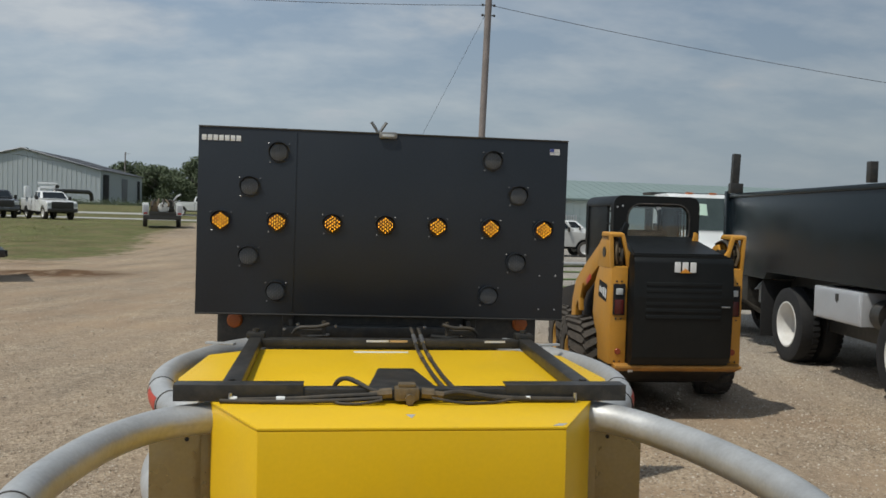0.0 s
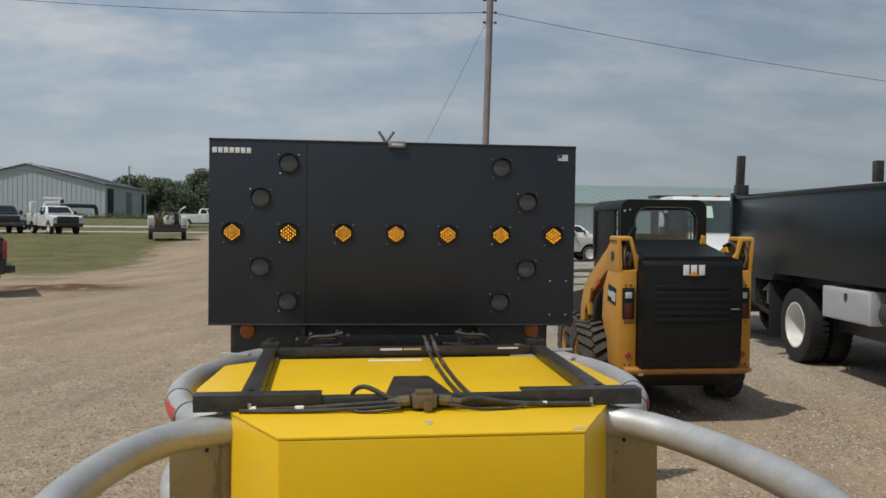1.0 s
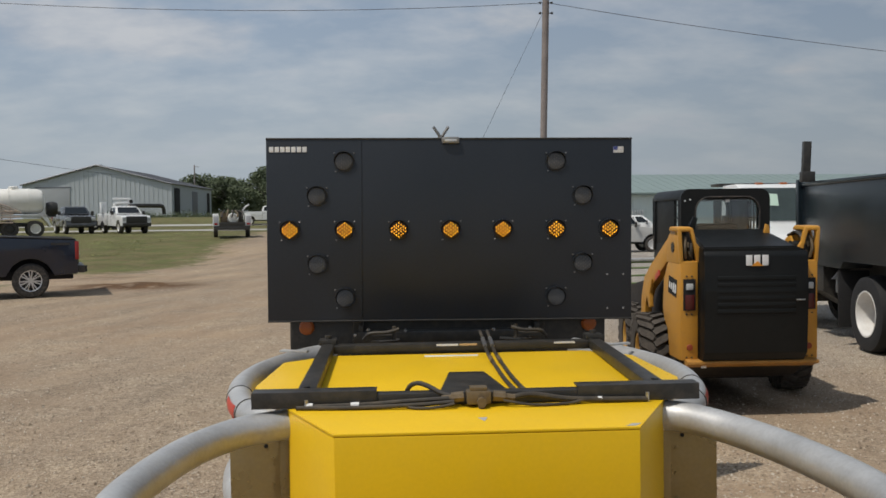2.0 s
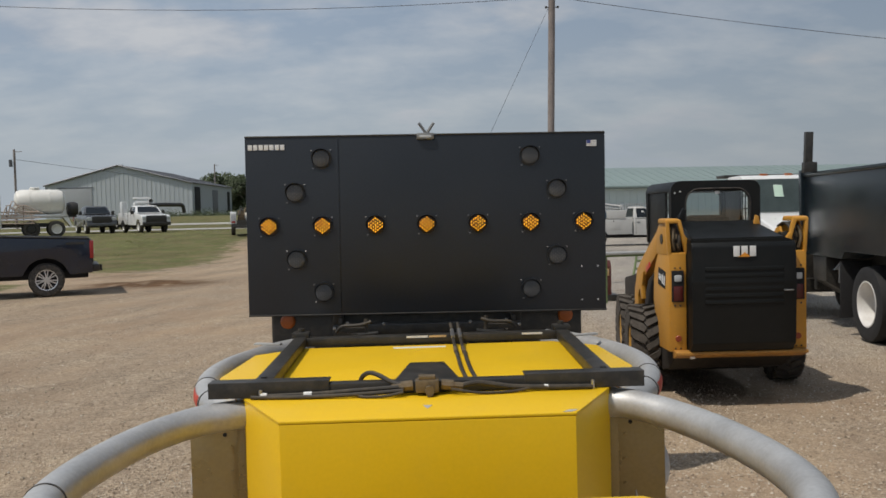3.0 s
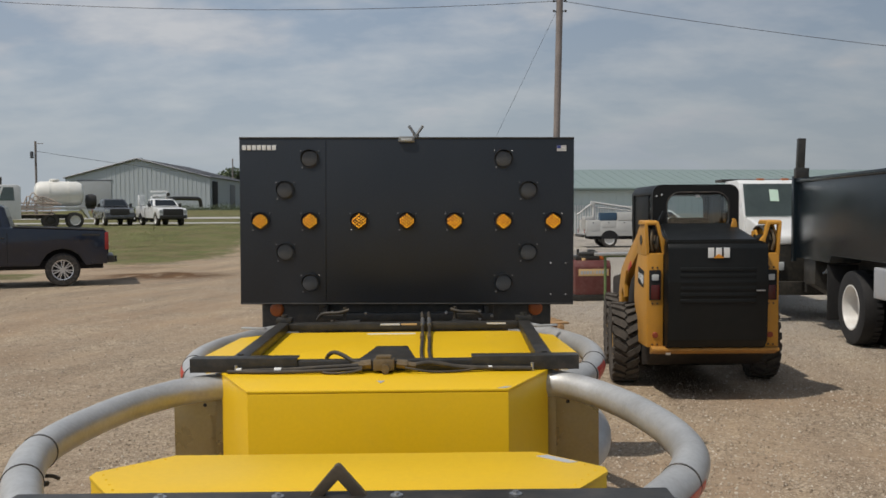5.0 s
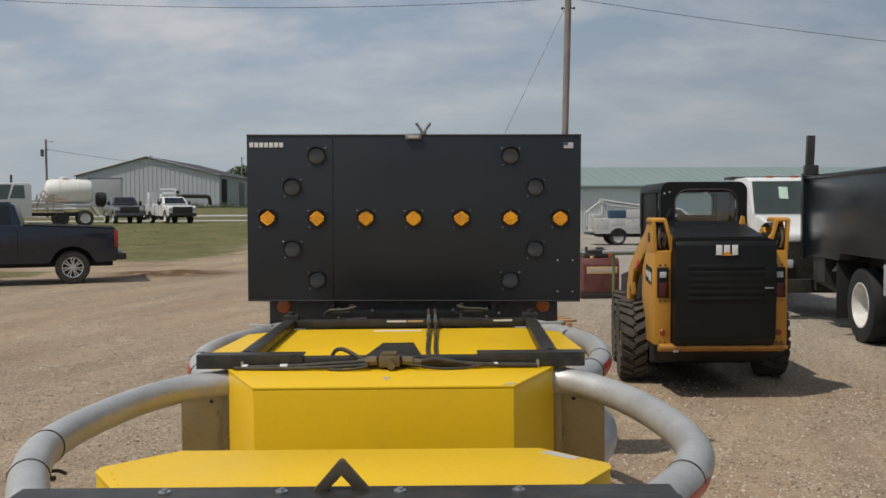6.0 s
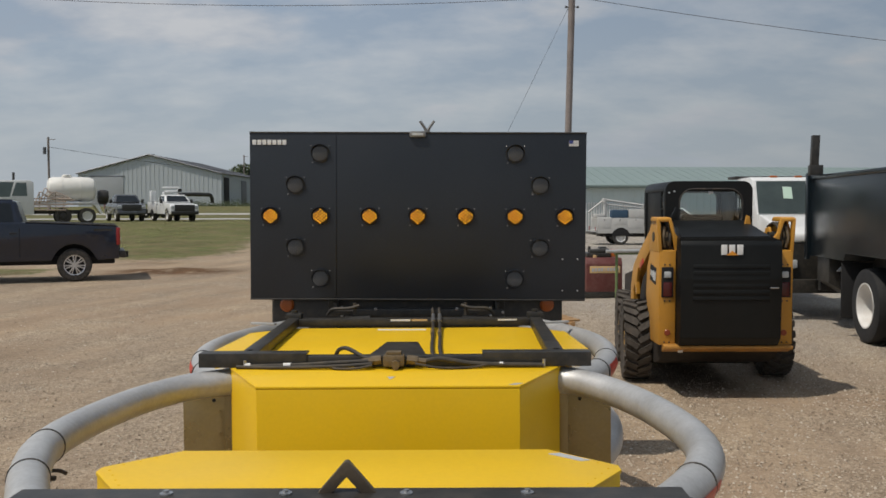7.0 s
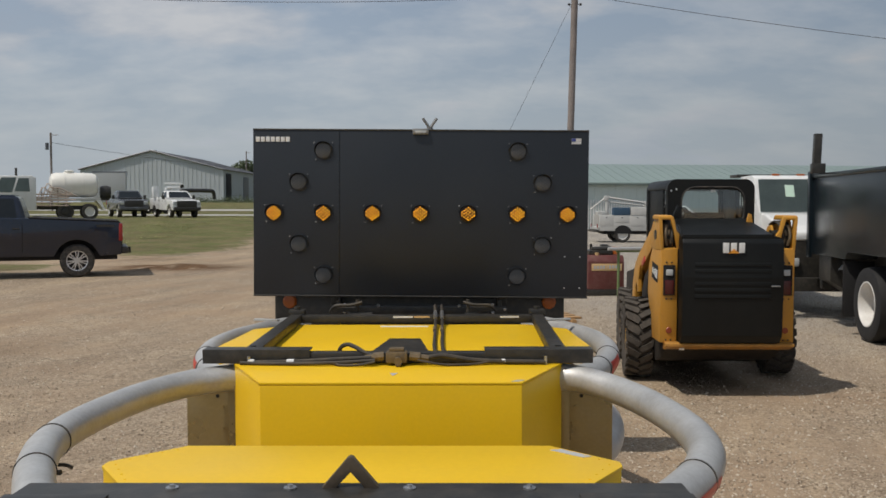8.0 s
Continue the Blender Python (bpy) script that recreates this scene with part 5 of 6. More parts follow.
# ---- buildings ----
def barn(name, x0, x1, y0, depth, z0, eave, ridge, door_spec, label):
    """A metal building; gable end towards the yard, ridge running away from it."""
    xm = (x0 + x1) / 2
    b = thing(name, xm, y0 + depth / 2, z0, label, "metal building")
    hw, hd = (x1 - x0) / 2, depth / 2
    part("wall", prism(B(), [(-hw, 0), (hw, 0), (hw, eave), (0, ridge), (-hw, eave)], "y", -hd, hd), SIDING, b, "pale ribbed metal walls")
    bm = B()
    n = int(2 * hw / 0.64)
    for i in range(n + 1):
        x = -hw + 2 * hw * i / n
        top = ridge - (ridge - eave) * abs(x) / hw - 0.05
        box(bm, (x, -hd - 0.02, top / 2), (0.16, 0.05, top))
    m = int(depth / 0.62)
    for i in range(m + 1):
        y = -hd + depth * i / m
        for s in (1, -1):
            box(bm, (s * (hw + 0.02), y, eave / 2), (0.05, 0.10, eave))
    part("siding_rib", bm, SIDING, b)
    for s in (1, -1):
        L = math.hypot(hw + 0.3, ridge - eave)
        a = math.degrees(math.atan2(ridge - eave, hw))
        rf = part("roof", box(B(), (s * (hw + 0.25) / 2, 0, (ridge + eave) / 2 + 0.06 - 0.02), (L, depth + 0.6, 0.12), 0.02, (0, s * a, 0)), ROOF_GREY, b, "grey metal roof slope")
        bm = B()
        k = int(depth / 0.9)
        for i in range(k + 1):
            y = -hd + depth * i / k
            box(bm, (s * (hw + 0.25) / 2, y, (ridge + eave) / 2 + 0.12), (L, 0.06, 0.05), 0.0, (0, s * a, 0))
        part("roof_rib", bm, ROOF_GREY, rf)
    part("rake_trim", tube(B(), [(-hw - 0.25, -hd - 0.3, eave - 0.02), (0, -hd - 0.3, ridge + 0.1), (hw + 0.25, -hd - 0.3, eave - 0.02)], 0.12, 6, 1, False), ROOF_GREY, b)
    part("ridge_vent", box(B(), (0, -hd + 0.6, ridge + 0.12), (0.9, 1.2, 0.2), 0.04), SIDING, b)
    for kind, u, w, h, mt in door_spec:
        if kind == "gable":
            part("big_door", box(B(), (u, -hd - 0.06, h / 2), (w, 0.08, h), 0.01), mt, b, "pale sliding door")
            part("door_rail", box(B(), (u, -hd - 0.09, h + 0.08), (w + 0.4, 0.08, 0.14), 0.01), ROOF_GREY, b)
        else:
            # flat panel; the dark ones paint an open doorway's inner shade
            part("side_door", box(B(), (hw + 0.06, -hd + u, h / 2), (0.08, w, h), 0.01), mt, b, "flat panel in place of a side opening")
    return b


BZ = 2.32
barn("metal_barn", -54.0, -33.3, 128.0, 26.0, BZ - 0.05, 4.80, 7.42, [("gable", -6.15, 4.7, 4.35, DOOR_GREY), ("side", 3.0, 3.0, 4.3, DARK), ("side", 14.0, 3.4, 4.1, ROOF_GREY), ("side", 23.6, 1.7, 4.1, DARK)], "pale metal barn with a grey gable roof")

gb = thing("long_shed", 23, 84, 0, "long pale shed with a faded green metal roof", "metal building", 6.0)
part("wall", box(B(), (0, 0, 1.86), (52, 18, 3.72)), SIDING_GREEN, gb, "pale metal wall")
part("roof", prism(B(), [(-9.5, 3.62), (-9.5, 3.77), (0, 5.80), (9.5, 3.77), (9.5, 3.62)], "x", -26.4, 26.4), ROOF_GREEN, gb, "faded green metal roof")
bm = B()
for i in range(86):
    box(bm, (-25.8 + 0.6 * i, -9.02, 1.85), (0.09, 0.05, 3.66))
part("siding_rib", bm, SIDING_GREEN, gb)
bm = B()
for i in range(58):
    box(bm, (-26 + 0.9 * i, -4.75, 4.79), (0.05, 9.70, 0.03), 0.0, (12.06, 0, 0))
part("roof_rib", bm, ROOF_GREEN, gb)
part("gutter", box(B(), (0, -9.56, 3.78), (52.8, 0.12, 0.14), 0.02), ROOF_GREEN, gb)
bm = B()
for i in range(60):
    box(bm, (-25 + 0.22 * i + 8, -9.1, 1.2), (0.10, 0.06, 2.4))
part("bright_panel", bm, WHITE, gb, "white ribbed door panels")


# ---- vehicles ----
def plain_wheel(parent, x, y, r, w, s, rim_mat, seg=28, spokes=0, z0=0.0):
    wh = part("wheel", lathe(B(), [(r * 0.62, -w / 2), (r * 0.90, -w / 2), (r, -w * 0.36), (r, w * 0.36), (r * 0.90, w / 2), (r * 0.62, w / 2)], (x, y, z0 + r), "x", seg, 1, True), RUBBER, parent, "black tyre")
    bm = B()
    if spokes:
        lathe(bm, [(r * 0.57, w * 0.30), (r * 0.57, w * 0.48), (r * 0.62, w * 0.51), (r * 0.62, w * 0.2)], (x, y, z0 + r), "x", seg, s)
        lathe(bm, [(r * 0.02, w * 0.5), (r * 0.14, w * 0.5), (r * 0.16, w * 0.3)], (x, y, z0 + r), "x", 16, s)
        for k in range(spokes):
            for d in (-9, 9):
                a = 360.0 * k / spokes + d
                m = Matrix.Translation((x + s * w * 0.42, y, z0 + r)) @ pose(0, 0, 0, a, 0, 0) @ pose(0, 0, r * 0.34, 0, 0, 0)
                bmesh.ops.create_cube(bm, size=1.0, matrix=m @ Matrix.Diagonal((w * 0.14, r * 0.07, r * 0.52, 1)))
        part("rim", bm, rim_mat, wh, "bright spoked alloy rim")
        part("hub_well", lathe(B(), [(r * 0.62, w * 0.1), (r * 0.62, w * 0.28), (r * 0.05, w * 0.28)], (x, y, z0 + r), "x", seg, s), DARK, wh)
    else:
        lathe(bm, [(r * 0.05, w * 0.30), (r * 0.30, w * 0.28), (r * 0.52, w * 0.22), (r * 0.58, w * 0.48), (r * 0.65, w * 0.52), (r * 0.65, w * 0.1)], (x, y, z0 + r), "x", seg, s)
        part("rim", bm, rim_mat, wh)
    return wh


def arch_profile(base, wheels, r, z_arch):
    """The lower outline of a body with round arches, from the rear (+y) to the front."""
    out = []
    for y in sorted(wheels, reverse=True):
        for k in range(9):
            a = math.pi * k / 8
            out.append((y + r * math.cos(a), max(base, z_arch + r * math.sin(a))))
    return out


def pickup(name, x, y, z, rz, body, label, service=False, seed=0, spokes=0, scale=1.0, tall=0.0, back=0.62, belt=0.0):
    """A crew-cab pickup; its front points to local -y. With service: a utility body in place of the bed."""
    t = thing(name, x, y, z, label, "pickup truck", rz)
    W, L = 1.0, 5.9
    wy = (1.75, -1.95)
    low = arch_profile(0.52, wy, 0.52, 0.42)
    E = 2.95 if service else 2.80
    side = [(E, 0.60), (E - 0.02, 1.38), (0.62, 1.38 + belt)] + [(-0.60, 1.40 + belt), (-1.3, 1.34 + 0.6 * belt), (-2.72, 1.22), (-2.93, 1.05), (-2.95, 0.58)]
    poly = [(E, 0.55)] + side[1:] + [(-2.9, 0.52)] + low[::-1]
    if service:
        poly = [(back, 0.55), (back, 1.38)] + (side[3:] if back > 0 else side[4:]) + [(-2.9, 0.52)] + arch_profile(0.52, wy[1:], 0.52, 0.42)[::-1]
    part("body", prism(B(), poly, "x", -W, W, 0.045, 3), body, t, "painted lower body")
    # cab with its greenhouse narrowing upward
    bm = B()
    lo = [(-0.94, back), (0.94, back), (0.94, -1.42), (-0.94, -1.42)]
    hi = [(-0.76, back - 0.2 if back > 0 else back - 0.08), (0.76, back - 0.2 if back > 0 else back - 0.08), (0.74, -0.72), (-0.74, -0.72)]
    a = [bm.verts.new((p, q, 1.36)) for p, q in lo]
    b = [bm.verts.new((p, q, 1.93 + tall)) for p, q in hi]
    bm.faces.new(a)
    bm.faces.new(b[::-1])
    for i in range(4):
        bm.faces.new((a[i], a[(i + 1) % 4], b[(i + 1) % 4], b[i]))
    bmesh.ops.recalc_face_normals(bm, faces=bm.faces[:])
    bmesh.ops.bevel(bm, geom=bm.edges[:], offset=0.07, segments=3, affect="EDGES")
    cab = part("cab", bm, body, t, "painted cab")

    def quad(pts, off):
        bm = B()
        p = [Vector(q) for q in pts]
        nn = (p[1] - p[0]).cross(p[2] - p[0]).normalized() * off
        prism_v = [bm.verts.new(q + nn) for q in p]
        back = [bm.verts.new(q - nn * 0.5) for q in p]
        bm.faces.new(prism_v)
        bm.faces.new(back[::-1])
        for i in range(len(p)):
            bm.faces.new((prism_v[i], back[i], back[(i + 1) % len(p)], prism_v[(i + 1) % len(p)]))
        return bm

    def on(f, u, v):
        """A point on a side of the greenhouse: u along, v up."""
        p, q = lo[f], lo[(f + 1) % 4]
        r, s2 = hi[f], hi[(f + 1) % 4]
        A = Vector((*p, 1.36)).lerp(Vector((*q, 1.36)), u)
        C = Vector((*r, 1.93 + tall)).lerp(Vector((*s2, 1.93 + tall)), u)
        return A.lerp(C, v)

    part("windshield", quad([on(2, 0.07, 0.12), on(2, 0.93, 0.12), on(2, 0.93, 0.86), on(2, 0.07, 0.86)], 0.012), DARK_GLASS, cab, "dark windshield")
    part("rear_window", quad([on(0, 0.12, 0.2), on(0, 0.88, 0.2), on(0, 0.88, 0.85), on(0, 0.12, 0.85)], 0.012), DARK_GLASS, cab)
    for f in (1, 3):
        for u0, u1 in ((0.10, 0.46), (0.52, 0.88)) if back > 0 else ((0.14, 0.86),):
            uu = (u0, u1) if f == 1 else (1 - u1, 1 - u0)
            part("side_window", quad([on(f, uu[0], 0.15), on(f, uu[1], 0.15), on(f, uu[1], 0.85), on(f, uu[0], 0.85)], 0.012), DARK_GLASS, cab)
    # front end
    part("grille", box(B(), (0, -2.95, 0.96), (1.44 if service else 1.30, 0.06, 0.48), 0.03), BLACK_STEEL, t, "dark grille")
    part("front_bumper", box(B(), (0, -3.0, 0.62), (1.94, 0.18, 0.24), 0.05), BLACK_STEEL if service else body, t)
    for s in (1, -1):
        part("headlight", box(B(), (s * 0.82, -2.90, 1.02), (0.30, 0.12, 0.24), 0.04), CLEAR_LENS, t, "clear headlight")
        part("door_mirror", box(B(), (s * 1.10, -1.0, 1.45), (0.20, 0.10, 0.28), 0.03), BLACK_STEEL, t)
        for yy in (-0.25, 0.52) if back > 0 else (-0.2,):
            part("door_seam", box(B(), (s * 1.002, yy, 0.98), (0.006, 0.014, 0.72)), DARK, t)
            part("door_handle", box(B(), (s * 1.012, yy - 0.14, 1.22), (0.03, 0.16, 0.035), 0.01), BLACK_STEEL, t)
        for wyy in wy:
            plain_wheel(t, s * 0.84, wyy, 0.41, 0.28, s, RIM_ALLOY if spokes else RIM_WHITE, 28, spokes)
    for wyy in wy:
        part("wheel_well", box(B(), (0, wyy, 0.70), (1.34, 1.08, 0.52), 0.02), DARK, t)
    part("underbody", box(B(), (0, 0, 0.52), (1.5, 5.4, 0.2), 0.03), DARK, t)
    if service:
        bm = B()
        for s in (1, -1):
            box(bm, (s * 0.86, (2.96 + back + 0.1) / 2, 1.02), (0.30, 2.86 - back, 0.84), 0.02)
        box(bm, (0, 1.85, 0.72), (1.5, 2.42, 0.16), 0.01)
        ub = part("utility_body", bm, body, t, "white utility body with side lockers")
        for s in (1, -1):
            for k in range(3):
                part("locker_door", box(B(), (s * 1.015, 0.98 + 0.82 * k, 1.12 if k != 1 else 1.22), (0.012, 0.70, 0.52 if k != 1 else 0.34), 0.004), body, ub)
                part("locker_latch", box(B(), (s * 1.025, 0.98 + 0.82 * k, 1.30), (0.012, 0.06, 0.05), 0.004), DARK, ub)
            # dark half disc paints the shade inside the arch
            part("arch_shade", prism(B(), [(1.75 + 0.47 * math.cos(math.pi * k / 10), 0.46 + 0.44 * math.sin(math.pi * k / 10)) for k in range(11)], "x", s * 1.012, s * 1.02), DARK, ub)
            part("tail_light", box(B(), (s * 0.86, 3.065, 0.85), (0.12, 0.02, 0.2), 0.005), RED_LENS, ub)
        part("rear_bumper", box(B(), (0, 3.12, 0.60), (1.96, 0.16, 0.14), 0.02), BLACK_STEEL, t)
    else:
        for s in (1, -1):
            part("bed_rail", box(B(), (s * 0.93, 1.70, 1.395 + belt / 2), (0.14, 2.1, 0.03), 0.01, (-math.degrees(math.atan2(belt, 2.16)), 0, 0)), BLACK_STEEL, t)
            tl = part("tail_light", box(B(), (s * 0.955, 2.785, 1.12), (0.14, 0.09, 0.44), 0.02), RED_LENS, t, "tall red tail light")
            part("clear_band", box(B(), (s * 0.955, 2.80, 1.06), (0.10, 0.08, 0.08), 0.01), CLEAR_LENS, tl)
            part("side_badge", box(B(), (s * 1.003, 2.42, 1.28), (0.006, 0.42, 0.05)), BLACK_STEEL, t, "dark badge bar")
        part("tailgate", box(B(), (0, 2.81, 1.05), (1.70, 0.03, 0.56), 0.015), body, t)
        part("tailgate_handle", box(B(), (0, 2.83, 1.20), (0.24, 0.03, 0.08), 0.01), BLACK_STEEL, t)
        # dark sheet on the solid body paints the shade of an open bed
        part("bed_shade", box(B(), (0, 1.74, 1.385 + belt / 2), (1.60, 2.0, 0.02), 0.0, (-math.degrees(math.atan2(belt, 2.16)), 0, 0)), DARK, t)
        part("rear_bumper", box(B(), (0, 2.88, 0.66), (1.90, 0.16, 0.18), 0.03), BLACK_STEEL, t, "black rear bumper")
        bm = B()
        box(bm, (0, 2.97, 0.58), (0.08, 0.16, 0.08), 0.008)
        cyl(bm, (0, 3.02, 0.60), (0, 3.02, 0.70), 0.03, seg=12)
        part("tow_hitch", bm, BLACK_STEEL, t, "black tow hitch")
    t.scale = (scale, scale, scale)
    return t


# black pickup at the yard's edge, tail towards the arrow board
pickup("pickup_truck", -11.85, 23.05, 0, -68.0, BLACK_CAR, "black crew-cab pickup with bright alloy wheels", spokes=7, scale=1.06, tall=0.12, belt=0.10)


def pickup_at(x, y, *a, **k):
    return pickup("pickup_truck", x, y, ground_z(x, y), *a, **k)


# across the field
white_srv = pickup("service_pickup", -22.05, 70.0, ground_z(-22.05, 70), 34.0, WHITE, "white service pickup with a folded aerial lift", service=True, scale=1.08)
bm = B()
cyl(bm, (0.1, 1.9, 1.2), (0.1, 1.9, 2.05), 0.16, seg=12)
box(bm, (0.1, 1.9, 2.05), (0.45, 0.5, 0.30), 0.03)
box(bm, (0.35, 1.4, 2.20), (1.0, 0.28, 0.18), 0.04, (0, 0, -28))
box(bm, (0.30, 1.4, 2.50), (1.25, 0.24, 0.16), 0.04, (0, 0, -28))
box(bm, (0.82, 1.12, 2.36), (0.20, 0.22, 0.34), 0.04, (0, 0, -28))
lift = part("aerial_lift", bm, WHITE, white_srv, "white folded aerial lift")
part("lift_bucket", box(B(), (-1.0, 1.5, 1.85), (0.40, 0.45, 0.80), 0.06), WHITE, lift, "white fibreglass bucket")
part("lift_joint", cyl(B(), (0.86, 0.98, 2.30), (0.86, 1.24, 2.30), 0.14, seg=12), BLACK_STEEL, lift)
pickup_at(-26.45, 71.5, 30.0, GREY_CAR, "dark grey pickup parked on the grass", scale=1.1)
def utility_trailer(x, y, rz):
    """A short trailer made from a utility body: lockers on both sides, an open middle full of gear."""
    t = thing("utility_trailer", x, y, ground_z(x, y), "white utility-body trailer loaded with rusty gear and a pale tank", "trailer", rz)
    part("deck", box(B(), (0, 0, 0.62), (2.1, 2.9, 0.16), 0.02), BLACK_STEEL, t)
    for s in (1, -1):
        lk = part("locker", prism(B(), [(-1.4, 0.68), (-1.4, 1.34), (-0.2, 1.34), (-0.2, 1.42), (1.4, 1.42), (1.4, 0.68)], "x", s * 0.76, s * 1.12, 0.02), WHITE, t, "white side locker")
        part("locker_end", box(B(), (s * 0.94, -1.41, 1.02), (0.26, 0.012, 0.5), 0.004), GREY_DECAL, lk)
        part("tail_light", box(B(), (s * 0.94, -1.425, 0.80), (0.2, 0.02, 0.1), 0.005), RED_LENS, lk)
        plain_wheel(t, s * 0.95, 0.3, 0.38, 0.26, s, RIM_WHITE)
    part("tailgate", box(B(), (0, -1.42, 0.80), (1.5, 0.04, 0.22), 0.01), BLACK_STEEL, t)
    part("rear_bumper", box(B(), (0, -1.52, 0.52), (2.0, 0.16, 0.16), 0.02), BLACK_STEEL, t)
    part("tank", lathe(B(), [(0.05, -0.5), (0.26, -0.46), (0.34, -0.2), (0.34, 0.3), (0.26, 0.46), (0.05, 0.5)], (0.05, -0.4, 1.12), "y", 20), TANK, t, "pale round tank")
    part("gear_box", box(B(), (-0.45, -0.2, 1.15), (0.45, 0.9, 0.7), 0.04), BRASS, t, "rusty gear box")
    part("gear_box", box(B(), (0.48, 0.2, 1.2), (0.4, 0.8, 0.8), 0.04), BLACK_STEEL, t)
    for k in range(5):
        a = 0.5 * k
        part("hose", tube(B(), [(-0.6 + 0.3 * k, -1.2, 1.2), (-0.5 + 0.28 * k, -0.9, 1.5 + 0.1 * math.sin(a * 3)), (-0.4 + 0.2 * k, -0.2, 1.6), (-0.5 + 0.3 * k, 0.6, 1.4)], 0.05, 8, 5), BRASS if k % 2 else HOSE, t)
    part("boom", tube(B(), [(0.5, 1.0, 1.2), (0.75, 0.2, 1.75), (1.0, -0.4, 1.95)], 0.05, 8, 3), WHITE, t, "pale folded boom")
    part("tow_tongue", box(B(), (0, 1.9, 0.55), (0.12, 1.2, 0.12), 0.01), BLACK_STEEL, t)
    return t


utility_trailer(-10.77, 54.5, 12.0)
pickup_at(-14.3, 92.0, 100.0, WHITE, "white crew-cab pickup on the far road", scale=1.0)

# gooseneck trailer behind the white service pickup
gn = thing("gooseneck_trailer", -24.9, 84.0, ground_z(-24.9, 84), "dark gooseneck flatbed trailer", "trailer", 60)
bm = B()
tube(bm, [(-1.6, 0, 0.9), (-1.6, 0, 2.1), (-1.3, 0, 2.45), (2.4, 0, 2.50), (3.5, 0, 2.40), (3.75, 0, 1.60)], 0.22, 8, 4)
prism(bm, [(-1.9, 1.0), (-2.0, 2.35), (-1.2, 2.6), (-0.6, 2.5), (-1.3, 1.2)], "y", -0.35, 0.35, 0.03)
part("gooseneck", bm, BLACK_STEEL, gn, "bent steel gooseneck")
gn.scale = (0.82, 0.82, 0.88)
part("deck", box(B(), (-4.4, 0, 0.85), (6.0, 2.3, 0.2), 0.02), BLACK_STEEL, gn)
for dy in (-0.9, 0.9):
    for dx in (-5.5, -4.6):
        part("wheel", lathe(B(), [(0.2, -0.12), (0.38, -0.1), (0.40, 0), (0.38, 0.1), (0.2, 0.12)], (dx, dy, 0.4), "y", 20), RUBBER, gn)

# tank truck
TX, TY = -24.95, 58.0
tz = ground_z(TX, TY)
tank = thing("tank_truck", TX, TY, tz, "white medium truck carrying a round white water tank", "tank truck", 26)


def kp(name, bm, material, label="", parent=None):
    return part(name, bm, material, parent or tank, label)


TZ = 2.16
vessel = kp("tank", lathe(B(), [(0.05, -1.42), (0.42, -1.40), (0.66, -1.28), (0.75, -1.05), (0.77, 0.0), (0.75, 1.05), (0.66, 1.28), (0.42, 1.40), (0.05, 1.42)], (0, 0, TZ), "x", 32), TANK, "round white polyethylene tank")
bm = B()
for x in (-0.55, 0.55):
    lathe(bm, [(0.75, -0.03), (0.785, -0.03), (0.785, 0.03), (0.75, 0.03)], (x, 0, TZ), "x", 32)
kp("tank_band", bm, TANK, "", vessel)
kp("tank_lid", lathe(B(), [(0.28, 0.0), (0.28, 0.14), (0.22, 0.18), (0.02, 0.19)], (-0.25, 0, TZ + 0.73), "z", 20), TANK, "", vessel)
kp("deck", box(B(), (-0.5, 0, 1.26), (4.0, 2.0, 0.16), 0.02), OFFWHITE, "pale steel deck")
rack = kp("pump_rack", box(B(), (-1.35, -0.98, 1.18), (2.0, 0.10, 0.08), 0.01), PIPE, "pale pump rack with hoses")
for i in range(5):
    kp("hose", tube(B(), [(-1.5 - 0.16 * i, -1.0, 1.15), (-1.3 - 0.12 * i, -1.04, 1.75 + 0.22 * (i % 3)), (-0.9 - 0.1 * i, -1.0, 1.95 - 0.1 * i), (0.1 - 0.2 * i, -0.98, 1.45)], 0.035, 6, 5), PIPE, "", rack)
for i in range(5):
    kp("pipe", cyl(B(), (-2.45 + 0.15 * (i % 2), -1.0, 0.88 + 0.17 * i), (-0.35 + 0.2 * (i % 3), -1.0, 0.88 + 0.17 * i), 0.04, seg=8), PIPE, "", rack)
for i in range(5):
    kp("post", cyl(B(), (-2.3 + 0.45 * i, -0.98, 0.8), (-2.3 + 0.45 * i, -0.98, 1.72 + 0.25 * (i % 2)), 0.03, seg=8), BRASS if i % 2 else PIPE, "", rack)
for y in (-0.85, 0.85):
    for x in (0.85, -0.55):
        wv = kp("wheel", lathe(B(), [(0.28, -0.16), (0.46, -0.15), (0.5, -0.06), (0.5, 0.06), (0.46, 0.15), (0.28, 0.16)], (x, y, 0.5), "y", 24), RUBBER, "black truck tyre")
        kp("rim", lathe(B(), [(0.05, 0.08), (0.24, 0.05), (0.28, 0.16), (0.3, 0.16), (0.3, 0.0)], (x, y, 0.5), "y", 20, 1 if y > 0 else -1), RIM_WHITE if x > 0 else BLACK_STEEL, "", wv)
kp("mud_guard", prism(B(), [(1.2, 1.25), (1.5, 1.25), (1.75, 0.65), (1.65, 0.62)], "y", -1.0, 1.0), WHITE, "")
tcab2 = kp("cab", prism(B(), [(-2.15, 0.6), (-2.15, 2.55), (-2.35, 2.68), (-4.1, 2.66), (-4.65, 1.75), (-5.6, 1.55), (-5.7, 0.6)], "y", -1.05, 1.05, 0.06), WHITE, "white truck cab")
kp("cab_window", prism(B(), [(-2.50, 1.72), (-2.55, 2.52), (-3.10, 2.52), (-3.34, 1.72)], "y", -1.062, -1.045), WIN_GLASS, "dark cab window", tcab2)
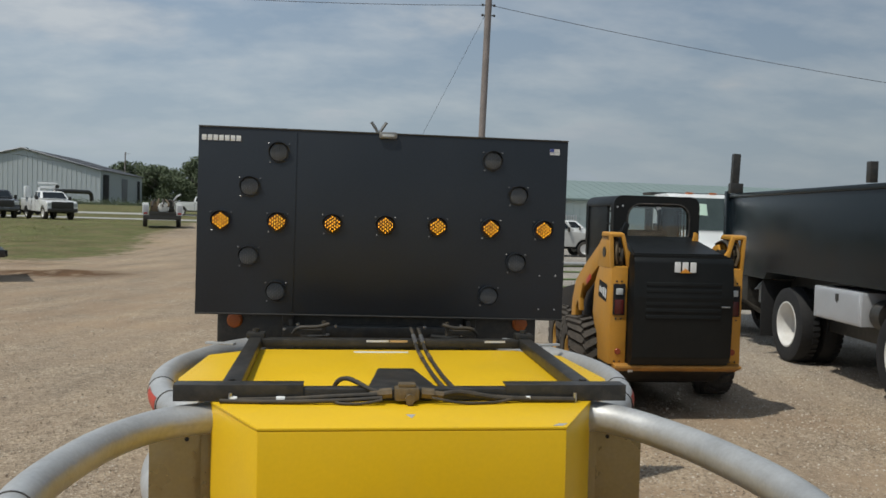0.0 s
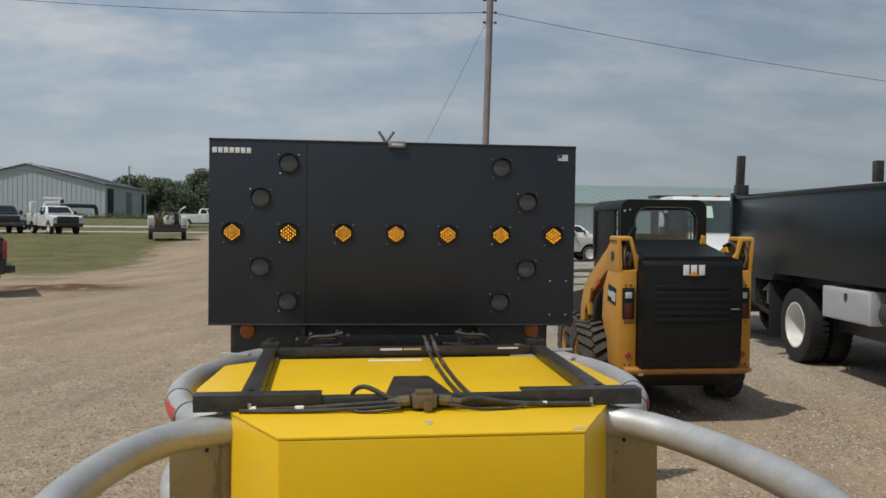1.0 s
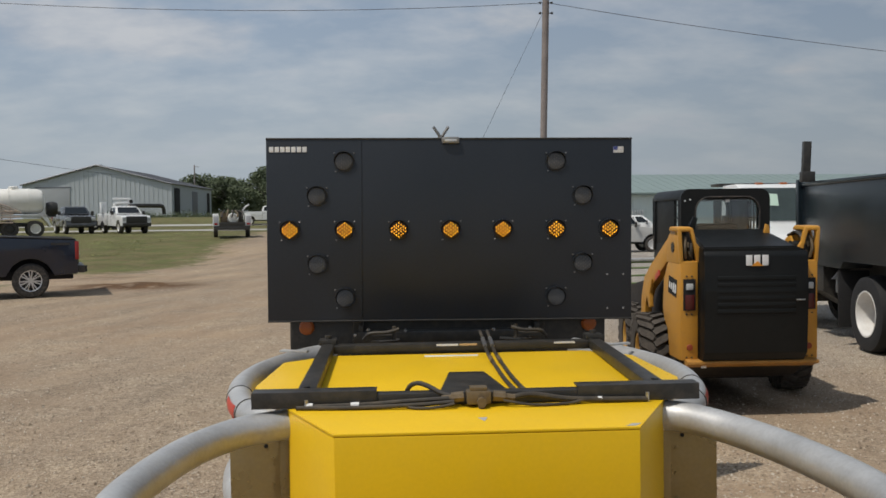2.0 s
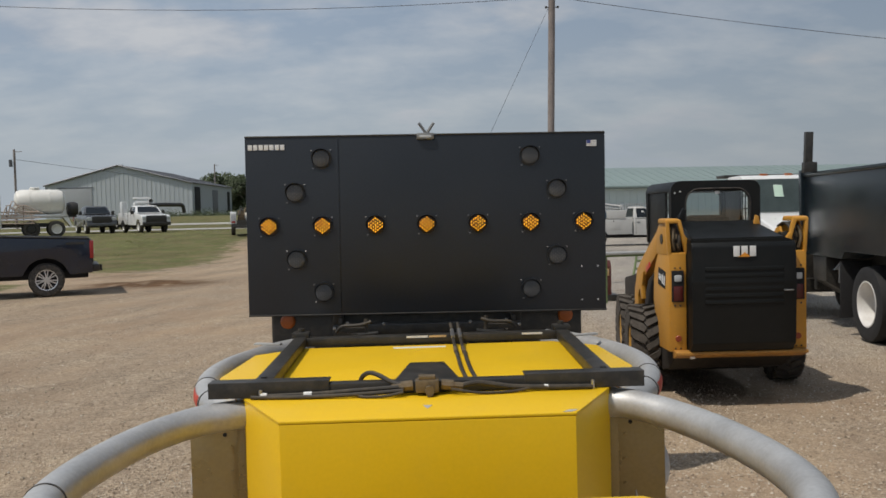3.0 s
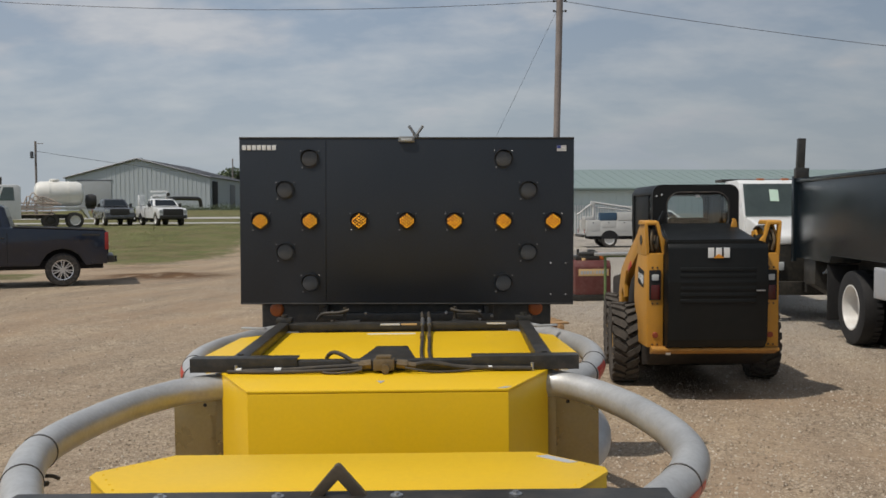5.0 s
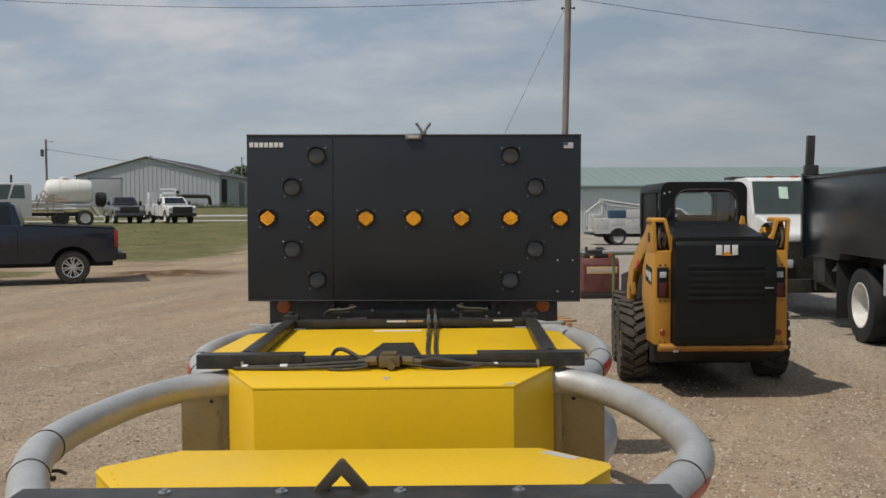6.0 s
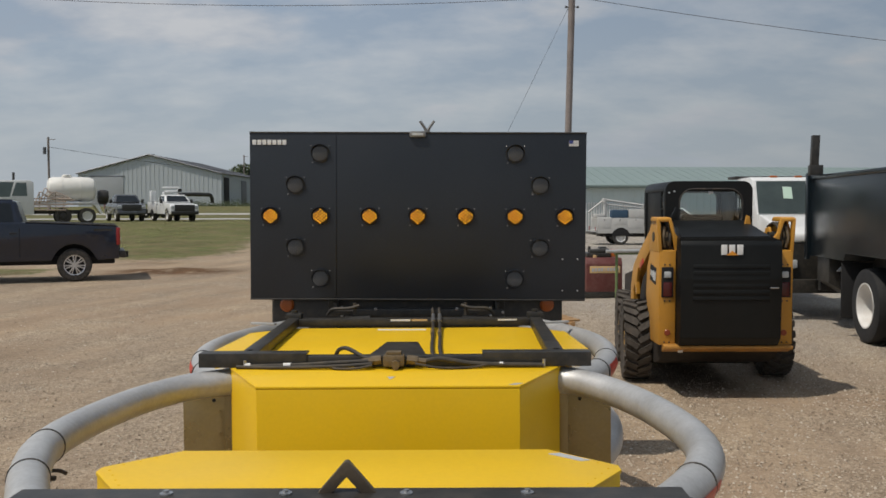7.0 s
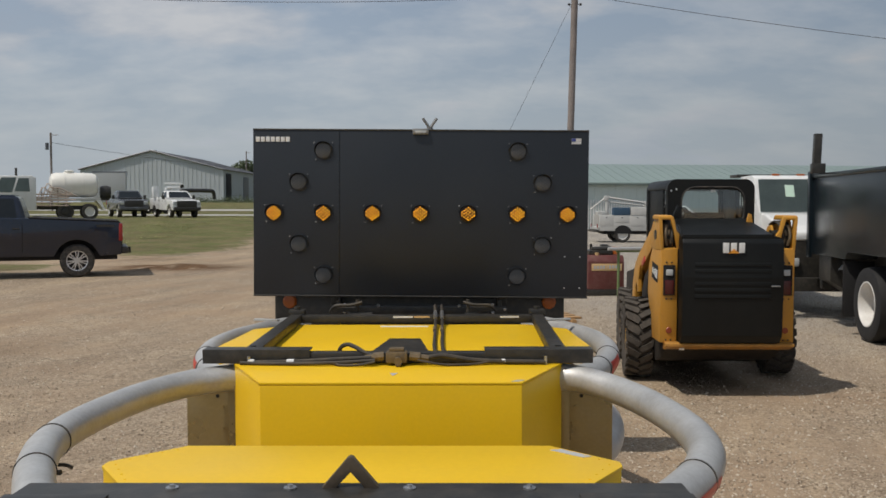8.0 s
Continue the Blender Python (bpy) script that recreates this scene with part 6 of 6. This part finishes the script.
kp("cab_window", prism(B(), [(-3.46, 1.66), (-3.22, 2.55), (-4.02, 2.55), (-4.50, 1.66)], "y", -1.062, -1.045), WIN_GLASS, "dark cab window", tcab2)
kp("windshield", prism(B(), [(-4.12, 2.5), (-4.56, 1.8), (-4.63, 1.82), (-4.19, 2.52)], "y", -0.95, 0.95), WIN_GLASS, "", tcab2)
kp("exhaust", cyl(B(), (-3.30, 0.9, 1.0), (-3.24, 0.9, 3.2), 0.07, seg=10), BLACK_STEEL, "dark upright exhaust")
for y in (-0.9, 0.9):
    kp("wheel", lathe(B(), [(0.28, -0.14), (0.46, -0.13), (0.5, 0), (0.46, 0.13), (0.28, 0.14)], (-5.0, y, 0.5), "y", 24), RUBBER)
kp("chassis", box(B(), (-2.2, 0, 0.75), (7.0, 0.9, 0.25), 0.02), BLACK_STEEL)

kp("hose_reel", lathe(B(), [(0.1, -0.35), (0.36, -0.32), (0.44, -0.1), (0.44, 0.1), (0.36, 0.32), (0.1, 0.35)], (1.86, 0.3, 1.72), "x", 20), BLACK_STEEL, "dark rounded reel at the tail")
kp("reel_arm", box(B(), (1.7, 0.3, 1.28), (0.8, 0.2, 0.14), 0.02), BLACK_STEEL)
tank.scale = (1.06, 1.06, 1.06)

# white truck beyond the loader, its lower front bare frame and bumper
wt = thing("box_truck", 6.76, 16.7, 0, "white medium truck facing the yard, paper in its windshield", "truck")
part("cab", prism(B(), [(-0.9, 1.38), (-0.92, 1.93), (-0.60, 2.62), (-0.45, 2.68), (0.22, 2.67), (0.30, 2.6), (0.30, 1.12), (-0.5, 1.12)], "x", -0.985, 0.985, 0.02, 3), WHITE, wt, "white truck cab")
ws = B()
for x in (-1, 1):
    for yy, zz, hw in ((-0.928, 1.945, 0.955), (-0.628, 2.595, 0.915)):
        ws.verts.new((x * hw, yy, zz))
ws.verts.ensure_lookup_table()
ws.faces.new([ws.verts[i] for i in (0, 2, 3, 1)])
bmesh.ops.solidify(ws, geom=ws.faces[:], thickness=0.01)
wsp = part("windshield", ws, WIN_GLASS, wt, "large dark windshield")
part("paper", box(B(), (-0.327, -0.752, 2.36), (0.18, 0.006, 0.26), 0.0, (-25, 3, 0)), PALE_PAPER, wsp, "pale green sheet of paper behind the glass")
part("hood", prism(B(), [(-0.9, 1.40), (-0.9, 1.935), (-1.2, 1.89), (-1.9, 1.70), (-2.1, 1.56), (-2.1, 1.42)], "x", -0.95, 0.95, 0.06, 3), WHITE, wt, "white hood")
part("grille", box(B(), (0, -1.98, 1.06), (1.84, 0.20, 0.72), 0.02), BLACK_STEEL, wt)
part("front_bumper", box(B(), (0, -2.2, 0.62), (2.1, 0.2, 0.25), 0.03), BLACK_STEEL, wt)
for s in (1, -1):
    part("headlight", box(B(), (s * 0.75, -2.12, 1.02), (0.22, 0.06, 0.16), 0.03), CLEAR_LENS, wt)
    part("door_mirror", box(B(), (s * 1.22, -0.7, 1.85), (0.22, 0.1, 0.42), 0.03), BLACK_STEEL, wt)
    plain_wheel(wt, s * 0.9, -1.2, 0.48, 0.28, s, RIM_WHITE)
    plain_wheel(wt, s * 0.9, 3.2, 0.48, 0.5, s, RIM_WHITE)
wt.scale = (0.93, 0.93, 0.93)
for x in (-0.5, 0.0, 0.5):
    part("roof_lamp", box(B(), (x, -0.44, 2.690), (0.14, 0.08, 0.04), 0.01), AMBER_LENS, wt, "amber roof lamp")
part("roof_rack", box(B(), (0, 0.75, 2.70), (1.95, 0.5, 0.06), 0.01), BLACK_STEEL, wt, "dark rack over the cab")
part("rack_leg", box(B(), (0, 0.72, 1.65), (2.0, 0.10, 1.9), 0.02), BLACK_STEEL, wt)
part("chassis", box(B(), (0, 1.5, 0.75), (0.95, 5.6, 0.26), 0.02), BLACK_STEEL, wt)
part("bed", box(B(), (0, 2.9, 1.02), (2.3, 2.9, 0.2), 0.02), BLACK_STEEL, wt)

# service truck with a crane before the long shed
sv = pickup("service_truck", 10.78, 47.0, 0, 92.0, OFFWHITE, "white service truck with side lockers and a folded crane", service=True, back=-0.10, tall=0.12)
part("top_locker", box(B(), (-0.82, 0.85, 1.64), (0.44, 1.00, 0.44), 0.02), OFFWHITE, sv, "white chest locker")
bm = B()
cyl(bm, (0.2, 2.35, 1.40), (0.2, 2.35, 2.20), 0.10, seg=12)
tube(bm, [(0.2, 3.25, 1.70), (0.2, 2.42, 2.36)], 0.055, 6, 1, False)
tube(bm, [(0.2, 2.42, 2.38), (0.2, 0.25, 2.06)], 0.070, 6, 1, False)
tube(bm, [(0.2, 2.30, 2.12), (0.2, 0.35, 1.92)], 0.045, 6, 1, False)
box(bm, (0.2, 2.40, 2.32), (0.24, 0.22, 0.26), 0.03)
box(bm, (0.2, 0.28, 2.02), (0.20, 0.14, 0.26), 0.03)
box(bm, (0.1, 2.7, 1.52), (0.9, 0.5, 0.20), 0.03)
part("crane", bm, OFFWHITE, sv, "white folded crane")
part("blue_tank", box(B(), (-0.80, 1.82, 1.62), (0.44, 0.88, 0.42), 0.02), BLUE_BOX, sv, "dark blue locker box")
pickup("service_truck", 15.2, 60.0, 0, 78.0, WHITE, "white service truck parked before the long shed", service=True)

# red machine and pallet on the gravel
rm = thing("red_welder", 3.60, 18.9, 0, "faded red engine welder on the gravel", "welder", 4)
body = part("housing", prism(B(), [(-0.45, 0.12), (-0.45, 0.72), (-0.38, 0.85), (0.38, 0.85), (0.45, 0.72), (0.45, 0.12)], "x", -0.52, 0.26, 0.02), RED_PAINT, rm, "faded red metal housing")
for k in range(9):
    part("name_bar", box(B(), (-0.38 + 0.066 * k, -0.456, 0.595 + 0.002 * k), (0.046 if k != 4 else 0.015, 0.006, 0.07), 0.0, (0, 12, 0)), GREY_DECAL, body)
part("name_panel", box(B(), (-0.12, -0.453, 0.60), (0.66, 0.006, 0.15), 0.002), TAN_DECAL, body, "faded pale name panel")
bm = B()
box(bm, (-0.20, 0.0, 0.90), (0.52, 0.5, 0.10), 0.02)
cyl(bm, (-0.40, -0.18, 0.97), (0.02, -0.18, 0.99), 0.055, seg=12)
box(bm, (-0.05, 0.08, 1.00), (0.16, 0.2, 0.14), 0.03)
cyl(bm, (-0.34, 0.1, 0.94), (-0.34, 0.1, 1.08), 0.03, seg=10)
part("engine_top", bm, BLACK_STEEL, rm, "dark engine parts")
part("air_cleaner", cyl(B(), (0.14, -0.15, 0.86), (0.14, -0.15, 1.02), 0.075, seg=16), AMBER_LENS, rm, "orange air cleaner")
part("fuel_cap", cyl(B(), (-0.30, -0.30, 0.85), (-0.30, -0.30, 0.90), 0.045, seg=14), TAN_DECAL, rm)
part("skid_base", box(B(), (-0.07, 0, 0.06), (1.0, 0.9, 0.12), 0.01), BLACK_STEEL, rm)
pal = thing("wooden_pallet", 1.68, 13.2, 0, "short stack of raw wooden boards", "pallet", 15)
for k in range(3):
    part("board", box(B(), (0, -0.25 + 0.25 * k, 0.20), (0.9, 0.16, 0.03), 0.004), TAN_WOOD, pal)
for k in range(2):
    part("runner", box(B(), (-0.3 + 0.6 * k, 0, 0.092), (0.08, 0.8, 0.184), 0.004), TAN_WOOD, pal)
rk = thing("steel_rack", 4.22, 18.0, 0, "slanted green steel ladder rack beside the welder", "rack", 10)
bm = B()
for s in (-0.25, 0.25):
    tube(bm, [(s, -0.4, 0.0), (s + 0.35, 0.0, 0.95)], 0.025, 8, 1, False)
for k in range(6):
    f = 0.1 + 0.16 * k
    tube(bm, [(-0.25 + 0.35 * f, -0.4 + 0.4 * f, 0.95 * f), (0.25 + 0.35 * f, -0.4 + 0.4 * f, 0.95 * f)], 0.02, 8, 1, False)
tube(bm, [(-0.6, 0.05, 0.98), (1.2, 0.05, 0.98)], 0.035, 8, 1, False)
for x in (-0.55, 1.1):
    tube(bm, [(x, 0.05, 0.0), (x, 0.05, 0.98)], 0.03, 8, 1, False)
part("rack_frame", bm, RACK_GREEN, rk, "weathered green bars")
part("pale_rail", cyl(B(), (-0.8, 0.0, 1.02), (1.3, 0.0, 1.02), 0.035, seg=10), ALU, rk, "pale aluminium rail")


# ---- far poles and trees ----
def far_pole(x, y, h, label, transformer=True):
    p = thing("power_pole", x, y, ground_z(x, y), label, "utility pole")
    part("shaft", tube(B(), [(0, 0, -0.3), (0, 0, h)], 0.11, 10, 1, False), WOOD_POLE, p)
    part("insulator", box(B(), (0.42, -0.1, h - 0.25), (0.8, 0.05, 0.06), 0.01), WOOD_POLE, p)
    if transformer:
        part("transformer", cyl(B(), (-0.28, -0.25, h - 1.75), (-0.28, -0.25, h - 1.05), 0.17, seg=12), GREY_CAR, p)
    return p


far_pole(-41.0, 90.0, 8.0, "distant wooden pole with a transformer")
far_pole(-37.4, 160.0, 9.3, "distant wooden pole behind the barn", False)
wire("overhead_wire", (-41.0, 90, ground_z(-41, 90) + 7.0), (-20, 150, 7.0), 0.6, 0.02, "thin far wire between distant poles")


def tree(x, y, h, w, seed, label):
    rnd = random.Random(seed)
    z = ground_z(x, y)
    t = thing("tree", x, y, z, label, "tree")
    bm = B()
    tube(bm, [(0, 0, -0.2), (0.1, 0, h * 0.3), (0, 0.1, h * 0.6)], 0.18, 8, 3)
    for k in range(5):
        a = rnd.uniform(0, 6.28)
        tube(bm, [(0, 0, h * (0.25 + 0.06 * k)), (w * 0.25 * math.cos(a), w * 0.25 * math.sin(a), h * (0.45 + 0.06 * k)), (w * 0.4 * math.cos(a), w * 0.4 * math.sin(a), h * (0.55 + 0.06 * k))], 0.07, 6, 3)
    part("trunk", bm, WOOD_POLE, t)
    verts, faces = [], []
    clumps = [(rnd.uniform(-0.5, 0.5) * w, rnd.uniform(-0.4, 0.4) * w, h * rnd.uniform(0.12, 0.90)) for _ in range(40)]
    for cx, cy, cz in clumps:
        shrink = 1.0 - 0.55 * max(0, cz / h - 0.6) / 0.4
        cx, cy = cx * shrink, cy * shrink
        for _ in range(300):
            p = Vector((rnd.uniform(-1, 1), rnd.uniform(-1, 1), rnd.uniform(-0.8, 0.8)))
            if p.length > 1:
                continue
            p *= 0.19 * w
            c = Vector((cx, cy, cz)) + p
            u = Vector((rnd.uniform(-1, 1), rnd.uniform(-1, 1), rnd.uniform(-1, 1))).normalized()
            v = u.orthogonal().normalized()
            s = rnd.uniform(0.12, 0.27)
            i = len(verts)
            verts += [c + u * s, c + v * s * 0.6, c - u * s, c - v * s * 0.6]
            faces.append((i, i + 1, i + 2, i + 3))
    me = bpy.data.meshes.new("crown")
    me.from_pydata(verts, [], faces)
    me.materials.append(LEAF)
    cr = new("crown", me)
    cr.parent = t
    tagged(cr, "leafy crown", kind="stuff")
    return t


LEAF = paint("tree_leaves", (0.095, 0.12, 0.062), 0.8, var=0.3, scale=0.8, grain=6.0, bump=0.0)
rt = random.Random(4)
for i in range(13):
    tree(-40 + 3.0 * i + rt.uniform(-1, 1), 168 + rt.uniform(-6, 10), rt.uniform(5.0, 7.6) + min(3.0, 0.5 * i), rt.uniform(5.5, 8.5), i, "bushy green tree behind the barn")



def shrub(x, y, h, w, seed):
    rnd = random.Random(seed)
    verts, faces = [], []
    for _ in range(420):
        c = Vector((rnd.gauss(0, w * 0.35), rnd.gauss(0, w * 0.2), abs(rnd.gauss(0, 0.45)) * h))
        u = Vector((rnd.uniform(-1, 1), rnd.uniform(-1, 1), rnd.uniform(-1, 1))).normalized()
        v = u.orthogonal().normalized()
        s = rnd.uniform(0.05, 0.11)
        i = len(verts)
        verts += [c + u * s, c + v * s * 0.6, c - u * s, c - v * s * 0.6]
        faces.append((i, i + 1, i + 2, i + 3))
    me = bpy.data.meshes.new("shrub")
    me.from_pydata(verts, [], faces)
    me.materials.append(LEAF)
    ob = new("shrub", me)
    ob.location = (x, y, ground_z(x, y))
    return tagged(ob, "low green weeds along the barn wall", "shrub", "weeds at the barn")


for i in range(12):
    shrub(-44 + 1.7 * i, 125.5 + 0.6 * math.sin(i * 2.1), 0.5 + 0.25 * (i % 3), 2.2, 50 + i)
# pale far road behind the field
road = B()
for (x0, x1, y0, y1) in ((-60, 4, 76.3, 77.8), (-60, 4, 90.5, 93.0)):
    n = 40
    lo, hi = [], []
    for i in range(n + 1):
        x = x0 + (x1 - x0) * i / n
        lo.append(road.verts.new((x, y0, ground_z(x, y0) + 0.03)))
        hi.append(road.verts.new((x, y1, ground_z(x, y1) + 0.10)))
    for i in range(n):
        road.faces.new((lo[i], lo[i + 1], hi[i + 1], hi[i]))
tagged(new("road", mesh_of("road", road, PALE_ROAD)), "pale two-track concrete road before the barn", "road", kind="structure")


# ---- loose stones and grass ----
def scatter_stones():
    rnd = np.random.RandomState(5)
    n = 230000
    y = 2.0 + 24 * rnd.rand(n) ** 1.6
    x = 0.2 + rnd.uniform(-1, 1, n) * 0.62 * (y + 1.0)
    keep = np.ones(n, bool)
    for i in range(n):
        thick = noise.noise((x[i] * 0.5, y[i] * 0.4, 21)) + (0.55 if x[i] > 1.0 else -0.15)
        keep[i] = rnd.rand() < 0.25 + 0.9 * max(0.0, thick)
    x, y = x[keep], y[keep]
    n = len(x)
    s = 0.004 + 0.010 * rnd.rand(n) ** 2.2 + np.where(rnd.rand(n) < 0.006, 0.010, 0) + np.where((x > 1.0) & (rnd.rand(n) < 0.35), 0.0015, 0)
    base = np.array([(1, 0, 0), (-1, 0, 0), (0, 1, 0), (0, -1, 0), (0, 0, 1), (0, 0, -0.6)])
    tris = np.array([(0, 2, 4), (2, 1, 4), (1, 3, 4), (3, 0, 4), (2, 0, 5), (1, 2, 5), (3, 1, 5), (0, 3, 5)])
    q = base[None] * s[:, None, None] * rnd.uniform(0.6, 1.4, (n, 6, 3))
    a = rnd.uniform(0, 6.28, n)
    ca, sa = np.cos(a)[:, None], np.sin(a)[:, None]
    v = np.empty((n, 6, 3))
    v[:, :, 0] = q[:, :, 0] * ca - q[:, :, 1] * sa + x[:, None]
    v[:, :, 1] = q[:, :, 0] * sa + q[:, :, 1] * ca + y[:, None]
    z = np.array([0.022 * noise.noise((x[i] * 0.7, y[i] * 0.7, 0)) + 0.008 * noise.noise((x[i] * 3.1, y[i] * 3.1, 4)) - 0.012 for i in range(n)])
    v[:, :, 2] = q[:, :, 2] * 0.8 + (z + s * 0.25)[:, None]
    f = (tris[None] + (np.arange(n) * 6)[:, None, None]).reshape(-1, 3)
    me = bpy.data.meshes.new("gravel_stones")
    me.from_pydata(v.reshape(-1, 3).tolist(), [], f.tolist())
    m = bpy.data.materials.new("gravel_stone")
    m.use_nodes = True
    nn, l = m.node_tree.nodes, m.node_tree.links
    p = nn["Principled BSDF"]
    p.inputs["Roughness"].default_value = 0.9
    g = nn.new("ShaderNodeNewGeometry")
    r = nn.new("ShaderNodeValToRGB")
    for pos, c in ((0.25, (0.34, 0.265, 0.19)), (0.5, (0.42, 0.345, 0.262)), (0.85, (0.52, 0.44, 0.345))):
        e = r.color_ramp.elements.new(pos)
        e.color = (*c, 1)
    r.color_ramp.elements[0].color = (0.20, 0.15, 0.105, 1)
    r.color_ramp.elements[-1].color = (0.62, 0.55, 0.455, 1)
    l.new(g.outputs["Random Per Island"], r.inputs[0])
    l.new(r.outputs[0], p.inputs["Base Color"])
    me.materials.append(m)
    tagged(new("gravel_stones", me), "loose pale and brown gravel stones on the yard", "gravel", kind="stuff")


def scatter_grass():
    rnd = np.random.RandomState(8)
    verts, faces = [], []
    for i in range(16000):
        y = 39 + 40 * rnd.rand() ** 1.2
        x = -13 - 0.05 * (y - 33) - 32 * rnd.rand() ** 1.2
        if noise.noise((x * 0.35, y * 0.35, 3)) < -0.25:
            continue
        z = ground_z(x, y) - 0.02
        h = rnd.uniform(0.02, 0.05) * (1.6 if noise.noise((x * 0.2, y * 0.2, 9)) > 0.25 else 1.0)
        a, w = rnd.uniform(0, 3.14), rnd.uniform(0.012, 0.03)
        k = len(verts)
        dx, dy = w * math.cos(a), w * math.sin(a)
        lx, ly = rnd.uniform(-0.05, 0.05, 2)
        verts += [(x - dx, y - dy, z), (x + dx, y + dy, z), (x + lx, y + ly, z + h)]
        faces.append((k, k + 1, k + 2))
    me = bpy.data.meshes.new("grass")
    me.from_pydata(verts, [], faces)
    m = paint("grass_blades", (0.32, 0.33, 0.13), 0.8, var=0.5, scale=0.5, grain=5.0, bump=0.0)
    me.materials.append(m)
    tagged(new("grass", me), "rough short grass with dry patches", "grass", kind="stuff")


scatter_stones()
scatter_grass()
